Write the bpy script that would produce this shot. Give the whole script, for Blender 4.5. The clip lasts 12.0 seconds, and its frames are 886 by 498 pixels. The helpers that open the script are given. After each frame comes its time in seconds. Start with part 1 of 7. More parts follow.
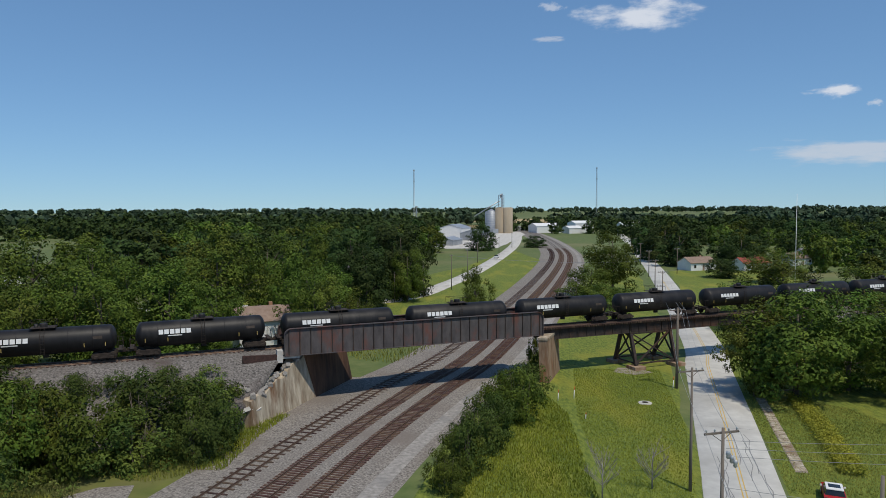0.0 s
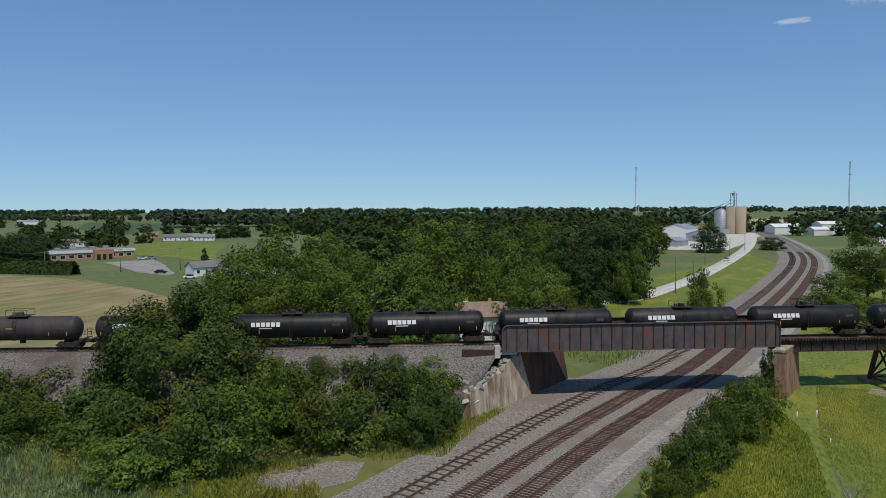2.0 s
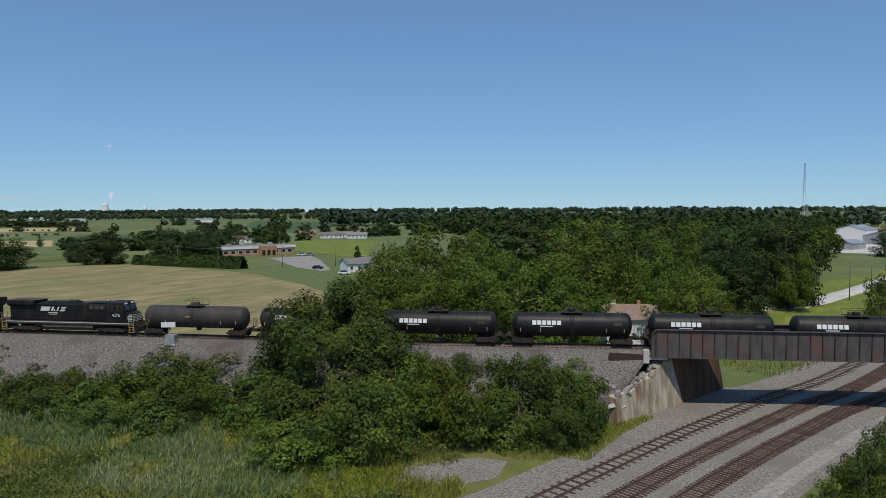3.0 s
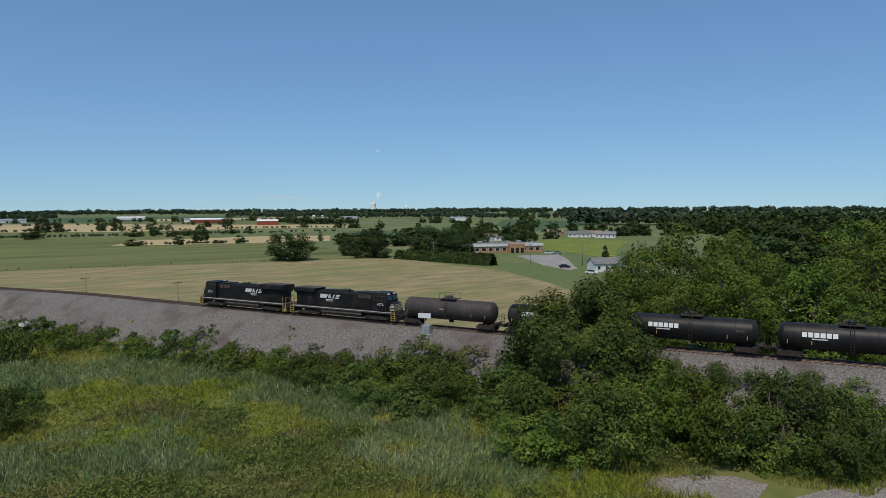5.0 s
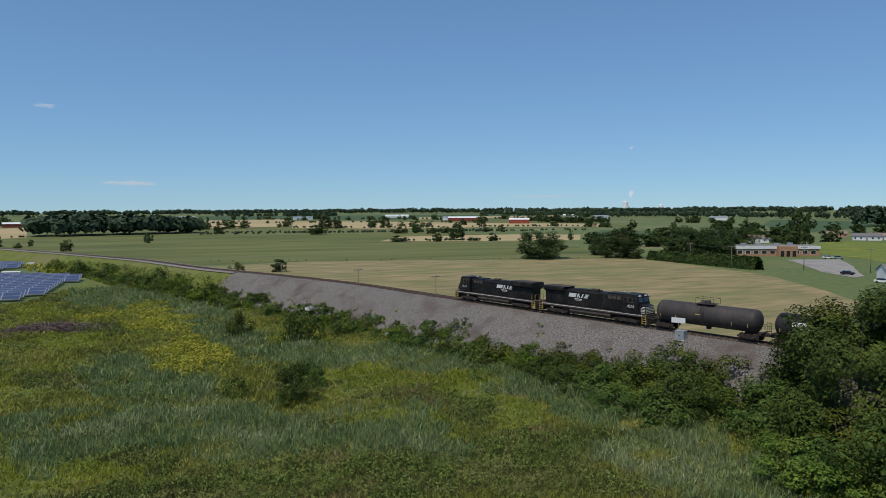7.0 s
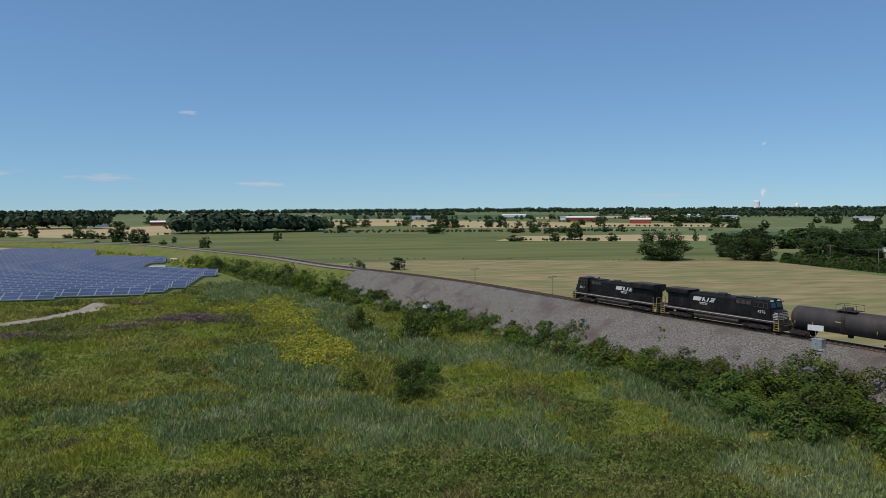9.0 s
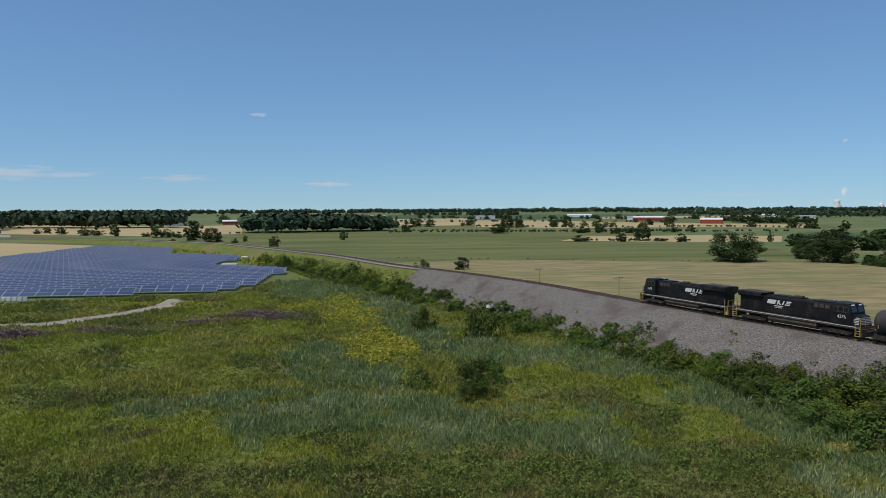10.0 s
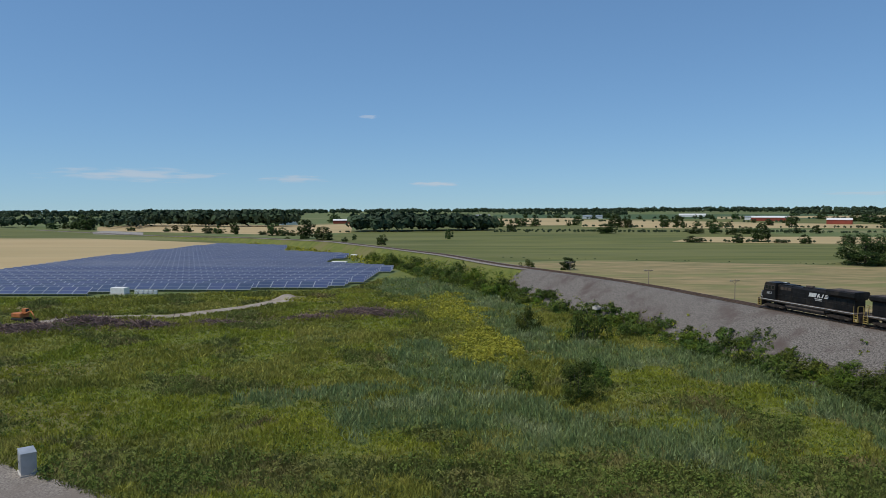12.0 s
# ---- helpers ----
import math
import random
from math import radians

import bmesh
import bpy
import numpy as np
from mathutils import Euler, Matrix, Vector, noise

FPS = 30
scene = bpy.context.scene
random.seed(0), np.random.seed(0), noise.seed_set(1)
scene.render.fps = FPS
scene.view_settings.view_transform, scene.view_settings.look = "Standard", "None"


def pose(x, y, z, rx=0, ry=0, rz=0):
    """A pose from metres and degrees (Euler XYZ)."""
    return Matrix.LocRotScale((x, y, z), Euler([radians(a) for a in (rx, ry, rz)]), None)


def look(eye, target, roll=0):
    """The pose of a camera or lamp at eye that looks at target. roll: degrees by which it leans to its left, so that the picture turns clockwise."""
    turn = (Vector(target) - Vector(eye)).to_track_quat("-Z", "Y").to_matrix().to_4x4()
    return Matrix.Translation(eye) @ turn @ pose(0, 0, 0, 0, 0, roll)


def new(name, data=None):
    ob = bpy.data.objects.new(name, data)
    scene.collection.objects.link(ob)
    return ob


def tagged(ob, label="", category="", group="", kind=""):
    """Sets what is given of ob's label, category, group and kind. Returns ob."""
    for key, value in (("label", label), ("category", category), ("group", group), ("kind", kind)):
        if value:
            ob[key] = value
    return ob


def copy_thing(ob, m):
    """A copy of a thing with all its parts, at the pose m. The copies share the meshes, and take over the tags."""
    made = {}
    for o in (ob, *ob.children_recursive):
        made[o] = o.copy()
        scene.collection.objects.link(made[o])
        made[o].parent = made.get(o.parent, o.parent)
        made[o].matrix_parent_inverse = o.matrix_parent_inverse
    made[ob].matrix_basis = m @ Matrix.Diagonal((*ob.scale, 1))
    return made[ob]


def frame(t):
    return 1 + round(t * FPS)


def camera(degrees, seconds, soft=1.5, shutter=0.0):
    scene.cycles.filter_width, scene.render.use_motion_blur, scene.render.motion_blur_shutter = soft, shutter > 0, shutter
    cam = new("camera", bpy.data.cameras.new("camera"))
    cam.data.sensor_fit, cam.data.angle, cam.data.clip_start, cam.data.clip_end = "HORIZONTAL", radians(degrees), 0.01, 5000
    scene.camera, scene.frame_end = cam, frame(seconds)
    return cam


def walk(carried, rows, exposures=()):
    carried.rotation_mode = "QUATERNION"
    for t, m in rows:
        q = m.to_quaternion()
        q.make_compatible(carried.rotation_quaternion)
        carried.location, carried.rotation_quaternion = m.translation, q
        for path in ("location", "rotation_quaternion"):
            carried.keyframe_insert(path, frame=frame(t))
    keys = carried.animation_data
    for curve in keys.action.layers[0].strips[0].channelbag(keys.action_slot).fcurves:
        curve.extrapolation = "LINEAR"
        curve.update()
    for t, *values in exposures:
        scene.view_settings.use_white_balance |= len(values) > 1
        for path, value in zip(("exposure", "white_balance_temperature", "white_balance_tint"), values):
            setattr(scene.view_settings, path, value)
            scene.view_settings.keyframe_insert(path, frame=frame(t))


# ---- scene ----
cam = camera(64.18, 12.0, soft=0.75)
YAWS = [(0, 0), (0.5, 1.27), (1, 7.61), (1.5, 12.36), (2, 17.59), (2.5, 23.42), (3, 29.36), (3.2, 31.78), (4.8, 47.02), (5, 49.25),
        (5.5, 54.34), (6, 59.18), (6.5, 64.36), (7, 69.33), (7.2, 70.85), (8.8, 77.64), (9, 78.78), (9.5, 81.73), (10, 83.97),
        (10.5, 84.68), (11, 88.44), (11.5, 92.23), (12, 92.47)]
EYE_Z = 25.0
walk(cam, [(t, pose(0, 0, EYE_Z, 90 - 3.37, 0.26, a)) for t, a in YAWS], exposures=[(0, 0.0), (12, 0.0)])

# ---- world and sun ----
SUN_EL, SUN_AZ = 62.0, 150.0
world = bpy.data.worlds.new("sky")
scene.world = world
world.use_nodes = True
wn = world.node_tree.nodes
sky = wn.new("ShaderNodeTexSky")
sky.sky_type = "NISHITA"
sky.sun_disc = False
sky.sun_elevation, sky.sun_rotation = radians(SUN_EL), radians(SUN_AZ)
sky.altitude, sky.air_density, sky.dust_density, sky.ozone_density = 200, 1.0, 0.0, 6.0
sky.texture_mapping.translation = (0, 0, 0.03)
even = wn.new("ShaderNodeGamma")
even.inputs[1].default_value = 0.68
tint = wn.new("ShaderNodeMix")
tint.data_type, tint.blend_type = "RGBA", "MULTIPLY"
tint.inputs[0].default_value = 1.0
tint.inputs[7].default_value = (0.725, 0.985, 1.215, 1)
world.node_tree.links.new(sky.outputs[0], even.inputs[0])
world.node_tree.links.new(even.outputs[0], tint.inputs[6])
world.node_tree.links.new(tint.outputs[2], wn["Background"].inputs[0])
wn["Background"].inputs[1].default_value = 0.15
sun = new("sun", bpy.data.lights.new("sun", "SUN"))
sun.data.energy, sun.data.angle, sun.data.color = 2.95, radians(0.55), (1.0, 0.93, 0.80)
sa = radians(SUN_AZ)
sun.matrix_world = look((math.sin(sa) * 50, math.cos(sa) * 50, 50 * math.tan(radians(SUN_EL))), (0, 0, 0))


# ---- materials ----
def material(name, c1, c2, scale=1.0, rough=0.8, metal=0.0, bump=0.0, c3=None, big=0.1, detail=6, vary=0.0, spec=0.3, island=0.0,
             stretch=(1, 1, 1), trans=0.0, bump_scale=None):
    """Two colours mixed by fine noise, a third in large stains, with relief."""
    m = bpy.data.materials.new(name)
    m.use_nodes = True
    n, l = m.node_tree.nodes, m.node_tree.links
    p = n["Principled BSDF"]
    p.inputs["Roughness"].default_value, p.inputs["Metallic"].default_value = rough, metal
    p.inputs["Specular IOR Level"].default_value = spec
    geo = n.new("ShaderNodeNewGeometry")
    mp = n.new("ShaderNodeMapping")
    mp.inputs["Scale"].default_value = stretch
    l.new(geo.outputs["Position"], mp.inputs["Vector"])

    def noise_tex(s, d=6.0, r=0.6):
        t = n.new("ShaderNodeTexNoise")
        t.inputs["Scale"].default_value, t.inputs["Detail"].default_value, t.inputs["Roughness"].default_value = s, d, r
        l.new(mp.outputs[0], t.inputs["Vector"])
        return t

    def ramp(src, a, b):
        r = n.new("ShaderNodeMapRange")
        r.inputs[1].default_value, r.inputs[2].default_value = a, b
        l.new(src, r.inputs[0])
        return r.outputs[0]

    def mix(fac, a, b):
        x = n.new("ShaderNodeMix")
        x.data_type = "RGBA"
        l.new(fac, x.inputs[0])
        for sock, v in ((6, a), (7, b)):
            if isinstance(v, tuple):
                x.inputs[sock].default_value = (*v, 1)
            else:
                l.new(v, x.inputs[sock])
        return x.outputs[2]

    t1 = noise_tex(scale, detail)
    col = mix(ramp(t1.outputs[0], 0.32, 0.68), c1, c2)
    if c3:
        t2 = noise_tex(big, 5)
        col = mix(ramp(t2.outputs[0], 0.5, 0.68), col, c3)
    if vary or island:
        h = n.new("ShaderNodeHueSaturation")
        if vary:
            info = n.new("ShaderNodeObjectInfo")
            a = n.new("ShaderNodeMapRange")
            a.inputs[3].default_value, a.inputs[4].default_value = 1 - vary, 1 + vary
            l.new(info.outputs["Random"], a.inputs[0])
            val = a.outputs[0]
            b = n.new("ShaderNodeMapRange")
            b.inputs[3].default_value, b.inputs[4].default_value = 0.5 - vary * 0.09, 0.5 + vary * 0.05
            l.new(info.outputs["Random"], b.inputs[0])
            l.new(b.outputs[0], h.inputs["Hue"])
            if island:
                a2 = n.new("ShaderNodeMapRange")
                a2.inputs[3].default_value, a2.inputs[4].default_value = 1 - island, 1 + island
                l.new(geo.outputs["Random Per Island"], a2.inputs[0])
                mm = n.new("ShaderNodeMath")
                mm.operation = "MULTIPLY"
                l.new(val, mm.inputs[0])
                l.new(a2.outputs[0], mm.inputs[1])
                val = mm.outputs[0]
        else:
            a2 = n.new("ShaderNodeMapRange")
            a2.inputs[3].default_value, a2.inputs[4].default_value = 1 - island, 1 + island
            l.new(geo.outputs["Random Per Island"], a2.inputs[0])
            val = a2.outputs[0]
        l.new(val, h.inputs["Value"])
        l.new(col, h.inputs["Color"])
        col = h.outputs[0]
    l.new(col, p.inputs["Base Color"])
    if bump:
        bt = noise_tex(bump_scale or scale * 2, 4)
        bn = n.new("ShaderNodeBump")
        bn.inputs["Strength"].default_value, bn.inputs["Distance"].default_value = min(1.0, bump), 0.1
        l.new(bt.outputs[0], bn.inputs["Height"])
        l.new(bn.outputs[0], p.inputs["Normal"])
    if trans:
        tr = n.new("ShaderNodeBsdfTranslucent")
        l.new(col, tr.inputs["Color"])
        ms = n.new("ShaderNodeMixShader")
        ms.inputs[0].default_value = trans
        l.new(p.outputs[0], ms.inputs[1])
        l.new(tr.outputs[0], ms.inputs[2])
        l.new(ms.outputs[0], n["Material Output"].inputs["Surface"])
    return m


M = {
    "ground": material("ground_grass", (0.085, 0.125, 0.035), (0.15, 0.175, 0.06), 0.35, 0.95, bump=0.5, c3=(0.20, 0.19, 0.085), big=0.012),
    "meadow": material("meadow_ground", (0.095, 0.120, 0.024), (0.165, 0.18, 0.038), 0.25, 0.95, bump=0.6, c3=(0.17, 0.15, 0.06), big=0.05),
    "lawn": material("mown_lawn", (0.075, 0.112, 0.018), (0.215, 0.250, 0.040), 2.6, 0.95, bump=1.0, c3=(0.25, 0.245, 0.036), big=0.16, stretch=(1, 0.3, 1), detail=12),
    "stubble": material("stubble_field", (0.36, 0.265, 0.135), (0.145, 0.145, 0.055), 0.13, 0.95, bump=0.6, c3=(0.17, 0.185, 0.062), big=0.035, stretch=(1.6, 0.45, 1), detail=12),
    "crop": material("green_crop", (0.060, 0.080, 0.018), (0.178, 0.182, 0.050), 0.07, 0.95, bump=0.5, c3=(0.17, 0.172, 0.062), big=0.02, stretch=(1, 0.12, 1), detail=10),
    "crop_dark": material("dark_crop", (0.05, 0.09, 0.03), (0.07, 0.11, 0.04), 0.03, 0.95, stretch=(1, 0.2, 1)),
    "wheat": material("ripe_wheat", (0.40, 0.30, 0.15), (0.47, 0.36, 0.19), 0.03, 0.95, bump=0.3, c3=(0.31, 0.27, 0.13), big=0.006, stretch=(1, 0.15, 1)),
    "ballast": material("grey_ballast", (0.092, 0.079, 0.067), (0.385, 0.345, 0.300), 4.5, 0.95, bump=1.0, c3=(0.20, 0.168, 0.142), big=0.09, bump_scale=6),
    "slope": material("gravel_slope", (0.056, 0.049, 0.044), (0.262, 0.236, 0.212), 4.2, 0.95, bump=1.0, c3=(0.105, 0.082, 0.072), big=0.16, bump_scale=5),
    "dust": material("pale_gravel", (0.22, 0.20, 0.178), (0.40, 0.37, 0.332), 2.2, 0.95, bump=0.6, c3=(0.21, 0.20, 0.185), big=0.15),
    "asphalt": material("bleached_road", (0.48, 0.46, 0.42), (0.58, 0.56, 0.51), 0.7, 0.9, bump=0.2, c3=(0.42, 0.40, 0.36), big=0.08),
    "tar": material("tar_seal", (0.17, 0.165, 0.16), (0.27, 0.26, 0.25), 2.0, 0.7),
    "yellow_paint": material("road_yellow", (0.62, 0.40, 0.07), (0.55, 0.40, 0.14), 1.5, 0.8),
    "concrete": material("old_concrete", (0.21, 0.155, 0.10), (0.58, 0.505, 0.385), 0.9, 0.9, bump=0.7, c3=(0.19, 0.095, 0.045), big=0.35, stretch=(1.4, 1.4, 0.30), detail=9),
    "rust_concrete": material("rust_stained_concrete", (0.20, 0.115, 0.065), (0.40, 0.29, 0.20), 0.9, 0.9, bump=0.4, c3=(0.25, 0.095, 0.04), big=0.4, stretch=(1.4, 1.4, 0.3)),
    "pale_concrete": material("pale_concrete", (0.50, 0.47, 0.42), (0.62, 0.59, 0.54), 0.9, 0.9, bump=0.3, c3=(0.40, 0.36, 0.31), big=0.3),
    "girder": material("weathered_girder", (0.060, 0.052, 0.052), (0.105, 0.092, 0.090), 1.1, 0.75, bump=0.2, c3=(0.15, 0.060, 0.046), big=0.45, stretch=(1, 1, 0.5), vary=0.12),
    "girder_dark": material("dark_girder", (0.028, 0.022, 0.020), (0.06, 0.045, 0.04), 1.3, 0.75, c3=(0.10, 0.05, 0.03), big=0.4),
    "rail": material("rail_steel", (0.12, 0.075, 0.05), (0.20, 0.13, 0.095), 2.0, 0.5, 0.5),
    "tie": material("creosote_tie", (0.05, 0.034, 0.026), (0.115, 0.072, 0.05), 3.0, 0.9, vary=0.35, bump=0.4),
    "tie_brown": material("rusty_tie", (0.075, 0.042, 0.030), (0.135, 0.078, 0.055), 3.0, 0.9, vary=0.3, bump=0.4),
    "black": material("black_paint", (0.009, 0.008, 0.008), (0.018, 0.016, 0.015), 1.0, 0.5, c3=(0.034, 0.027, 0.022), big=0.5, spec=0.25),
    "tank": material("tank_black", (0.010, 0.009, 0.009), (0.020, 0.018, 0.018), 0.7, 0.5, c3=(0.036, 0.031, 0.028), big=0.35, spec=0.28, stretch=(1, 1, 0.4)),
    "tank_old": material("tank_faded", (0.042, 0.035, 0.033), (0.062, 0.052, 0.048), 0.8, 0.6, c3=(0.085, 0.065, 0.055), big=0.5, spec=0.3, stretch=(1, 1, 0.3)),
    "under": material("underframe_grime", (0.022, 0.017, 0.014), (0.06, 0.044, 0.034), 1.8, 0.85, bump=0.3),
    "grime": material("dusty_brown_steel", (0.055, 0.040, 0.032), (0.11, 0.085, 0.068), 1.5, 0.8, bump=0.3),
    "white": material("white_paint", (0.70, 0.69, 0.66), (0.80, 0.79, 0.77), 2.0, 0.55),
    "sign_white": material("dirty_white_lettering", (0.55, 0.54, 0.52), (0.74, 0.73, 0.70), 3.0, 0.6),
    "gold": material("yellow_handrail", (0.42, 0.30, 0.09), (0.52, 0.38, 0.13), 2.0, 0.6),
    "glass": material("dark_glass", (0.012, 0.014, 0.016), (0.02, 0.022, 0.025), 1.0, 0.08, spec=0.6),
    "pole": material("weathered_pole", (0.13, 0.105, 0.085), (0.22, 0.185, 0.155), 2.5, 0.9, stretch=(1, 1, 0.1), bump=0.3),
    "wire": material("grey_wire", (0.30, 0.30, 0.30), (0.38, 0.38, 0.38), 1.0, 0.5, 0.3),
    "galv": material("galvanised_steel", (0.40, 0.41, 0.42), (0.52, 0.53, 0.54), 0.8, 0.45, 0.5, c3=(0.33, 0.34, 0.35), big=0.2),
    "panel": material("solar_cells", (0.045, 0.062, 0.128), (0.066, 0.088, 0.165), 0.05, 0.28, spec=0.6, vary=0.15),
    "silo": material("silo_concrete", (0.36, 0.29, 0.20), (0.45, 0.37, 0.27), 0.15, 0.9, c3=(0.30, 0.24, 0.17), big=0.06, stretch=(1, 1, 0.2)),
    "silo_grey": material("steel_bin", (0.26, 0.28, 0.31), (0.34, 0.36, 0.39), 0.3, 0.5, 0.3, stretch=(1, 1, 3)),
    "brick": material("orange_brick", (0.36, 0.19, 0.11), (0.45, 0.27, 0.16), 0.7, 0.9),
    "siding": material("white_siding", (0.66, 0.66, 0.65), (0.76, 0.76, 0.74), 0.4, 0.8),
    "siding_blue": material("pale_blue_siding", (0.55, 0.62, 0.72), (0.62, 0.68, 0.76), 0.4, 0.7),
    "roof": material("grey_shingle", (0.15, 0.14, 0.14), (0.24, 0.23, 0.22), 1.0, 0.9, vary=0.2),
    "roof_brown": material("brown_shingle", (0.22, 0.15, 0.11), (0.30, 0.22, 0.17), 1.0, 0.9),
    "roof_red": material("red_roof", (0.26, 0.06, 0.045), (0.33, 0.09, 0.06), 0.6, 0.8),
    "barn": material("barn_red", (0.25, 0.05, 0.035), (0.31, 0.08, 0.05), 0.5, 0.8),
    "red_car": material("red_car_paint", (0.35, 0.012, 0.014), (0.40, 0.02, 0.02), 0.5, 0.25, spec=0.6),
    "rubber": material("tyre_rubber", (0.015, 0.015, 0.015), (0.03, 0.03, 0.03), 3.0, 0.9),
    "orange": material("orange_marker", (0.65, 0.14, 0.03), (0.70, 0.20, 0.06), 2.0, 0.6),
    "machine": material("worn_orange_machine", (0.42, 0.12, 0.03), (0.50, 0.20, 0.07), 1.0, 0.7, c3=(0.25, 0.10, 0.05), big=0.8),
    "bark": material("grey_bark", (0.085, 0.068, 0.05), (0.16, 0.135, 0.11), 2.5, 0.95, bump=0.5, stretch=(1, 1, 0.2)),
    "deadwood": material("bleached_twigs", (0.22, 0.19, 0.165), (0.33, 0.30, 0.27), 2.0, 0.95),
    "brush": material("dead_brush", (0.13, 0.085, 0.075), (0.24, 0.17, 0.15), 1.5, 0.95, island=0.4),
    "dirt": material("bare_dirt", (0.25, 0.21, 0.165), (0.37, 0.325, 0.27), 0.6, 0.95, bump=0.5, c3=(0.26, 0.20, 0.15), big=0.2),
    "leaf": material("broad_leaves", (0.048, 0.084, 0.013), (0.100, 0.142, 0.021), 0.3, 0.6, c3=(0.132, 0.158, 0.026), big=0.12, vary=0.34, island=0.40, trans=0.14, spec=0.08),
    "leaf_dark": material("dark_leaves", (0.026, 0.050, 0.014), (0.050, 0.082, 0.022), 0.25, 0.65, c3=(0.064, 0.094, 0.024), big=0.12, vary=0.30, island=0.35, trans=0.15, spec=0.08),
    "leaf_blue": material("locust_leaves", (0.040, 0.072, 0.015), (0.078, 0.116, 0.024), 0.3, 0.6, c3=(0.118, 0.152, 0.026), big=0.2, vary=0.28, island=0.40, trans=0.14, spec=0.08),
    "leaf_bright": material("bright_leaves", (0.075, 0.135, 0.014), (0.12, 0.175, 0.022), 0.3, 0.6, c3=(0.16, 0.185, 0.025), big=0.3, vary=0.25, island=0.30, trans=0.28, spec=0.12),
    "woods": material("far_woods", (0.028, 0.050, 0.026), (0.052, 0.080, 0.036), 0.02, 0.8, c3=(0.040, 0.072, 0.034), big=0.004, island=0.35),
    "reed": material("reed_blades", (0.130, 0.188, 0.064), (0.255, 0.312, 0.124), 0.2, 0.7, c3=(0.32, 0.35, 0.175), big=0.08, island=0.45, trans=0.28),
    "grass": material("tall_grass", (0.150, 0.165, 0.030), (0.315, 0.310, 0.046), 0.07, 0.8, c3=(0.33, 0.305, 0.08), big=0.035, island=0.45, trans=0.2),
    "weed": material("olive_weeds", (0.105, 0.150, 0.030), (0.155, 0.195, 0.045), 0.3, 0.8, c3=(0.18, 0.17, 0.055), big=0.15, island=0.35, trans=0.2, spec=0.12),
    "grass_bright": material("lush_grass", (0.165, 0.208, 0.022), (0.310, 0.325, 0.034), 0.12, 0.8, c3=(0.26, 0.26, 0.032), big=0.05, island=0.40, trans=0.25),
    "grass_dark": material("olive_grass", (0.095, 0.118, 0.030), (0.185, 0.195, 0.050), 0.12, 0.8, c3=(0.215, 0.170, 0.070), big=0.06, island=0.45, trans=0.15),
    # rusty concrete, its colours darkened to hold the shade below the deck
    "rust_shade_face": material("rusty_concrete_painted_shade", (0.085, 0.046, 0.030), (0.20, 0.105, 0.060), 0.8, 0.9, bump=0.5, c3=(0.045, 0.032, 0.026), big=0.3, stretch=(1.4, 1.4, 0.25), detail=9),
    "goldenrod": material("yellow_bloom", (0.22, 0.24, 0.030), (0.38, 0.35, 0.035), 0.6, 0.8, island=0.3, trans=0.2),
}


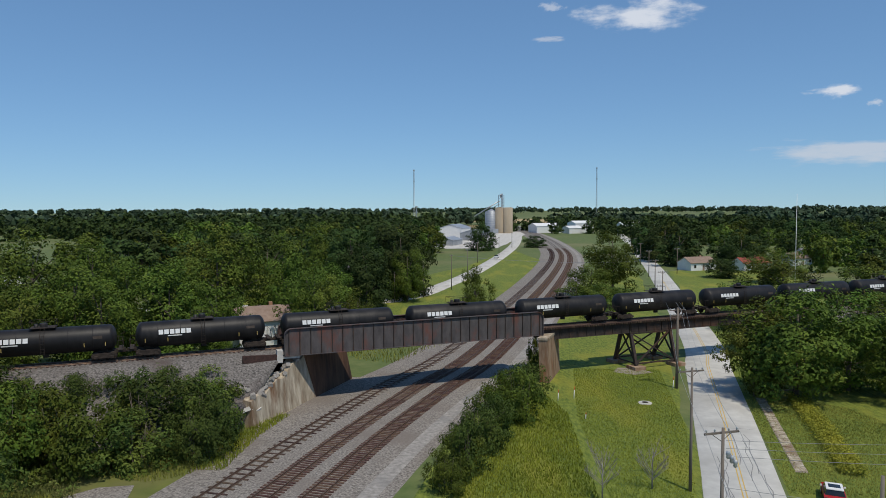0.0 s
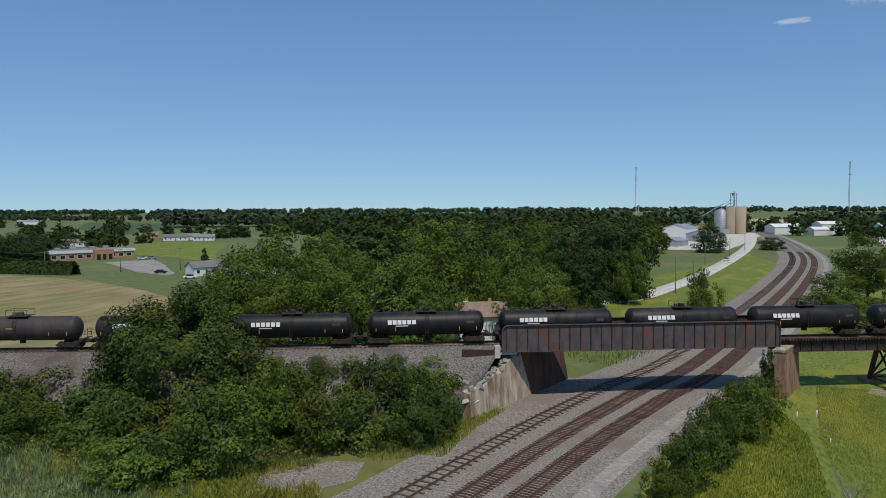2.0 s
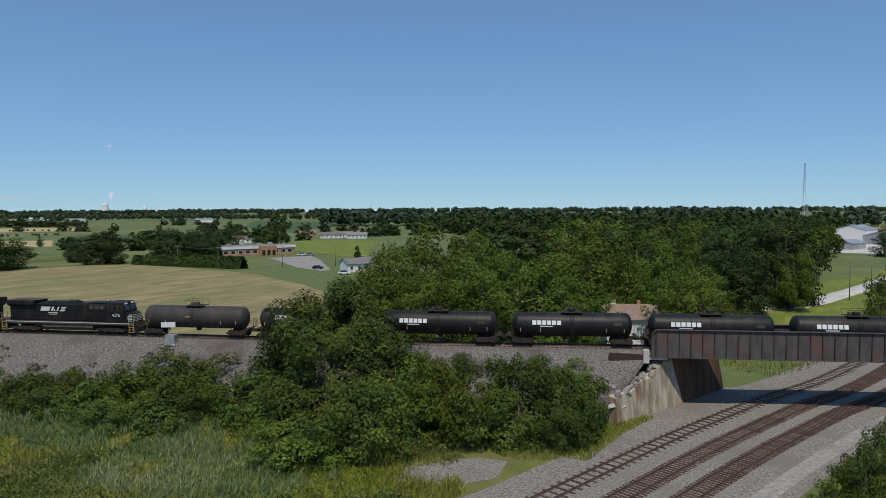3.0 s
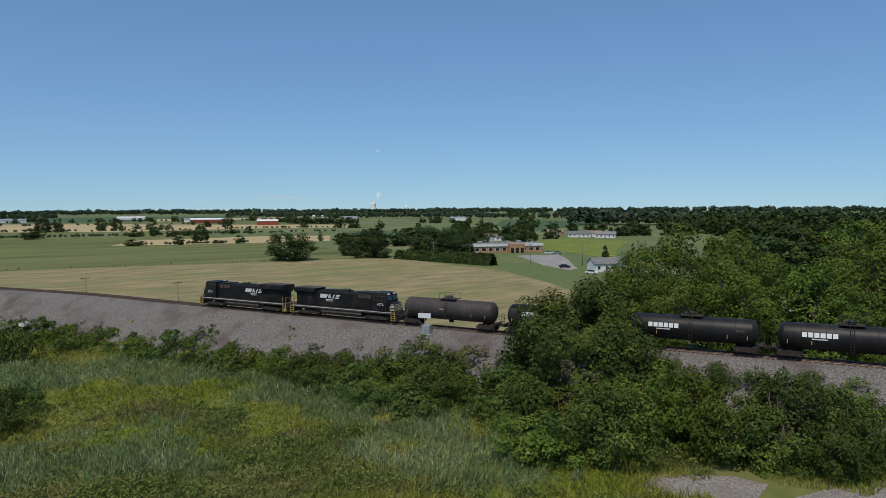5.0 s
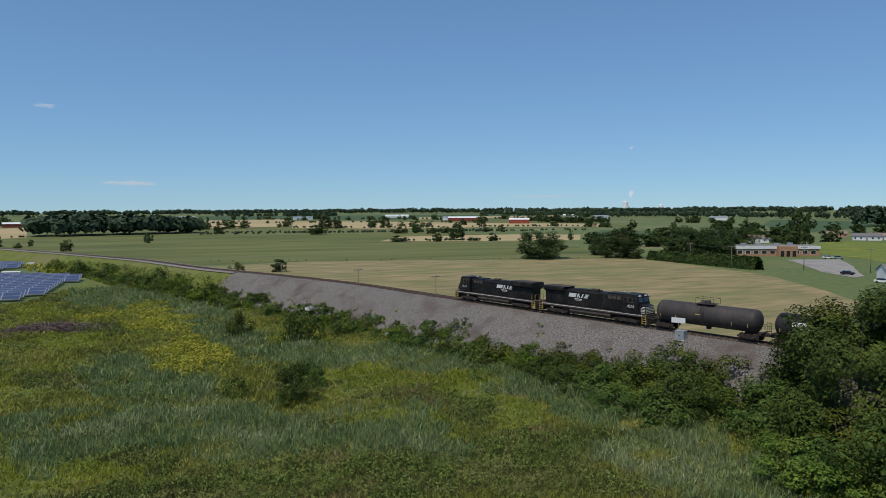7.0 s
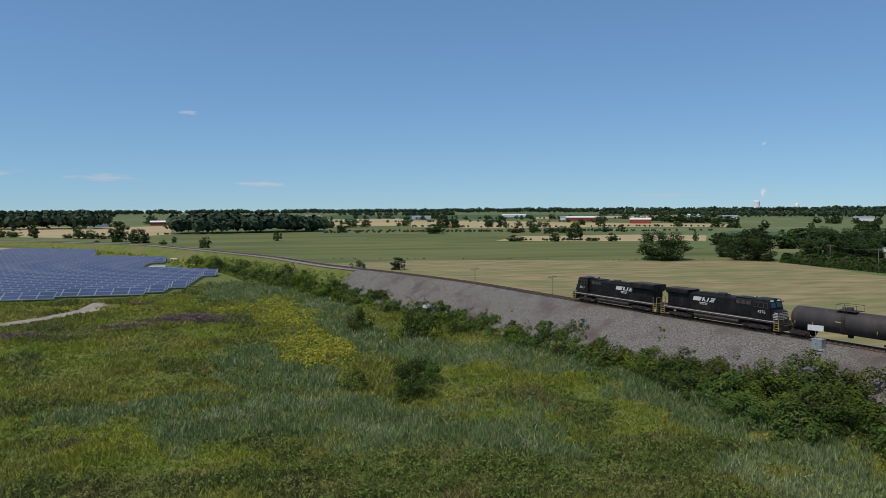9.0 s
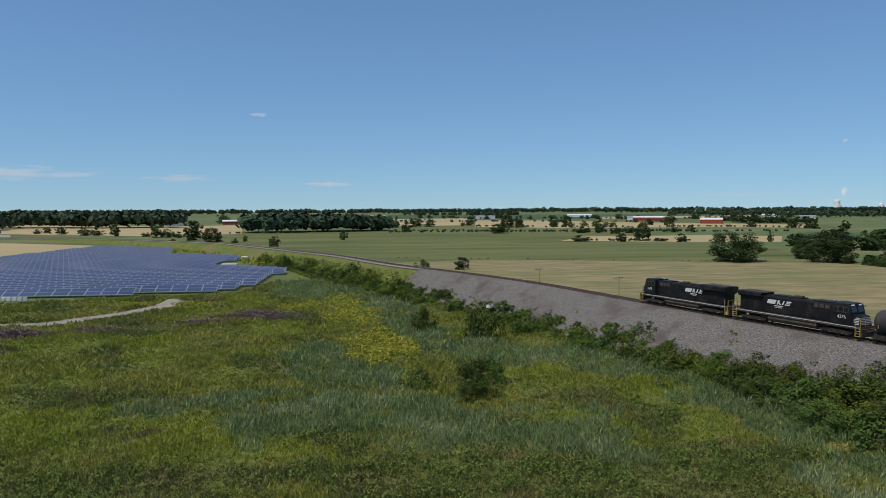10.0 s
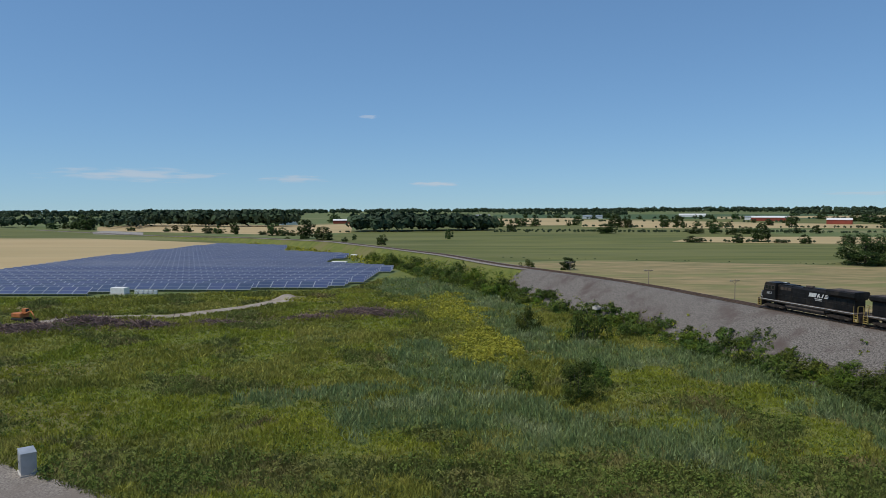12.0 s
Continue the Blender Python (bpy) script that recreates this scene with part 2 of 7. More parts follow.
# ---- mesh helpers ----
class Build:
    """Collects vertices and faces of one part."""

    def __init__(self):
        self.v, self.f, self.s = [], [], []

    def add(self, verts, faces, smooth=False):
        o = len(self.v)
        self.v += [tuple(p) for p in verts]
        self.f += [tuple(i + o for i in q) for q in faces]
        self.s += [smooth] * len(faces)
        return self

    def box(self, x, y, z, sx, sy, sz, m=None, c=0.0):
        """A box centred at x, y, z, its long edges along x taken off by c."""
        hx, hy, hz = sx / 2, sy / 2, sz / 2
        if c:
            ring = [(-hy + c, -hz), (hy - c, -hz), (hy, -hz + c), (hy, hz - c), (hy - c, hz), (-hy + c, hz), (-hy, hz - c), (-hy, -hz + c)]
        else:
            ring = [(-hy, -hz), (hy, -hz), (hy, hz), (-hy, hz)]
        k = len(ring)
        vs = [Vector((x + e, y + a, z + b)) for e in (-hx, hx) for a, b in ring]
        if m:
            vs = [m @ p for p in vs]
        fs = [(i, k + i, k + (i + 1) % k, (i + 1) % k) for i in range(k)]
        fs = [tuple(reversed(q)) for q in fs] + [tuple(range(k)), tuple(range(2 * k - 1, k - 1, -1))]
        fs = [tuple(reversed(q)) for q in fs]
        return self.add(vs, fs)

    def prism(self, outline, a, b, axis="y"):
        """An outline in the other two axes drawn out from a to b along axis."""
        put = {"x": lambda u, w, d: (d, u, w), "y": lambda u, w, d: (u, d, w), "z": lambda u, w, d: (u, w, d)}[axis]
        k = len(outline)
        vs = [put(u, w, d) for d in (a, b) for u, w in outline]
        fs = [(i, (i + 1) % k, k + (i + 1) % k, k + i) for i in range(k)] + [tuple(range(k - 1, -1, -1)), tuple(range(k, 2 * k))]
        return self.add(vs, fs)

    def rod(self, p, q, r, r2=None, n=8, caps=True):
        p, q = Vector(p), Vector(q)
        r2 = r if r2 is None else r2
        d = q - p
        a = d.orthogonal().normalized()
        b = d.normalized().cross(a)
        ang = [math.tau * i / n for i in range(n)]
        vs = [e + (a * math.cos(t) + b * math.sin(t)) * rr for e, rr in ((p, r), (q, r2)) for t in ang]
        self.add(vs, [(i, (i + 1) % n, n + (i + 1) % n, n + i) for i in range(n)], n > 5)
        if caps:
            o = len(self.v) - 2 * n
            self.f += [tuple(o + i for i in range(n - 1, -1, -1)), tuple(o + n + i for i in range(n))]
            self.s += [False, False]
        return self

    def lathe(self, profile, n=24, axis="z", at=(0, 0, 0)):
        vs, k = [], len(profile)
        for i in range(n):
            c, s = math.cos(math.tau * i / n), math.sin(math.tau * i / n)
            for r, h in profile:
                p = {"z": (r * c, r * s, h), "x": (h, r * c, r * s), "y": (r * s, h, r * c)}[axis]
                vs.append((p[0] + at[0], p[1] + at[1], p[2] + at[2]))
        fs = [(i * k + j, ((i + 1) % n) * k + j, ((i + 1) % n) * k + j + 1, i * k + j + 1) for i in range(n) for j in range(k - 1)]
        return self.add(vs, fs, True)

    def mesh(self, name):
        me = bpy.data.meshes.new(name)
        me.from_pydata(self.v, [], self.f)
        me.polygons.foreach_set("use_smooth", self.s)
        me.update()
        return me


def part(name, b, mat, parent=None, label="", smooth=None):
    """One mesh object, under a thing or a part when parent is given."""
    me = b if isinstance(b, bpy.types.Mesh) else b.mesh(name)
    if not me.materials:
        me.materials.append(M[mat])
    ob = new(name, me)
    ob.parent = parent
    return tagged(ob, label) if label else ob


def thing(name, m, label, category, group="", kind=""):
    ob = new(name)
    ob.matrix_basis = m
    return tagged(ob, label, category, group, kind)


def mesh_np(name, verts, faces):
    """A mesh from arrays; every face has the same number of corners."""
    me = bpy.data.meshes.new(name)
    nv, (nf, k) = len(verts), faces.shape
    me.vertices.add(nv)
    me.vertices.foreach_set("co", np.ascontiguousarray(verts, dtype=np.float32).ravel())
    me.loops.add(nf * k)
    me.loops.foreach_set("vertex_index", np.ascontiguousarray(faces, dtype=np.int32).ravel())
    me.polygons.add(nf)
    me.polygons.foreach_set("loop_start", np.arange(0, nf * k, k, dtype=np.int32))
    me.polygons.foreach_set("loop_total", np.full(nf, k, dtype=np.int32))
    me.update(calc_edges=True)
    return me


def spline(points, step):
    """A smooth line through points, as rows of evenly spaced places."""
    p = np.array(points, float)
    p = np.vstack([2 * p[0] - p[1], p, 2 * p[-1] - p[-2]])
    out = []
    for i in range(1, len(p) - 2):
        for u in np.linspace(0, 1, 24, endpoint=False):
            a, b, c, d = p[i - 1:i + 3]
            out.append(0.5 * (2 * b + (c - a) * u + (2 * a - 5 * b + 4 * c - d) * u * u + (3 * b - a - 3 * c + d) * u ** 3))
    out.append(p[-2])
    out = np.array(out)
    s = np.concatenate([[0], np.cumsum(np.linalg.norm(np.diff(out, axis=0), axis=1))])
    grid = np.arange(0, s[-1], step)
    return np.stack([np.interp(grid, s, out[:, k]) for k in range(out.shape[1])], axis=1)


def ribbon(name, line, section, mat, parent=None, label=""):
    """A strip swept along a line: section holds (side offset, height) pairs, side to the right of the way."""
    line = np.array(line, float)
    d = np.gradient(line[:, :2], axis=0)
    d /= np.linalg.norm(d, axis=1)[:, None]
    right = np.stack([d[:, 1], -d[:, 0]], axis=1)
    k = len(section)
    vs = np.zeros((len(line), k, 3))
    for j, (o, h) in enumerate(section):
        vs[:, j, :2] = line[:, :2] + right * o
        vs[:, j, 2] = line[:, 2] + h
    i, j = np.meshgrid(np.arange(len(line) - 1), np.arange(k - 1), indexing="ij")
    a = (i * k + j).ravel()
    fs = np.stack([a, a + 1, a + k + 1, a + k], axis=1)
    me = mesh_np(name, vs.reshape(-1, 3), fs)
    return part(name, me, mat, parent, label)


def patch(name, outline, z, mat, label, category="field"):
    """A flat piece of land with a slightly uneven edge."""
    rnd = random.Random(len(outline) * 7 + int(abs(outline[0][0])))
    pts = []
    for (x0, y0), (x1, y1) in zip(outline, outline[1:] + outline[:1]):
        n = max(1, min(24, int(math.hypot(x1 - x0, y1 - y0) / 6)))
        for i in range(n):
            j = 0.0 if i == 0 else 0.5
            pts.append((x0 + (x1 - x0) * i / n + rnd.uniform(-j, j), y0 + (y1 - y0) * i / n + rnd.uniform(-j, j)))
    bm = bmesh.new()
    vs = [bm.verts.new((x, y, z)) for x, y in pts]
    f = bm.faces.new(vs)
    f.normal_update()
    if f.normal.z < 0:
        f.normal_flip()
    bmesh.ops.triangulate(bm, faces=[f])
    me = bpy.data.meshes.new(name)
    bm.to_mesh(me)
    bm.free()
    ob = part(name, me, mat)
    return tagged(ob, label, category, kind="structure")


# ---- land ----
def ground_sheet():
    b, n = Build(), 96
    radii = [0, 30, 60, 100, 160, 260, 420, 700, 1200, 2000, 3200, 4900]
    vs = [(0, 0, 0)] + [(r * math.cos(math.tau * i / n), r * math.sin(math.tau * i / n), 0) for r in radii[1:] for i in range(n)]
    fs = [(0, 1 + i, 1 + (i + 1) % n) for i in range(n)]
    for k in range(len(radii) - 2):
        o, p = 1 + k * n, 1 + (k + 1) * n
        fs += [(o + i, p + i, p + (i + 1) % n, o + (i + 1) % n) for i in range(n)]
    b.add(vs, fs)
    tagged(part("ground", b, "ground"), "flat green farmland reaching to the horizon", "ground", kind="structure")


ground_sheet()
patch("meadow", [(-24, 60), (-30, 48), (-40, 20), (-46, -20), (-60, -70), (-140, -110), (-195, -140), (-196, -105), (-208, -72), (-219, -38), (-280, -28),
                 (-330, -42), (-262, -20), (-225, -7), (-185, 14), (-130, 40), (-88, 54), (-50, 68), (-24, 76)], 0.03, "meadow", "rough green meadow with weeds below the railway bank", "meadow")
patch("lawn", [(-3, 58), (2, 78), (8, 96), (19, 132), (46, 225), (60, 280), (75, 272), (45, 142), (35.5, 109), (27.5, 78), (22.0, 59), (14, 30), (-8, 30)], 0.03, "lawn", "bright mown lawn strip between railway and road", "lawn")
patch("verge", [(29.6, 59), (38.6, 89), (50.8, 132), (87, 272), (120, 280), (130, 120), (75, 60), (45, 30), (19, 30)], 0.03, "lawn", "mown grass verge beside the road", "lawn")
patch("lawn_far", [(-60, 165), (-8, 150), (12, 160), (28, 235), (46, 330), (40, 420), (10, 300), (-20, 225), (-60, 215)], 0.03, "lawn", "green grass beside the far street", "lawn")
patch("stubble_field", [(-150, 176), (-196, 199), (-287, 211), (-303, 150), (-332, 60), (-318, 10), (-275, 10), (-225, 25), (-190, 42), (-150, 61), (-105, 78), (-72, 92), (-62, 108), (-100, 146)], 0.05, "stubble", "harvested field with tan stubble and green regrowth")
patch("crop_field", [(-287, 214), (-306, 150), (-335, 60), (-326, 2), (-420, -50), (-560, -130), (-900, -120), (-960, 60), (-830, 290), (-420, 240)], 0.05, "crop", "wide flat green crop field with mown lines")
patch("crop_field_beyond", [(-960, 62), (-832, 292), (-700, 520), (-1300, 760), (-1500, 60)], 0.08, "crop", "distant green crop field")
patch("wheat_field", [(-256, -186), (-345, -184), (-470, -172), (-560, -186), (-640, -420), (-360, -560), (-215, -330)], 0.05, "wheat", "ripe tan wheat field beyond the solar panels")
for pts in ([(-1351, 206), (-1275, 315), (-1076, 426), (-881, 583), (-754, 499), (-808, 390), (-812, 228), (-890, 135)], [(-505, 140), (-580, 180), (-579, 229), (-582, 289), (-548, 338), (-459, 283), (-473, 235), (-484, 191)],
            [(-947, -515), (-1168, -530), (-1021, -279), (-1077, -184), (-709, -124), (-654, -179), (-706, -280), (-788, -429)], [(-1534, 26), (-1606, 218), (-1351, 206), (-966, 131), (-950, 27)],
            [(-1691, 573), (-1818, 1033), (-1518, 862), (-1394, 472)], [(60, 1100), (210, 1120), (240, 1500), (40, 1500)], [(-10, 780), (90, 800), (100, 1000), (-20, 980)]):
    patch("distant_wheat_field", pts, 0.11, "wheat", "distant strip of ripe tan wheat")
patch("rough_pasture", [(-828, -641), (-868, -598), (-789, -434), (-726, -330), (-575, -167), (-498, -177), (-540, -246), (-585, -330), (-590, -407), (-695, -538)], 0.09, "crop", "strip of green and tan rough pasture")
patch("gravel_yard", [(-750, -414), (-787, -417), (-727, -346), (-650, -310), (-666, -347), (-683, -376)], 0.13, "dust", "pale gravel yard beside the fields", "yard")
patch("school_lawn", [(-240, 300), (-200, 280), (-242, 340), (-300, 440), (-371, 440), (-310, 330)], 0.09, "lawn", "green playing field behind the school", "lawn")
for pts in ([(-700, 700), (-500, 560), (-700, 1000), (-980, 1000)], [(-1500, 70), (-1300, 770), (-2100, 1100), (-2400, 60)], [(-520, 330), (-420, 420), (-500, 520), (-640, 420)]):
    patch("distant_bean_field", pts, 0.10, "crop_dark", "distant dark green bean field")

TRACK = spline([(-36, -20), (-30.5, 2), (-25, 24), (-20, 43), (-15.6, 59.1), (-10.6, 76.3), (-4.2, 95), (7, 126), (34, 231), (57, 340), (68.5, 430), (78, 560), (84, 714), (92, 993)], 1.0)
TRACK3 = np.column_stack([TRACK, np.zeros(len(TRACK))])
UPPER = spline([(260, 201, 7.35), (150, 158, 7.35), (90, 134, 7.35), (48, 117.6, 7.35), (18.3, 105.9, 7.35), (-20.6, 90.2, 7.35), (-48, 78.8, 7.35), (-72, 70.4, 7.35), (-93, 63, 7.35),
                (-112, 56.2, 7.35), (-137, 47.8, 7.35), (-163, 38.8, 7.35), (-192, 24.8, 7.35), (-222, 8.5, 7.3), (-264, -7.5, 7.0), (-292, -17, 6.3), (-345, -44, 5.8),
                (-385, -67, 5.6), (-415, -86, 5.5), (-470, -133, 4.6), (-515, -170, 3.6), (-640, -306, 0.9), (-830, -530, 0.5)], 1.0)


def track_offset(line, o):
    d = np.gradient(line[:, :2], axis=0)
    d /= np.linalg.norm(d, axis=1)[:, None]
    out = line.copy()
    out[:, 0] += d[:, 1] * o
    out[:, 1] -= d[:, 0] * o
    return out


tagged(ribbon("ballast_bed", TRACK3, [(-10.6, 0.0), (-9.2, 0.06), (-7.0, 0.08), (-6.2, 0.20), (-2.8, 0.20), (-2.3, 0.24), (2.2, 0.24), (2.7, 0.24), (6.2, 0.22), (7.6, 0.06)], "ballast"),
       "grey crushed stone bed under three tracks", "ballast", kind="structure")
tagged(ribbon("service_road", TRACK3, [(7.6, 0.062), (8.4, 0.07), (9.3, 0.06)], "dust"), "pale dusty gravel service road beside the tracks", "gravel road", kind="structure")


tagged(ribbon("gravel_shoulder", TRACK3, [(9.3, 0.062), (10.0, 0.05), (10.8, -0.02)], "ballast"), "grey gravel shoulder beside the service road", "gravel", kind="structure")


def bank(line, name, label, mat="slope"):
    """An uneven gravel bank with its crest under the rails."""
    offs = [-16.5, -13.6, -11.5, -9.5, -7.6, -5.8, -4.2, -3.0, -1.6, 0, 1.6, 3.0, 4.4, 7.5, 11, 14.5]
    hs = [-8.6, -7.3, -6.1, -4.7, -3.35, -2.15, -1.1, -0.42, -0.24, -0.22, -0.24, -0.42, -1.2, -3.4, -5.6, -7.8]
    d = np.gradient(line[:, :2], axis=0)
    d /= np.linalg.norm(d, axis=1)[:, None]
    k = len(offs)
    vs = np.zeros((len(line), k, 3))
    for i, p in enumerate(line):
        for j in range(k):
            w = 0.0 if 7 <= j <= 11 else 0.55
            q = noise.noise(Vector((p[0] * 0.22, p[1] * 0.22, j * 0.7))) * w
            vx, vy = p[0] + d[i, 1] * (offs[j] + q), p[1] - d[i, 0] * (offs[j] + q)
            if -60 < p[0] < 0:
                vx = min(vx, -22.5 + (vy - 79.6) * 0.3386)
            vs[i, j] = (vx, vy, p[2] + hs[j] + q * 0.5)
    i, j = np.meshgrid(np.arange(len(line) - 1), np.arange(k - 1), indexing="ij")
    a = (i * k + j).ravel()
    me = mesh_np(name, vs.reshape(-1, 3), np.stack([a, a + 1, a + k + 1, a + k], axis=1))
    tagged(part(name, me, mat), label, "embankment", kind="structure")


west = UPPER[UPPER[:, 0] < -20.0]
bank(west[west[:, 0] > -206.5], "embankment_west", "steep grey gravel railway bank with bare patches")
far_bank = west[west[:, 0] < -205.5]
bank(far_bank, "embankment_far", "low grassy railway bank with weeds", "meadow")
tagged(ribbon("track_ballast", far_bank, [(-3.4, -0.36), (-2.6, -0.20), (2.6, -0.20), (3.4, -0.36)], "ballast"), "grey stone ballast under the far track", "ballast", kind="structure")
bank(UPPER[UPPER[:, 0] > 62][::2], "embankment_east", "railway bank behind the roadside trees")

ROAD = spline([(6, -10), (15, 25), (25.8, 59.2), (32.2, 79.5), (40.6, 107), (49.8, 138), (82.3, 272.8), (103, 367), (128, 480), (160, 640)], 2.0)
ROAD3 = np.column_stack([ROAD, np.zeros(len(ROAD))])
road = tagged(ribbon("road", ROAD3, [(-3.4, 0.0), (-3.3, 0.07), (-0.1, 0.11), (0.1, 0.11), (3.3, 0.07), (3.4, 0.0)], "asphalt"), "sun-bleached two-lane road with cracks", "road", kind="structure")
near_road = ROAD3[(ROAD3[:, 1] > 30) & (ROAD3[:, 1] < 240)]
for o in (-0.16, 0.16):
    ribbon("centre_line", track_offset(near_road, o), [(-0.05, 0.116), (0.05, 0.116)], "yellow_paint", road, "faded yellow centre line")


def cracks():
    rnd = random.Random(4)
    for i in range(16):
        b = Build()
        k = rnd.randrange(20, 62)
        o = rnd.uniform(-2.6, 2.6)
        across = rnd.random() < 0.4
        pts = []
        for j in range(7):
            p, q = ROAD[min(k + j, len(ROAD) - 2)], ROAD[min(k + j + 1, len(ROAD) - 1)]
            d = (q - p) / np.linalg.norm(q - p)
            if across:
                e = -2.9 + j * 0.95
                p = ROAD[k]
                c = p + np.array((d[1], -d[0])) * e + d * rnd.uniform(-0.25, 0.25)
            else:
                c = p + np.array((d[1], -d[0])) * (o + rnd.uniform(-0.25, 0.25))
                e = o
            pts.append((c[0], c[1], 0.119 - abs(e) * 0.0125))
        pts = np.array(pts)
        ribbon("tar_seal", pts, [(-0.035, 0.0), (0.035, 0.0)], "tar", road)


cracks()
STREET = spline([(-120, 165), (-60, 176), (-16, 187), (2, 232), (18.5, 303), (40, 420), (56.4, 537), (75, 700)], 4.0)
tagged(ribbon("street", np.column_stack([STREET, np.zeros(len(STREET))]), [(-3.2, 0.0), (-3.1, 0.08), (3.1, 0.08), (3.2, 0.0)], "pale_concrete"), "pale concrete street beyond the railway", "road", kind="structure")
patch("yard", [(2, 425), (33, 430), (56, 540), (74, 640), (88, 705), (20, 740), (-40, 700), (-26, 520)], 0.12, "pale_concrete", "pale concrete yard round the grain silos", "yard")
patch("car_park", [(-250, 264), (-241, 288), (-224, 272), (-180, 227), (-178, 219), (-198, 227), (-228, 250)], 0.10, "dust", "pale driveway and car park by the school", "car park")
patch("abutment_gravel", [(-21.8, 78.5), (-17.2, 92.5), (-13.6, 103), (-8, 103), (-13, 88), (-17.5, 75)], 0.042, "ballast", "grey gravel at the foot of the abutment", "gravel")
patch("gravel_pad", [(-35, 53), (-36, 57), (-31, 62), (-28, 62.5), (-27, 58), (-30, 54)], 0.06, "ballast", "patch of grey gravel among weeds", "gravel")
patch("track_path", [(-138, -95), (-148, -98), (-160, -96), (-162, -72), (-176, -60), (-193, -52), (-193, -47), (-172, -56), (-158, -69), (-156, -88), (-140, -88)], 0.07, "dirt", "pale dirt path through the rough ground", "path")
patch("gravel_lot", [(-68, -50), (-58, -30), (-50, -30), (-48, -60), (-66, -64)], 0.06, "ballast", "grey gravel lot beside the meadow", "gravel")
FOOTPATH = tagged(part("footpath", Build().box(0, 0, 0, 27.0, 1.15, 0.05, pose(37.35, 77.75, 0.03, 0, 0, 73.5)), "dirt"), "narrow old footpath of concrete slabs in the grass", "footpath", kind="structure")
slab = Build().box(0, 0, 0, 1.3, 1.02, 0.06, c=0.01).mesh("slab")
slab.materials.append(M["concrete"])
for k in range(19):
    o = part("slab", slab, None, FOOTPATH)
    u = (k + 0.5) / 19 - 0.5
    o.matrix_basis = pose(37.35 + 26.6 * u * math.cos(radians(73.5)), 77.75 + 26.6 * u * math.sin(radians(73.5)), 0.07 + 0.01 * (k % 3), 0.6 * (k % 4) - 1, 0.5 * (k % 3), 73.5 + (k * 37 % 5) - 2)

# ---- trees ----
def leaf_cloud(centres, radii, counts, size, rng, up=0.25, heart=None):
    """Small folded leaf blades set over the outsides of many clumps."""
    vs, total = [], 0
    for c, r, n in zip(centres, radii, counts):
        d = rng.normal(size=(n, 3))
        d /= np.linalg.norm(d, axis=1)[:, None]
        rad = r * rng.uniform(0.68, 1.08, size=(n, 1))
        p = c + d * rad * np.array([1, 1, 0.8])
        out = 0.0
        if heart is not None:
            out = p - heart
            out = 0.85 * out / (np.linalg.norm(out, axis=1)[:, None] + 1e-6)
        nrm = d + out + rng.normal(size=(n, 3)) * 0.42 + np.array([0, 0, up])
        nrm /= np.linalg.norm(nrm, axis=1)[:, None]
        t = np.cross(nrm, rng.normal(size=(n, 3)))
        t /= np.linalg.norm(t, axis=1)[:, None]
        s = size * rng.uniform(0.6, 1.4, size=(n, 1))
        w = np.cross(nrm, t) * s * 0.36
        t = t * s * 0.6
        vs.append(np.stack([p - t + w, p - t - w, p + t - nrm * s * 0.12], axis=1).reshape(-1, 3))
    v = np.concatenate(vs)
    return v, np.arange(len(v), dtype=np.int32).reshape(-1, 3)


def crown_mesh(name, seed, h, r, clear, clumps, leaves, size, taper=0.0):
    """A crown of unit-free size: height h, radius r, bare below clear."""
    rng = np.random.default_rng(seed)
    cs, rs = [], []
    mid, half = (h + clear) / 2, (h - clear) / 2
    for _ in range(clumps):
        d = rng.normal(size=3)
        d /= np.linalg.norm(d)
        k = rng.uniform(0.30, 0.98) ** 0.4
        z = d[2] * k
        wide = 1 - taper * max(0.0, z) if taper else 1.0
        lump = 1 + 0.20 * math.sin(3 * math.atan2(d[1], d[0]) + seed) + rng.uniform(-0.16, 0.14)
        cs.append(np.array([d[0] * r * k * wide * lump * 0.92, d[1] * r * k * wide * lump * 0.92, mid + z * half * 0.95]))
        rs.append(r * rng.uniform(0.13, 0.27) * (0.8 if taper else 1))
    cs.append(np.array([0.0, 0.0, max(mid, 0.3 * h)]))
    rs.append(r * 0.62)
    wsum = sum(q * q for q in rs)
    counts = [max(8, int(leaves * q * q / wsum)) for q in rs]
    v, f = leaf_cloud(cs, rs, counts, size, rng, 0.35, np.array([0, 0, max(0.0, mid - 0.35 * half)]))
    keep = v.reshape(-1, 3, 3)
    keep = keep[keep[:, :, 2].mean(axis=1) > 0.05]
    v = keep.reshape(-1, 3)
    v[:, 2] = np.maximum(v[:, 2], 0.02)
    return mesh_np(name, v, np.arange(len(v)).reshape(-1, 3)), cs


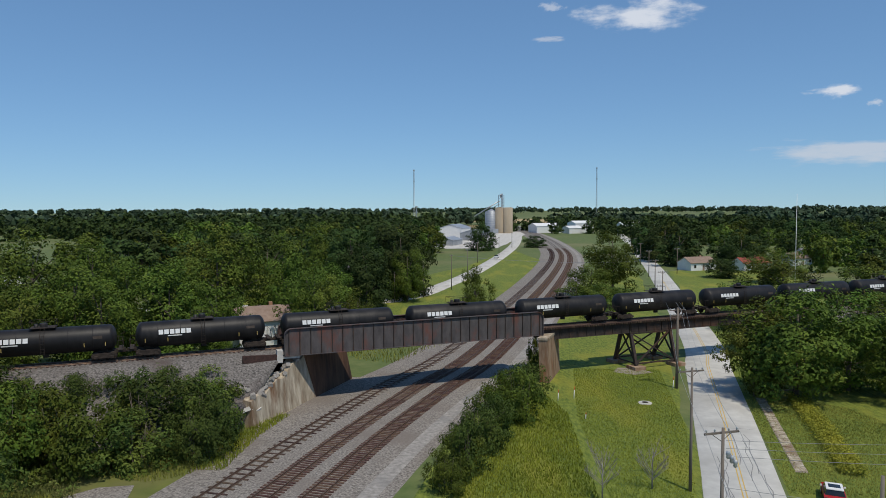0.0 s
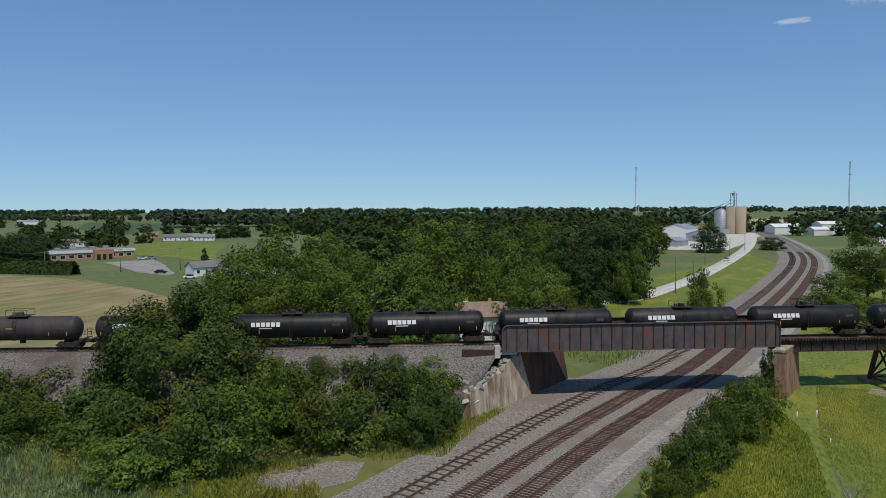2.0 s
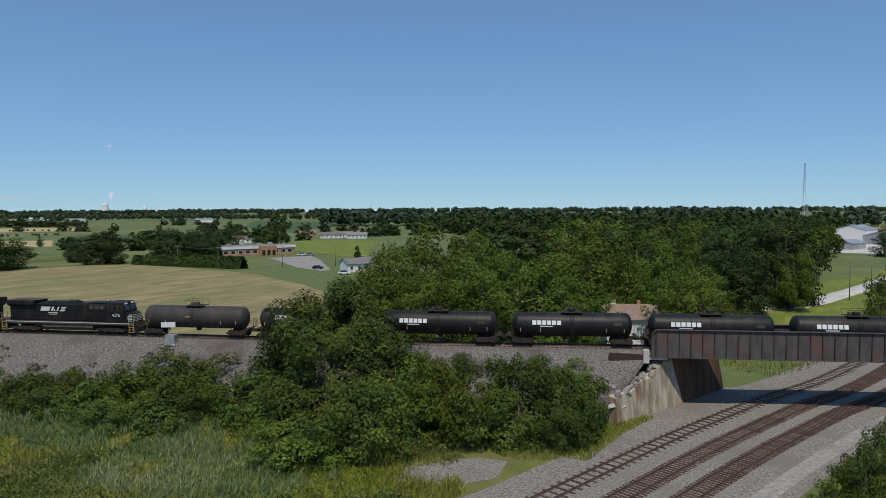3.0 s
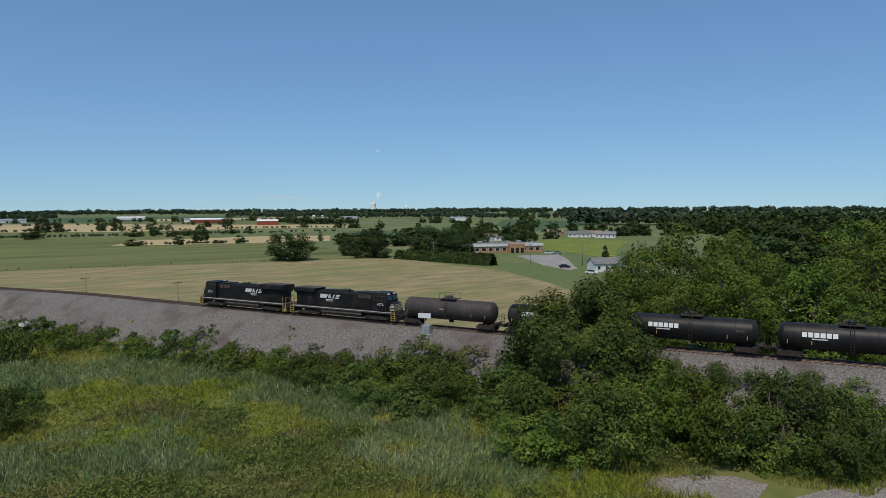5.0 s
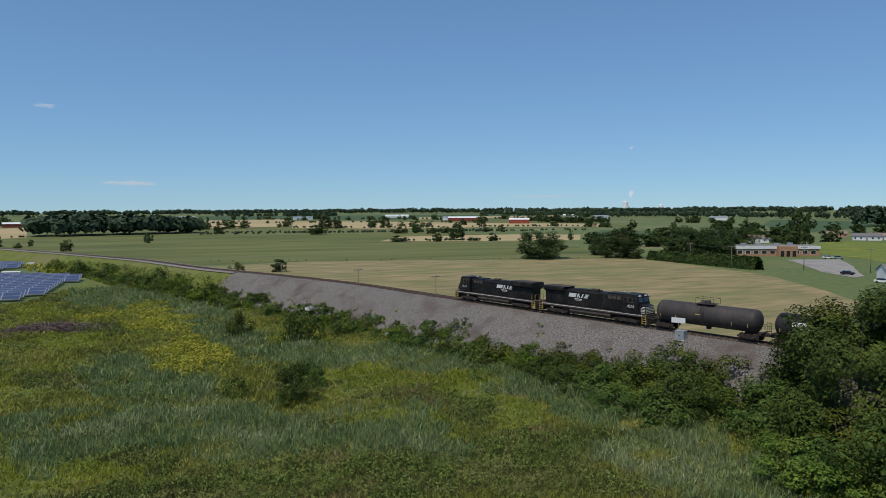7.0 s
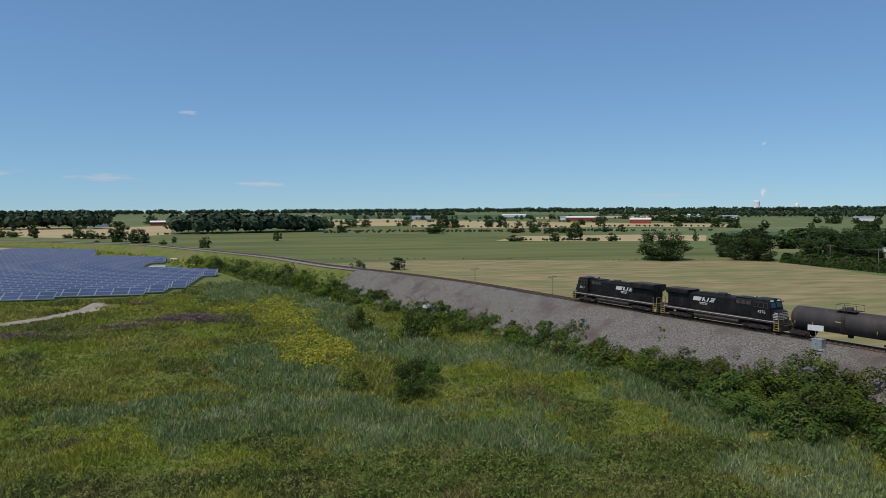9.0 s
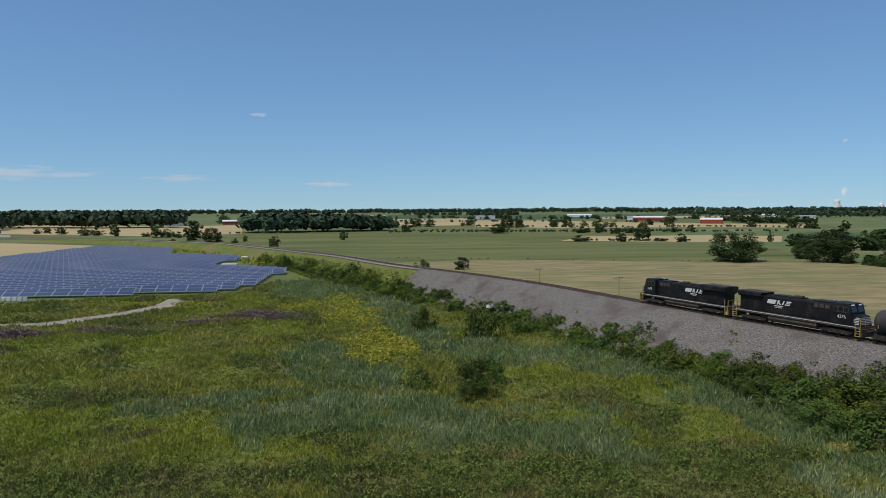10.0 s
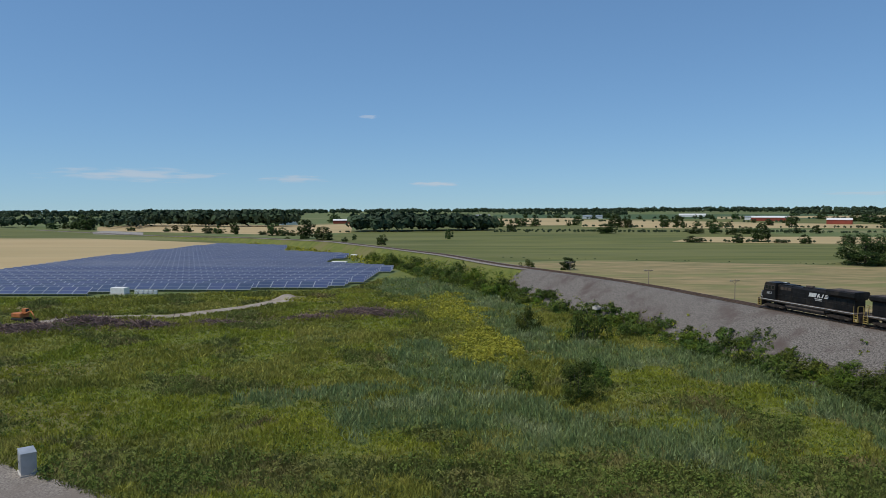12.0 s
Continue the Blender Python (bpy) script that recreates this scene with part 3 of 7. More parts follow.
def trunk_mesh(name, seed, h, r, clear, cs, stems=1):
    b, rnd = Build(), random.Random(seed)
    for s in range(stems):
        ox, oy = (0, 0) if stems == 1 else (rnd.uniform(-0.3, 0.3) * r, rnd.uniform(-0.3, 0.3) * r)
        base = max(0.07, 0.022 * h) / (1 if stems == 1 else 1.6)
        top = Vector((ox * 1.5 + rnd.uniform(-0.3, 0.3), oy * 1.5 + rnd.uniform(-0.3, 0.3), h * 0.78))
        p0 = Vector((ox, oy, -0.3))
        p1 = p0.lerp(top, 0.45) + Vector((rnd.uniform(-0.2, 0.2), rnd.uniform(-0.2, 0.2), 0))
        b.rod(p0, p1, base, base * 0.7, 7)
        b.rod(p1, top, base * 0.7, base * 0.2, 6)
    for c in cs[:12 if stems == 1 else 4]:
        z = max(0.3, min(h * 0.7, c[2] * 0.62))
        b.rod((0, 0, z), tuple(c), max(0.03, 0.008 * h), 0.015, 5)
    return b.mesh(name)


TEMPLATES = {}


def tree_kind(key, name, seeds, h, r, clear, clumps, leaves, size, mat, category, taper=0.0, stems=1):
    TEMPLATES[key] = []
    for s in seeds:
        cm, cs = crown_mesh("crown", s, h, r, clear, clumps, leaves, size, taper)
        cm.materials.append(M[mat])
        tm = trunk_mesh("trunk", s, h, r, clear, cs, stems)
        tm.materials.append(M["bark"])
        TEMPLATES[key].append((name, cm, tm, h, r, category))


PLANTED = [0]


def plant(key, x, y, h, r, label, group="", z=0.0):
    k = PLANTED[0]
    PLANTED[0] += 1
    kinds = TEMPLATES[key]
    name, cm, tm, h0, r0, cat = kinds[k % len(kinds)]
    ob = new(name)
    ob.matrix_basis = pose(x, y, z, 0, 0, (k * 77.7) % 360) @ Matrix.Diagonal((r / r0, r / r0, h / h0, 1))
    tagged(ob, label, cat, group)
    for n, me in (("trunk", tm), ("crown", cm)):
        part(n, me, None, ob)
    return ob


tree_kind("big", "tree", (1, 2, 3, 8), 15, 7, -0.5, 60, 9800, 0.355, "leaf", "tree")
tree_kind("dark", "tree", (4, 5, 6), 15, 7, -4.5, 90, 10000, 0.46, "leaf_dark", "tree")
tree_kind("locust", "tree", (7, 8), 15, 9, -3.0, 120, 52000, 0.29, "leaf_blue", "tree")
tree_kind("bush", "bush", (11, 12, 13), 6, 4.5, -2.4, 50, 7000, 0.245, "leaf_blue", "bush", stems=4)
tree_kind("bush_bright", "bush", (14, 15), 6, 4.5, -2.4, 50, 7000, 0.245, "leaf", "bush", stems=4)
tree_kind("shrub", "shrub", (16, 17), 4, 4, -1.8, 36, 2600, 0.32, "leaf_blue", "shrub", stems=3)
tree_kind("shrub_bright", "shrub", (18, 19), 4, 4, -1.8, 36, 2600, 0.32, "leaf_bright", "shrub", stems=3)
tree_kind("far", "tree", (21, 22, 23, 27), 14, 7, -4.0, 46, 1800, 1.0, "leaf_dark", "tree")
tree_kind("far_light", "tree", (24, 25, 28), 14, 7, -4.0, 46, 1800, 1.0, "leaf", "tree")
tree_kind("field", "tree", (31, 32, 33), 14, 7, -5.0, 30, 420, 1.9, "leaf_dark", "tree")
tree_kind("conifer", "conifer", (26,), 14, 4, 0.8, 46, 2500, 0.7, "leaf_dark", "conifer", taper=0.8)

for i, (x, y, h, r) in enumerate([(-41.2, 64.1, 9.4, 5.2), (-30.1, 71.8, 8.2, 5.9), (-25.9, 74.7, 7.1, 4.7), (-34.3, 65.5, 8.2, 5.0), (-41.0, 56.4, 7.9, 5.6), (-24.5, 69.4, 6.0, 3.5),
                                  (-45.8, 51.7, 4.5, 4.9), (-30.2, 66.5, 5.9, 4.6), (-41.9, 73.5, 6.8, 4.2), (-39.5, 68.2, 8.1, 5.2), (-47.2, 72.8, 7.3, 5.5), (-32.7, 76.8, 7.5, 3.9), (-27.4, 79.1, 6.5, 3.2), (-24.6, 76.6, 3.8, 2.4), (-23.9, 73.2, 2.6, 1.8)]):
    plant("bush" if i % 3 else "bush_bright", x, y, h, r, "dense green bush on the railway bank", "bushes on the bank")
for x, y, z, h, r in [(-27.5, 81.0, 2.4, 4.6, 2.8), (-31.5, 79.4, 2.4, 4.8, 3.2), (-36.0, 77.2, 2.2, 5.0, 3.2), (-40.5, 75.6, 2.4, 5.2, 3.4), (-45.0, 74.0, 2.6, 4.6, 3.2), (-25.0, 80.4, 1.8, 3.6, 2.2), (-33.5, 82.0, 4.0, 3.0, 2.2)]:
    plant("bush_bright" if h < 4.7 else "bush", x, y, h, r, "green bush growing on the bank slope", "bushes on the bank", z)
plant("locust", -52.5, 66.4, 16.4, 9.6, "broad feathery green tree standing below the railway bank")
for i, (x, y, h, r) in enumerate([(-75.8, 60.7, 7.3, 5.7), (-78.0, 55.5, 4.7, 4.7), (-67.6, 62.7, 6.8, 5.4), (-59.5, 62.6, 5.7, 5.4), (-81.7, 51.5, 3.2, 3.8), (-94.4, 49.8, 2.6, 3.8),
                                  (-68.1, 56.4, 5.0, 4.6), (-45.8, 53.5, 4.5, 4.2), (-52.6, 54.6, 3.0, 2.4), (-87.7, 56.2, 4.3, 4.2), (-57, 58.5, 4.6, 4.6), (-49, 60.5, 5.6, 4.6), (-63, 66.5, 6.5, 4.0), (-101, 49, 3.4, 3.2)] + [(-98, 52, 4, 4), (-93, 54, 4.5, 4.4), (-90, 50, 4, 4), (-85, 55, 5, 4.8), (-84, 50, 3.5, 4), (-79, 52, 4.5, 4.5), (-74, 55, 5, 5), (-72, 50, 3.5, 4), (-66, 52, 4, 4.5), (-109, 47, 3, 3.2), (-71, 59.5, 6.5, 5)]):
    plant(("bush", "shrub", "bush_bright")[i % 3], x, y, h, r, "low green bush at the foot of the bank", "bushes at the bank foot")
for i, (x, y, h, r) in enumerate([(-90.5, 13.6, 5.6, 3.3), (-95.5, 6.5, 3.4, 2.2), (-99, 17.5, 3.8, 2.4), (-131.7, 21.5, 7.6, 4.4), (-142.4, 10.4, 5.2, 3.0), (-115.3, 46.0, 5.8, 4.8), (-139.6, 36.6, 3.3, 4.4), (-146.9, 33.6, 3.6, 4.4), (-124.6, 43.5, 3.0, 3.8),
                                  (-216.6, 0.5, 7.0, 4.4), (-228.7, -5.1, 7.6, 5.8), (-252.9, -14.4, 4.5, 5.6), (-280.4, -22.3, 5.6, 6.0), (-289.5, -33.8, 7.1, 4.0), (-320.8, -46.3, 5.5, 4.4),
                                  (-295.3, -34.2, 4.2, 5.0), (-287.2, 22.4, 4.0, 3.2), (-135.8, 30.2, 3.4, 3.4), (-107, 47.6, 3.3, 3.9), (-196, 5, 4.5, 4), (-182, 12, 4, 4), (-240, -10, 5, 5)]):
    plant("shrub_bright" if i in (9, 14, 19) else "bush" if i < 1 else "shrub", x, y, h, r, "rounded green shrub in the rough meadow", "meadow shrubs")
for i, (x, y, h, r) in enumerate([(0.2, 60.9, 4.1, 2.2), (3.7, 71.0, 5.9, 3.1), (8.6, 81.5, 7.0, 3.7), (10.9, 92.6, 4.6, 3.4), (6.8, 84.9, 4.9, 3.1), (2.3, 64.9, 5.4, 2.6), (14.1, 105.4, 6.0, 2.1), (9.4, 98.7, 2.4, 2.0),
                                  (1.6, 67.5, 4.0, 2.2), (5.6, 77.0, 4.6, 2.6)]):
    plant("bush" if i % 2 else "bush_bright", x, y, h, r, "leafy green bush beside the gravel road", "bushes beside the tracks")
for i, (x, y, h, r) in enumerate([(45.3, 89.6, 15.8, 8.6), (42.0, 92.7, 12.8, 5.7), (54.7, 94.3, 14.0, 7.3), (60.0, 88.8, 12.6, 6.4), (66.8, 104.1, 13.1, 9.2), (60.3, 142.8, 10.1, 6.2),
                                  (58.1, 74.1, 10.3, 5.7), (77.5, 160.9, 13.6, 9.0), (92.3, 150.9, 12.6, 8.9), (72, 92, 12, 7), (80, 118, 13, 8)]):
    plant("big", x, y, h, r, "large dense round green roadside tree", "roadside trees")
for key, x, y, h, r in [("big", 6.7, 149.8, 12.6, 4.2), ("big", 50.3, 209.0, 19.0, 8.6), ("big", 41.2, 195.9, 9.5, 7.2), ("big", 31.2, 165.2, 7.6, 6.0), ("dark", 100.8, 320.2, 18.4, 11.0),
                        ("big", -22.7, 126.0, 14.7, 6.7), ("big", -15.3, 123.7, 11.0, 4.0), ("big", 39.9, 172.7, 6.4, 6.0), ("dark", -303.4, 164.2, 14.9, 12.1), ("dark", 22.2, 405.4, 17.0, 9.0),
                        ("dark", 56.3, 436.4, 8.1, 7.0), ("dark", 97.0, 246.0, 7.4, 6.2), ("big", 106.7, 226.8, 11.7, 8.6), ("dark", 118.8, 280.7, 15.0, 8.4), ("big", 33, 148, 6, 5)]:
    plant(key, x, y, h, r, "leafy green tree standing in grass", "single trees")
for x, y, h, r in [(-291.3, 204.0, 14.5, 11.2), (-273.7, 225.8, 15.7, 12.2), (-283.2, 237.3, 17.0, 13.0), (-288.9, 257.4, 15.0, 12.2), (-298.4, 280.0, 15.1, 11.2), (-313.6, 206.3, 11.1, 7.4)]:
    plant("dark", x, y, h, r, "tall dark green tree behind the hedge", "trees by the school")
plant("conifer", -177.7, 241.7, 9.8, 2.2, "small dark conifer by the driveway")


DISTANT = []


def plant_far(key, x, y, h, r):
    """A distant tree, gathered to be joined with the others."""
    k = PLANTED[0]
    PLANTED[0] += 1
    name, cm, tm, h0, r0, cat = TEMPLATES[key][k % len(TEMPLATES[key])]
    v = np.empty(len(cm.vertices) * 3, dtype=np.float32)
    cm.vertices.foreach_get("co", v)
    v = v.reshape(-1, 3)
    a = k * 1.357
    c, s = math.cos(a) * r / r0, math.sin(a) * r / r0
    DISTANT.append(np.column_stack([v[:, 0] * c - v[:, 1] * s + x, v[:, 0] * s + v[:, 1] * c + y, v[:, 2] * h / h0]))


def inside(x, y, poly):
    hit = False
    for (x0, y0), (x1, y1) in zip(poly, poly[1:] + poly[:1]):
        if (y0 > y) != (y1 > y) and x < (x1 - x0) * (y - y0) / (y1 - y0) + x0:
            hit = not hit
    return hit


def stand(key, poly, n, hs, gap, label, group, seed, avoid=(), joined=False):
    rnd = random.Random(seed)
    xs, ys = [p[0] for p in poly], [p[1] for p in poly]
    placed, tries = [], 0
    while len(placed) < n and tries < n * 60:
        tries += 1
        x, y = rnd.uniform(min(xs), max(xs)), rnd.uniform(min(ys), max(ys))
        if not inside(x, y, poly) or any((x - a) ** 2 + (y - b) ** 2 < gap * gap for a, b in placed):
            continue
        if any((x - a) ** 2 + (y - b) ** 2 < c * c for a, b, c in avoid):
            continue
        placed.append((x, y))
        h = rnd.uniform(*hs)
        kk = key[rnd.randrange(len(key))]
        r = h * rnd.uniform(0.42, 0.58)
        if joined:
            plant_far(kk, x, y, h, r)
        else:
            plant(kk, x, y, h, r, label, group)


# the grove behind the train
GROVE_FRONT = [(-70.5, 106.8, 17.0, 8.9), (-58.3, 110.6, 15.8, 8.7), (-43.9, 111.7, 15.6, 8.8), (-36.5, 113.2, 13.6, 6.3), (-22.2, 121.0, 15.2, 6.5), (-55.3, 123.1, 16.2, 7.2), (-29.8, 136.8, 15.6, 7.4), (-71.1, 95.9, 13.0, 5.8),
               (-61.4, 101.8, 14.2, 6.7), (-51.0, 104.6, 14.6, 7.3), (-47.1, 121.2, 15.8, 8.6), (-76.4, 114.6, 18.0, 8.8)]
GROVE_BACK = [(-75.9, 129.4, 20.4, 10.6), (-72.2, 145.3, 19.0, 8.6), (-45.8, 142.8, 21.2, 10.2), (-40.3, 160.0, 18.5, 9.4), (-23.7, 183.5, 21.6, 9.6), (-33.6, 189.3, 21.0, 9.8), (-11.6, 196.7, 20.4, 9.6), (-9.6, 186.9, 14.6, 6.5),
              (-19.0, 172.2, 15.6, 8.4), (-26.0, 162.4, 12.1, 7.0), (-15.0, 207.4, 22.0, 10.2), (-58, 166, 18, 9), (-84, 156, 14, 7)]
for i, (x, y, h, r) in enumerate(GROVE_FRONT):
    plant("big", x, y, h * 1.04, r * 0.9, "broad light green tree in the grove beside the railway", "grove")
for i, (x, y, h, r) in enumerate(GROVE_BACK):
    plant("big" if i < 4 else ("dark", "big")[i % 2], x, y, h * 1.04, r * 0.9, "tall broad green tree deep in the grove", "grove")
stand(("far", "far", "far_light"), [(-24, 215), (-60, 200), (-100, 182), (-128, 250), (-150, 330), (-150, 420), (-60, 520), (0, 520), (-4, 330), (-14, 240)], 88, (14, 20), 11, "dark green tree in the wooded neighbourhood", "neighbourhood trees", 6, [(-151, 352, 22), (-18, 246, 14), (-140, 300, 22), (-135, 270, 16)])
stand(("far", "far_light", "far"), [(70, 330), (120, 240), (135, 100), (330, 160), (420, 420), (260, 560), (140, 520), (120, 400)], 125, (11, 17), 10, "green tree among houses", "village trees", 7, [(120, 275, 9), (100, 278, 9), (160, 235, 8)])
stand(("field",), [(-300, 560), (-190, 440), (-150, 440), (-60, 540), (0, 560), (0, 800), (-300, 820), (-450, 700)], 130, (17, 23), 13, "dark tree in the distant woods", "woodland trees", 8, (), True)
stand(("field",), [(30, 760), (150, 560), (300, 560), (430, 430), (520, 560), (330, 800), (140, 860)], 110, (13, 19), 13, "dark tree in the distant woods", "woodland trees", 18, [(99, 690, 30), (134, 690, 30), (190, 720, 26)], True)


# ---- far woods ----
def far_woods(name, belts, label):
    rng = np.random.default_rng(9)
    vs = []
    for x0, y0, x1, y1, depth, h, n in belts:
        m = max(6, n // 42)
        u, w = rng.uniform(size=m), rng.uniform(-0.5, 0.5, size=m)
        length = math.hypot(x1 - x0, y1 - y0)
        nx, ny = -(y1 - y0) / length, (x1 - x0) / length
        tall = h * (0.80 + 0.14 * np.sin(u * length / 31) * np.sin(u * length / 83 + w * 3) + rng.uniform(-0.12, 0.12, size=m))
        cx, cy = x0 + (x1 - x0) * u + nx * w * depth, y0 + (y1 - y0) * u + ny * w * depth
        k = np.repeat(np.arange(m), 42)
        d = rng.normal(size=(len(k), 3))
        d[:, 2] = np.abs(d[:, 2]) * 1.2 - 0.5
        d /= np.linalg.norm(d, axis=1)[:, None]
        rad = (0.40 * tall * rng.uniform(0.8, 1.25, size=m))[k, None] * rng.uniform(0.75, 1.05, size=(len(k), 1))
        p = np.column_stack([cx[k], cy[k], tall[k] * 0.58]) + d * rad
        p[:, 2] = np.maximum(p[:, 2], 0.5)
        s = rng.uniform(0.10, 0.19, size=(len(k), 1)) * h
        a = d + rng.normal(size=(len(k), 3)) * 0.45
        a /= np.linalg.norm(a, axis=1)[:, None]
        t = np.cross(a, rng.normal(size=(len(k), 3)))
        t /= np.linalg.norm(t, axis=1)[:, None]
        b = np.cross(a, t)
        vs.append(np.stack([p - t * s, p + b * s, p + t * s, p - b * s], axis=1).reshape(-1, 3))
    v = np.concatenate(vs)
    tagged(part(name, mesh_np(name, v, np.arange(len(v)).reshape(-1, 4)), "woods"), label, "woods", kind="stuff")


far_woods("woodland", [(-741, -126, -784, 20, 60, 20, 7000), (-1010, -520, -960, -250, 60, 23, 8000), (-1000, -900, -900, -420, 60, 17, 4500), (-640, 800, -420, 900, 100, 21, 6000), (-420, 900, 60, 1000, 100, 22, 9000),
                       (150, 900, 420, 800, 80, 19, 6000), (420, 800, 700, 560, 80, 18, 6000), (500, 1200, 1100, 900, 100, 24, 6000), (-1500, 900, -700, 1300, 100, 17, 8000)], "dark distant belt of woods")
far_woods("hedgerow", [(-690, 20, -690, 130, 6, 3.4, 1600), (-690, 130, -660, 220, 6, 3.4, 1500), (-660, 220, -650, 310, 6, 4, 1500), (-650, 310, -640, 400, 6, 3, 1200), (-502, 146, -478, 226, 5, 2.6, 1300), (-890, 135, -812, 228, 6, 3.5, 1200),
                       (-812, 228, -808, 390, 6, 3.5, 1400), (-808, 390, -754, 499, 6, 3.5, 1200), (-745, 20, -700, 125, 6, 3, 1200), (-709, -124, -654, -179, 5, 2.6, 900), (-346, 14, -305, 150, 2.5, 0.8, 900), (-305, 150, -290, 210, 2.5, 0.8, 400),
                       (-1250, -60, -1050, 480, 8, 5, 1600), (-215, -186, -345, -186, 2, 1.2, 500), (-345, -183, -460, -172, 2, 1.2, 400), (-1500, 100, -1300, 700, 8, 6, 1500), (-1090, -190, -1040, 120, 8, 4, 1200)], "dark low hedgerow between farm fields")
far_woods("horizon_woods", [(-2600, -2000, -2900, -600, 150, 23, 15000), (-2900, -600, -2900, 700, 150, 22, 15000), (-2900, 700, -2300, 1900, 150, 24, 14000), (-2300, 1900, -1000, 2700, 150, 26, 14000), (-1000, 2700, 800, 2800, 150, 26, 14000),
                            (800, 2800, 2600, 2000, 150, 28, 12000), (-1900, -1500, -2100, -500, 60, 17, 8000), (-2000, 100, -1950, 420, 60, 15, 3000), (-1800, 800, -1350, 1300, 60, 17, 7000), (-1300, -1900, -1700, -1500, 100, 20, 4000)], "thin blue-green line of woods at the horizon")


# ---- railway tracks ----
def along(line, i):
    p, q = line[i], line[min(i + 1, len(line) - 1)]
    return math.degrees(math.atan2(q[1] - p[1], q[0] - p[0]))


def box_mesh(name, sx, sy, sz, mat, c=0.0):
    me = Build().box(0, 0, 0, sx, sy, sz, c=c).mesh(name)
    me.materials.append(M[mat])
    return me


RAIL = [(-0.07, 0.0), (-0.02, 0.03), (-0.02, 0.12), (-0.037, 0.13), (-0.037, 0.165), (0.037, 0.165), (0.037, 0.13), (0.02, 0.12), (0.02, 0.03), (0.07, 0.0)]
TIE = {"tie": box_mesh("tie", 0.24, 2.6, 0.18, "tie", 0.02), "tie_brown": box_mesh("tie", 0.24, 2.6, 0.18, "tie_brown", 0.02)}


def lower_track(offset, spacing, mat, label, base, y_near, y_far, limit):
    line = track_offset(TRACK3, offset)
    t = thing("railway_track", Matrix(), label, "railway track", "lower tracks")
    for o in (-0.7175, 0.7175):
        ribbon("rail", track_offset(line, o)[::2], [(a, h + base + 0.05) for a, h in RAIL], "rail", t, "steel rail")
    fine = spline(line[:, :2], spacing)
    b, made = Build(), 0
    rnd = random.Random(int(offset * 10))
    for i in range(len(fine) - 1):
        x, y = fine[i]
        if y < 20 or y > 420:
            continue
        m = pose(x + rnd.uniform(-0.03, 0.03), y, base - 0.035 + rnd.uniform(-0.015, 0.015), 0, 0, along(fine, i) + rnd.uniform(-1.2, 1.2))
        if y_near < y < y_far and made < limit:
            o = part("tie", TIE[mat], mat, t)
            o.matrix_basis = m
            made += 1
        else:
            b.box(0, 0, 0, 0.24, 2.6, 0.18, m)
    tagged(part("tie", b, mat, t), kind="stuff")


lower_track(-4.6, 1.15, "tie", "old siding with dark widely spaced wooden ties", 0.21, 50, 180, 120)
lower_track(0.0, 0.54, "tie_brown", "main track with rust-brown wooden ties", 0.25, 52, 180, 235)
lower_track(4.15, 0.54, "tie_brown", "second main track with rust-brown ties", 0.25, 52, 180, 235)


def upper_track():
    t = thing("railway_track", Matrix(), "elevated railway track on dark wooden ties", "railway track")
    for o in (-0.7175, 0.7175):
        ribbon("rail", track_offset(UPPER, o)[::2], [(a, h - 0.165) for a, h in RAIL], "rail", t, "steel rail")
    fine = spline(UPPER, 0.55)
    b, made = Build(), 0
    for i in range(len(fine) - 1):
        x, y, z = fine[i]
        if not -330 < x < 75:
            continue
        m = pose(x, y, z - 0.25, 0, 0, along(fine, i))
        if -60 < x < 60 and made < 230:
            o = part("tie", TIE["tie"], "tie", t)
            o.matrix_basis = m
            made += 1
        else:
            b.box(0, 0, 0, 0.24, 2.6, 0.18, m)
    tagged(part("tie", b, "tie", t), kind="stuff")


upper_track()
UP_S = np.concatenate([[0], np.cumsum(np.linalg.norm(np.diff(UPPER[:, :2], axis=0), axis=1))])


def on_upper(s):
    """Place on the elevated track at the way s from its eastern end; x of the pose points west, the way of travel."""
    x, y, z = (float(np.interp(s, UP_S, UPPER[:, k])) for k in range(3))
    x2, y2 = (float(np.interp(s + 1.0, UP_S, UPPER[:, k])) for k in range(2))
    return pose(x, y, z, 0, 0, math.degrees(math.atan2(y2 - y, x2 - x)))


def s_at_x(x):
    return float(np.interp(-x, -UPPER[:, 0], UP_S))


def vehicle_pose(s_front, length, flip=False):
    a, b = on_upper(s_front - length * 0.2), on_upper(s_front - length * 0.8)
    d = a.translation - b.translation
    c = (a.translation + b.translation) / 2
    return pose(c.x, c.y, c.z, 0, 0, math.degrees(math.atan2(d.y, d.x)) + (180 if flip else 0))


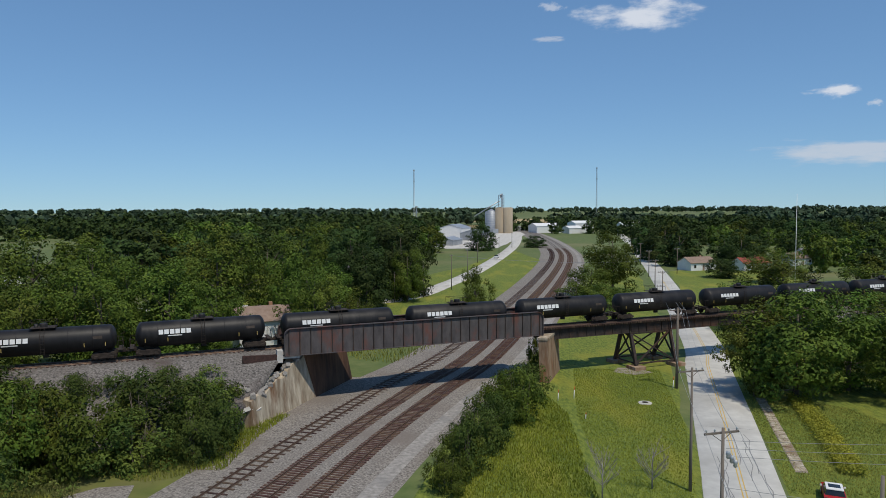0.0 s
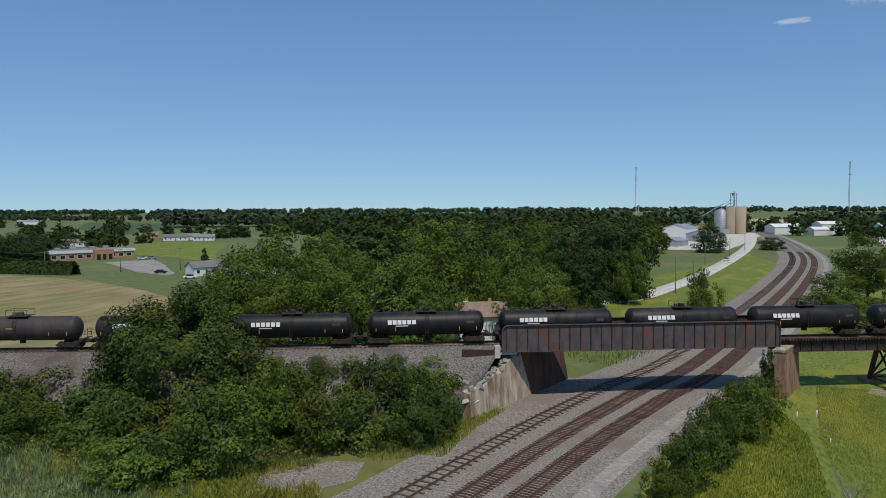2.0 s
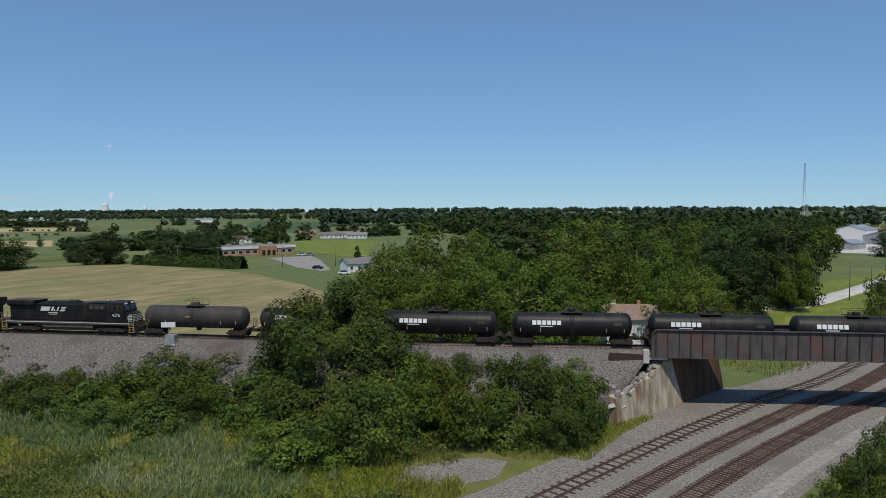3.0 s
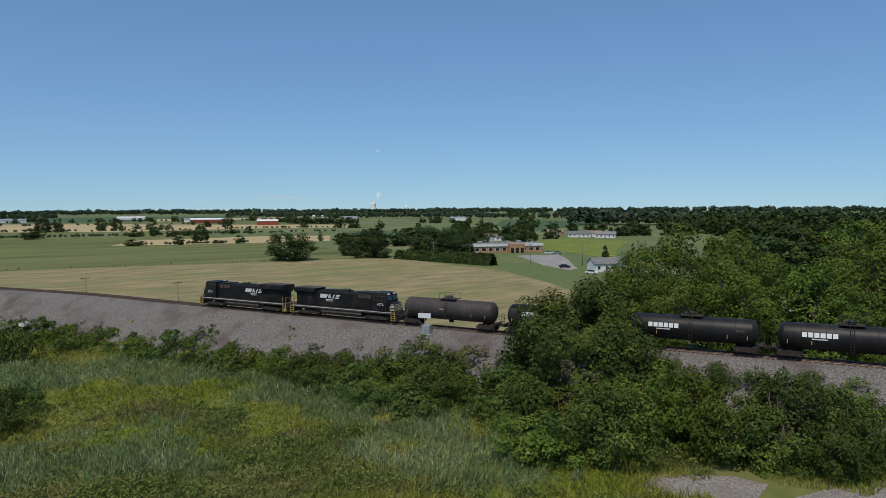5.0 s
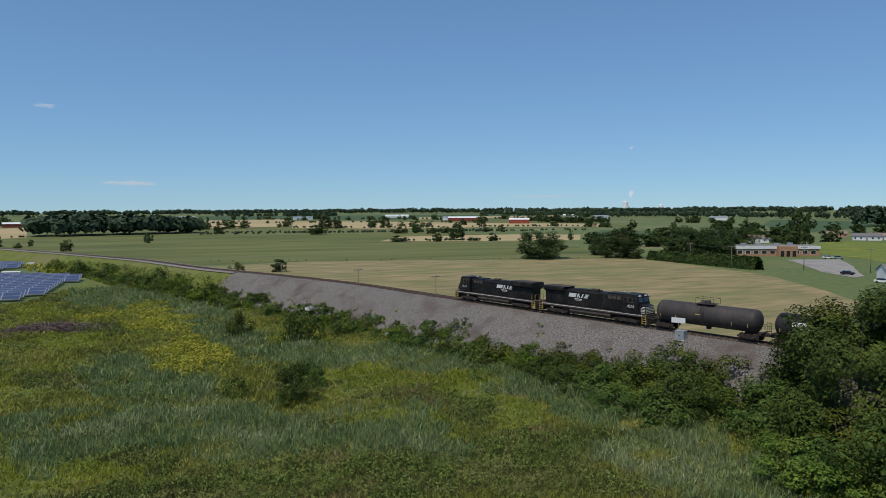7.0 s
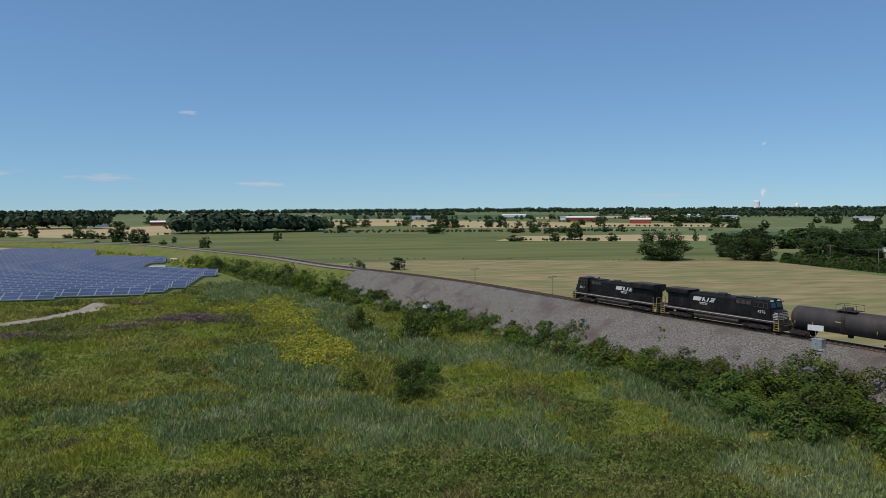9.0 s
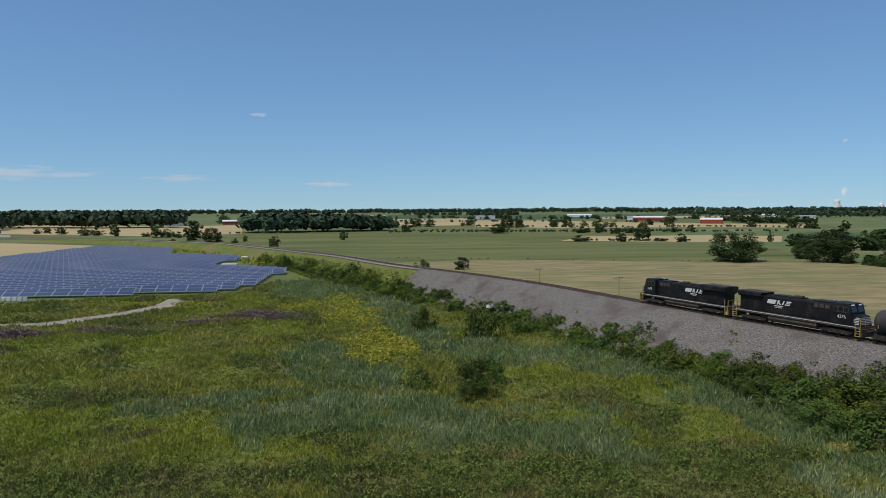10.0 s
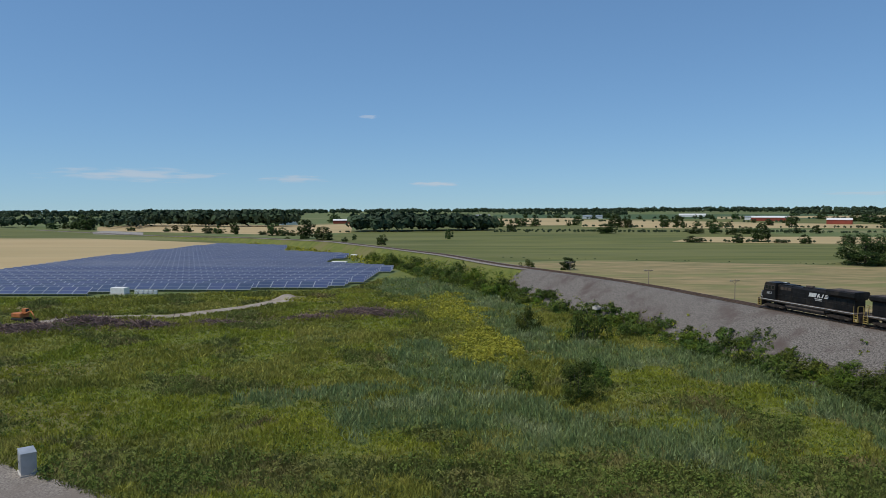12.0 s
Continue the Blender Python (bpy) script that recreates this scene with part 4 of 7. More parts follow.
# ---- bridge ----
def girder_bridge():
    a, b = Vector((-20.9, 90.05, 0)), Vector((13.4, 103.95, 0))
    d = b - a
    length = d.length
    t = thing("girder_bridge", pose(a.x, a.y, 0, 0, 0, math.degrees(math.atan2(d.y, d.x))), "weathered dark steel plate girder railway bridge", "bridge")
    zb, zt = 6.45, 9.85
    for side in (-1, 1):
        y = side * 2.55
        c = 0.9
        web = Build()
        arc = [(c - c * math.cos(u * math.pi / 10), zt - c + c * math.sin(u * math.pi / 10)) for u in range(6)]
        outline = [(0, zb)] + arc + [(length - px, pz) for px, pz in reversed(arc)] + [(length, zb)]
        web.prism(outline, y - 0.012, y + 0.012)
        g = part("girder", web, "girder", t, "riveted plate girder with faded patches")
        cap = Build()
        ring = arc + [(length - px, pz) for px, pz in reversed(arc)]
        for (x0, z0), (x1, z1) in zip([(0, zb)] + ring, ring + [(length, zb)]):
            q = Vector((x1 - x0, 0, z1 - z0))
            m = Matrix.Translation(((x0 + x1) / 2, y, (z0 + z1) / 2)) @ Vector((1, 0, 0)).rotation_difference(q).to_matrix().to_4x4()
            cap.box(0, 0, 0.02, q.length + 0.03, 0.48, 0.07, m)
        part("top_flange", cap, "girder", g, "rounded riveted top flange")
        part("bottom_flange", Build().box(length / 2, y, zb, length, 0.48, 0.08), "girder", g)
        st = Build().box(0, 0, 0, 0.10, 0.14, zt - zb - 0.12).mesh("stiffener")
        st.materials.append(M["girder_dark"])
        n = 27
        for i in range(n):
            o = part("stiffener", st, None, g)
            o.matrix_basis = pose(0.55 + (length - 1.1) * i / (n - 1), y + side * 0.08, (zb + zt) / 2)
    floor = Build()
    for i in range(14):
        floor.box(0.8 + i * (length - 1.6) / 13, 0, zb + 0.30, 0.3, 5.0, 0.5)
    part("floor_beam", floor, "girder_dark", t, "cross beams under the deck")
    part("deck", Build().box(length / 2, 0, zb + 0.58, length, 5.0, 0.06), "girder_dark", t, "dark closed deck")
    return t


girder_bridge()


def deck_span(a, b, label):
    a, b = Vector((*a, 0)), Vector((*b, 0))
    d = b - a
    length = d.length
    t = thing("deck_span", pose(a.x, a.y, 0, 0, 0, math.degrees(math.atan2(d.y, d.x))), label, "bridge span", "trestle spans")
    for y in (-1.15, 1.15):
        g = part("girder", Build().box(length / 2, y, 6.2, length - 0.1, 0.03, 1.55), "girder_dark", t)
        part("top_flange", Build().box(length / 2, y, 6.95, length - 0.1, 0.36, 0.05), "girder_dark", g)
        part("bottom_flange", Build().box(length / 2, y, 5.43, length - 0.1, 0.36, 0.05), "girder_dark", g)
        st = Build().box(0, 0, 0, 0.09, 0.16, 1.45).mesh("stiffener")
        st.materials.append(M["girder_dark"])
        n = max(3, int(length / 1.5))
        for i in range(n + 1):
            o = part("stiffener", st, None, g)
            o.matrix_basis = pose(0.15 + (length - 0.3) * i / n, y + (0.09 if y > 0 else -0.09), 6.2)
    tie = Build().box(0, 0, 0, 0.22, 3.5, 0.22).mesh("bridge_tie")
    tie.materials.append(M["tie"])
    n = int(length / 0.42)
    for i in range(n):
        o = part("bridge_tie", tie, None, t)
        o.matrix_basis = pose(0.2 + i * (length - 0.4) / max(1, n - 1), 0, 7.09)
    part("guard_timber", Build().box(length / 2, -1.6, 7.26, length, 0.16, 0.12), "tie", t)


EAST = [(13.9, 104.15), (28.6, 109.95), (35.6, 112.75), (49.5, 118.2), (63.5, 123.65)]
for p, q in zip(EAST, EAST[1:]):
    deck_span(p, q, "dark riveted deck girder span with protruding tie ends")


def trestle_tower():
    a, b = Vector((28.6, 109.95, 0)), Vector((35.6, 112.75, 0))
    d = b - a
    length = d.length
    t = thing("trestle_tower", pose(a.x, a.y, 0, 0, 0, math.degrees(math.atan2(d.y, d.x))), "dark braced steel trestle tower on concrete footings", "trestle tower")
    feet = {}
    for x in (0.0, length):
        for s in (-1, 1):
            p, q = Vector((x, s * 2.7, 0.55)), Vector((x, s * 1.2, 5.4))
            feet[(x, s)] = (p, q)
            leg = Build()
            up = (q - p)
            m = Matrix.Translation((p + q) / 2) @ up.to_track_quat("X", "Z").to_matrix().to_4x4()
            leg.box(0, 0, 0, up.length, 0.5, 0.5, m, 0.03)
            part("leg", leg, "girder_dark", t)
            part("footing", Build().box(x, s * 2.7, 0.22, 2.0, 2.2, 0.66, c=0.05), "rust_concrete", t, "low stained concrete footing")
        part("cap_beam", Build().box(x, 0, 5.3, 0.4, 3.0, 0.35), "girder_dark", t)

    def brace(p, q):
        u = q - p
        part("brace", Build().box(0, 0, 0, u.length, 0.2, 0.2, Matrix.Translation((p + q) / 2) @ u.to_track_quat("X", "Z").to_matrix().to_4x4()), "girder_dark", t)

    for s in (-1, 1):
        (p0, q0), (p1, q1) = feet[(0.0, s)], feet[(length, s)]
        brace(p0.lerp(q0, 0.04), q1)
        brace(q0, p1.lerp(q1, 0.04))
        brace(p0.lerp(q0, 0.06), p1.lerp(q1, 0.06))
        brace(p0.lerp(q0, 0.97), p1.lerp(q1, 0.97))
    for x in (0.0, length):
        (p0, q0), (p1, q1) = feet[(x, -1)], feet[(x, 1)]
        brace(p0.lerp(q0, 0.05), q1)
        brace(q0, p1.lerp(q1, 0.05))
        brace(p0.lerp(q0, 0.06), p1.lerp(q1, 0.06))


trestle_tower()
patch("footing_apron", [(25.6, 105.6), (28.4, 103.6), (31.5, 105.0), (30.2, 108.0), (27.0, 108.4)], 0.05, "dirt", "bare pale soil round the trestle footing", "bare soil")


def abutment_west():
    """Skewed concrete abutment with a wing wall that steps down to the near side."""
    t = thing("abutment", Matrix(), "weathered concrete abutment with streaks and a sloping wing", "abutment", "abutments")
    b = Build()
    b.prism([(-21.2, 79.6), (-16.9, 92.3), (-13.4, 102.2), (-23, 105), (-24.6, 97), (-21.6, 91.2)], -0.3, 0.02, "z")
    part("footing", b, "concrete", t)
    # wing wall with a broken top that falls to the near end
    a, e = Vector((-21.6, 79.0, 0)), Vector((-16.9, 92.3, 0))
    side = Vector((-(e - a).y, (e - a).x, 0)).normalized()
    tops = (3.0, 3.4, 3.1, 3.7, 4.3, 4.1, 4.9, 5.6, 5.5, 6.1, 6.2)
    w, k = Build(), len(tops)
    rings = []
    for i, z in enumerate(tops):
        p = a.lerp(e, i / (k - 1))
        rings += [p, p + side * (0.12 * z) + Vector((0, 0, z)), p + side * (0.12 * z + 1.0 + 0.3 * (i % 2)) + Vector((0, 0, z + 0.15)), p + side * 2.8]
    faces = [(4 * i + j, 4 * i + 4 + j, 4 * i + 4 + (j + 1) % 4, 4 * i + (j + 1) % 4) for i in range(k - 1) for j in range(4)]
    w.add(rings, faces + [(3, 2, 1, 0), tuple(4 * k - 4 + j for j in range(4))])
    part("wing_wall", w, "concrete", t, "pale streaked wing wall with rust stains")
    rnd = random.Random(3)
    for i in range(34):
        u = 0.04 + 0.92 * rnd.random()
        z = float(np.interp(u * (k - 1), range(k), tops))
        o = rnd.uniform(0.15, 2.1)
        p = a.lerp(e, u) + side * (0.12 * z + o)
        g = rnd.uniform(0.25, 0.6)
        part("broken_edge", Build().box(0, 0, 0, g * 1.7, g * 1.3, g, pose(p.x, p.y, z + o * 0.35 + rnd.uniform(-0.1, 0.15), rnd.uniform(-35, 35), rnd.uniform(-35, 35), rnd.uniform(0, 180)), g * 0.22), "dust", t, "crumbled pale concrete edge")
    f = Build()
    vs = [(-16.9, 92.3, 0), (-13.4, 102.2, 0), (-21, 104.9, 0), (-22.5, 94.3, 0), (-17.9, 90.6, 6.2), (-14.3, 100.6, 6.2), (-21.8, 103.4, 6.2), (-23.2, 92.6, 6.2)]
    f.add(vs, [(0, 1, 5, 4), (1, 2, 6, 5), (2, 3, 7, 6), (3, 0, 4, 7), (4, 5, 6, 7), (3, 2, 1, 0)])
    # the deck's shade on this face is put into its rust colour
    part("face_wall", f, "rust_shade_face", t, "rust-brown face with shade painted in under the bridge end")
    part("bridge_seat", Build().box(0, 0, 0, 2.2, 6.6, 0.35, pose(-20.4, 91.0, 6.3, 0, 0, 22)), "pale_concrete", t, "broken pale bearing ledge")
    part("back_wall", Build().box(0, 0, 0, 0.7, 0.9, 1.6, pose(-20.3, 86.4, 6.75, 0, 0, 22), 0.05), "pale_concrete", t, "square pale concrete block")
    part("retaining_board", Build().box(0, 0, 0, 4.2, 0.35, 0.9, pose(-22.4, 85.2, 6.65, 0, 3, 26)), "tie", t, "dark timber retaining board")


abutment_west()


def abutment_east():
    t = thing("abutment", Matrix(), "tall narrow rust-stained concrete pier under the bridge", "abutment", "abutments")
    b = Build()
    vs = [(13.7, 99.5, 0), (15.0, 99.0, 0), (17.9, 107.4, 0), (16.6, 107.9, 0), (13.5, 99.8, 6.3), (14.7, 99.3, 6.3), (17.5, 107.0, 6.3), (16.3, 107.5, 6.3)]
    b.add(vs, [(0, 1, 5, 4), (1, 2, 6, 5), (2, 3, 7, 6), (3, 0, 4, 7), (4, 5, 6, 7), (3, 2, 1, 0)])
    part("pier", b, "rust_concrete", t, "rust-streaked concrete pier")
    part("bridge_seat", Build().box(0, 0, 0, 1.5, 8.4, 0.3, pose(15.5, 103.4, 6.22, 0, 0, -20)), "concrete", t)


abutment_east()


# ---- train ----
def wheel_mesh():
    b = Build()
    b.lathe([(0.0, -0.07), (0.3, -0.06), (0.42, -0.05), (0.49, -0.07), (0.53, -0.05), (0.50, 0.04), (0.45, 0.07), (0.3, 0.05), (0.0, 0.07)], 16, "y")
    me = b.mesh("wheel")
    me.materials.append(M["under"])
    return me


WHEEL = wheel_mesh()


def bogie(parent, x, axles, wheelbase, mat="under"):
    """A truck: two side frames with springs, a bolster and its wheels."""
    half = wheelbase * (axles - 1) / 2
    b = Build()
    for s in (-1, 1):
        y = s * 1.16
        b.box(x, y, 0.62, 2 * half + 0.9, 0.16, 0.26, c=0.04)
        b.prism([(x - half - 0.3, 0.75), (x - 0.8, 0.95), (x + 0.8, 0.95), (x + half + 0.3, 0.75), (x + half, 0.5), (x + 0.5, 0.38), (x - 0.5, 0.38), (x - half, 0.5)], y - 0.1, y + 0.1)
        for k in range(axles):
            b.box(x - half + k * wheelbase, y + s * 0.08, 0.5, 0.36, 0.2, 0.36, c=0.05)
        for dx in (-0.25, 0, 0.25):
            b.rod((x + dx, y, 0.42), (x + dx, y, 0.72), 0.1, n=6)
    b.box(x, 0, 0.8, 0.5, 2.0, 0.3)
    t = part("truck", b, mat, parent, "grimy steel truck frame")
    for k in range(axles):
        for s in (-1, 1):
            o = part("wheel", WHEEL, None, t)
            o.matrix_basis = pose(x - half + k * wheelbase, s * 0.75, 0.53)


def rail_loop(b, pts, r=0.022):
    for p, q in zip(pts, pts[1:]):
        b.rod(p, q, r, n=5)


def lettering(text, size, m, mat, parent):
    cu = bpy.data.curves.new("number", "FONT")
    cu.body, cu.size, cu.extrude, cu.align_x, cu.align_y = text, size, 0.004, "CENTER", "CENTER"
    tmp = new("number", cu)
    me = bpy.data.meshes.new_from_object(tmp.evaluated_get(bpy.context.evaluated_depsgraph_get()))
    bpy.data.objects.remove(tmp)
    me.materials.clear()
    me.materials.append(M[mat])
    o = part("number", me, None, parent, "white road number")
    o.matrix_basis = m


def side_pose(x, s, y, z):
    """Writing on the side s (-1: right of the way) of a vehicle."""
    return pose(x, s * y, z, 90, 0, 0 if s < 0 else 180)


def locomotive(m, number, label, flared):
    t = thing("locomotive", m, label, "locomotive", "locomotives")
    b = Build().box(0, 0, 1.5, 20.8, 3.0, 0.34, c=0.04)
    b.box(0, 0, 1.25, 17.5, 1.6, 0.3)
    deck = part("underframe", b, "grime", t, "dusty brown frame and walkway")
    for s in (-1, 1):
        part("sill_stripe", Build().box(0, s * 1.506, 1.60, 19.6, 0.012, 0.07), "sign_white", deck, "dirty white stripe")
    tank = Build().prism([(-1.35, 1.3), (-1.42, 0.9), (-1.2, 0.5), (-0.9, 0.4), (0.9, 0.4), (1.2, 0.5), (1.42, 0.9), (1.35, 1.3)], -4.0, 4.0, "x")
    part("fuel_tank", tank, "grime", t, "dusty rounded fuel tank")
    for s in (-1, 1):
        part("air_reservoir", Build().rod((-5.3, s * 1.15, 1.1), (-4.1, s * 1.15, 1.1), 0.2, n=10), "under", t)
    bogie(t, 6.75, 3, 1.9)
    bogie(t, -6.75, 3, 1.9)
    # long hood
    hood = Build().prism([(-0.98, 1.68), (0.98, 1.68), (0.98, 4.02), (0.8, 4.32), (-0.8, 4.32), (-0.98, 4.02)], -9.4, 6.3, "x")
    h = part("hood", hood, "black", t, "black hood with doors")
    door = Build().box(0, 0, 0, 0.92, 0.03, 1.55, c=0.01).mesh("hood_door")
    door.materials.append(M["black"])
    for s in (-1, 1):
        for k in range(13):
            o = part("hood_door", door, None, h)
            o.matrix_basis = pose(-8.6 + k * 1.02, s * 0.995, 2.62)
    if flared:
        rad = Build().prism([(-0.98, 3.55), (-1.5, 3.95), (-1.5, 4.55), (-1.3, 4.72), (1.3, 4.72), (1.5, 4.55), (1.5, 3.95), (0.98, 3.55)], -9.7, -4.4, "x")
    else:
        rad = Build().prism([(-0.98, 3.7), (-1.4, 4.0), (-1.4, 4.45), (-1.25, 4.62), (1.25, 4.62), (1.4, 4.45), (1.4, 4.0), (0.98, 3.7)], -9.6, -5.2, "x")
    r = part("radiator_housing", rad, "black", t, "overhanging radiator box")
    for k in range(2):
        part("radiator_screen", Build().box(-8.2 + k * 2.4, 0, 4.73 if flared else 4.63, 2.1, 2.3, 0.03), "grime", r)
    top = Build().box(-1.2, 0, 4.37, 4.6, 1.3, 0.16, c=0.05)
    part("roof_cover", top, "black", t)
    part("exhaust_stack", Build().box(0.2, 0, 4.52, 1.3, 0.5, 0.28, c=0.04), "grime", t)
    part("dynamic_brake_box", Build().box(4.4, 0, 4.36, 2.6, 1.75, 0.18, c=0.05), "black", t)
    for k in range(3):
        for s in (-1, 1):
            part("intake_grille", Build().box(3.6 + k * 0.85, s * 0.99, 3.75, 0.7, 0.03, 0.5), "grime", h)
    # cab with nose
    cab = Build().prism([(6.3, 1.68), (9.05, 1.68), (9.05, 3.3), (8.75, 4.35), (8.55, 4.48), (6.3, 4.48)], -1.5, 1.5)
    c = part("cab", cab, "black", t, "black wide cab")
    part("cab_roof", Build().box(7.45, 0, 4.51, 2.5, 2.7, 0.08, c=0.03), "black", c)
    nose = Build().add([(9.05, -1.35, 1.68), (10.25, -1.15, 1.68), (10.25, 1.15, 1.68), (9.05, 1.35, 1.68), (9.05, -1.35, 3.15), (10.05, -1.0, 2.95), (10.05, 1.0, 2.95), (9.05, 1.35, 3.15)],
                       [(0, 1, 5, 4), (1, 2, 6, 5), (2, 3, 7, 6), (3, 0, 4, 7), (4, 5, 6, 7), (3, 2, 1, 0)])
    n = part("nose", nose, "black", t, "low black nose with white stripes")
    for k in range(5):
        z = 1.95 + k * 0.21
        x = 10.25 - (z - 1.68) * 0.157 + 0.006
        part("nose_stripe", Build().box(x, 0, z, 0.015, 2.0, 0.10), "sign_white", n)
        for s in (-1, 1):
            part("nose_stripe", Build().box(0, 0, 0, 0.55 + 0.08 * k, 0.015, 0.10, pose(9.75 - 0.04 * k, s * (1.245 - 0.02 * k), z, 0, 0, -s * 9.5)), "sign_white", n)
    for s in (-1, 1):
        for x in (6.85, 7.65, 8.35):
            part("cab_window", Build().box(x, s * 1.5, 3.72, 0.58, 0.03, 0.62, c=0.01), "glass", c)
            part("window_frame", Build().box(x, s * 1.497, 3.72, 0.70, 0.02, 0.74), "grime", c)
        part("windscreen", Build().box(0, 0, 0, 0.03, 1.05, 0.72, pose(8.95, s * 0.68, 3.78, 0, -16, 0)), "glass", c)
        part("number_board", Build().box(0, 0, 0, 0.05, 0.7, 0.2, pose(8.82, s * 0.75, 4.36, 0, -20, 0)), "sign_white", c)
    for y in (-0.28, 0.28):
        part("headlight", Build().rod((8.80, y, 4.33), (8.86, y, 4.31), 0.12, n=10), "glass", c)
    horn = Build()
    for y in (-0.15, 0.0, 0.15):
        horn.rod((5.4, y, 4.62), (5.9, y, 4.64), 0.03, 0.09, n=8)
    part("horn", horn, "galv", t)
    # ends, steps, handrails
    for e in (-1, 1):
        part("pilot", Build().prism([(-1.45, 1.35), (1.45, 1.35), (1.2, 0.3), (-1.2, 0.3)], e * 10.35, e * 10.55, "x"), "grime", t, "steel pilot plate")
        cp = Build().box(e * 10.9, 0, 0.92, 0.75, 0.28, 0.3, c=0.05)
        cp.box(e * 11.15, 0.08, 0.92, 0.25, 0.36, 0.34, c=0.06)
        part("coupler", cp, "under", t)
        for s in (-1, 1):
            st = Build()
            for k in range(4):
                st.box(e * 10.05, s * 1.42, 0.42 + k * 0.34, 0.62, 0.3, 0.035)
            for dx in (-0.33, 0.33):
                st.box(e * 10.05 + dx, s * 1.42, 0.95, 0.035, 0.3, 1.25)
            part("step", st, "gold", t, "yellow-edged boarding steps")
            g = Build()
            for dx in (-0.36, 0.36):
                rail_loop(g, [(e * 10.05 + dx, s * 1.5, 0.6), (e * 10.05 + dx, s * 1.5, 2.75)], 0.026)
            part("grab_rail", g, "gold", t, "yellow grab rail")
        er = Build()
        rail_loop(er, [(e * 10.35, -1.35, 1.68), (e * 10.35, -1.35, 2.7), (e * 10.35, -0.4, 2.7), (e * 10.35, -0.4, 1.68)])
        rail_loop(er, [(e * 10.35, 1.35, 1.68), (e * 10.35, 1.35, 2.7), (e * 10.35, 0.4, 2.7), (e * 10.35, 0.4, 1.68)])
        part("end_rail", er, "gold", t, "yellow end handrail")
    for s in (-1, 1):
        hr = Build()
        rail_loop(hr, [(-9.6, s * 1.46, 2.7), (6.2, s * 1.46, 2.7)])
        for k in range(10):
            hr.rod((-9.6 + k * 1.755, s * 1.46, 1.66), (-9.6 + k * 1.755, s * 1.46, 2.7), 0.02, n=5)
        part("handrail", hr, "black", t)
        # plain emblem: a bar, a dark wedge between, and two blocks
        f = -0.6
        for quad in ([(-3.9, 3.10), (-2.5, 3.10), (-2.2, 3.72), (-3.7, 3.72)], [(-2.2, 3.10), (-1.95, 3.10), (-1.62, 3.72), (-2.0, 3.72)], [(-1.75, 3.10), (-1.45, 3.10), (-1.75, 3.5)], [(-1.35, 3.10), (-1.10, 3.10), (-0.80, 3.72), (-1.02, 3.72)],
                     [(-0.85, 3.10), (-0.05, 3.10), (0.05, 3.26), (-0.75, 3.26)], [(-0.60, 3.34), (0.06, 3.34), (0.14, 3.48), (-0.55, 3.48)], [(-0.55, 3.56), (0.22, 3.56), (0.32, 3.72), (-0.45, 3.72)]):
            q = [(f + ux if s < 0 else f - 3.8 - ux, uz) for ux, uz in quad]
            part("emblem", Build().prism(q, s * 1.012 - 0.006, s * 1.012 + 0.006), "sign_white", h, "white slanted emblem shape")
        for k, w in enumerate((1.5, 1.3)):
            part("emblem_line", Build().box(f - 1.9, s * 1.014, 2.86 - k * 0.22, w, 0.012, 0.12), "sign_white", h)
        lettering(number, 0.62, side_pose(7.75, s, 1.508, 2.75), "sign_white", c)
    return t


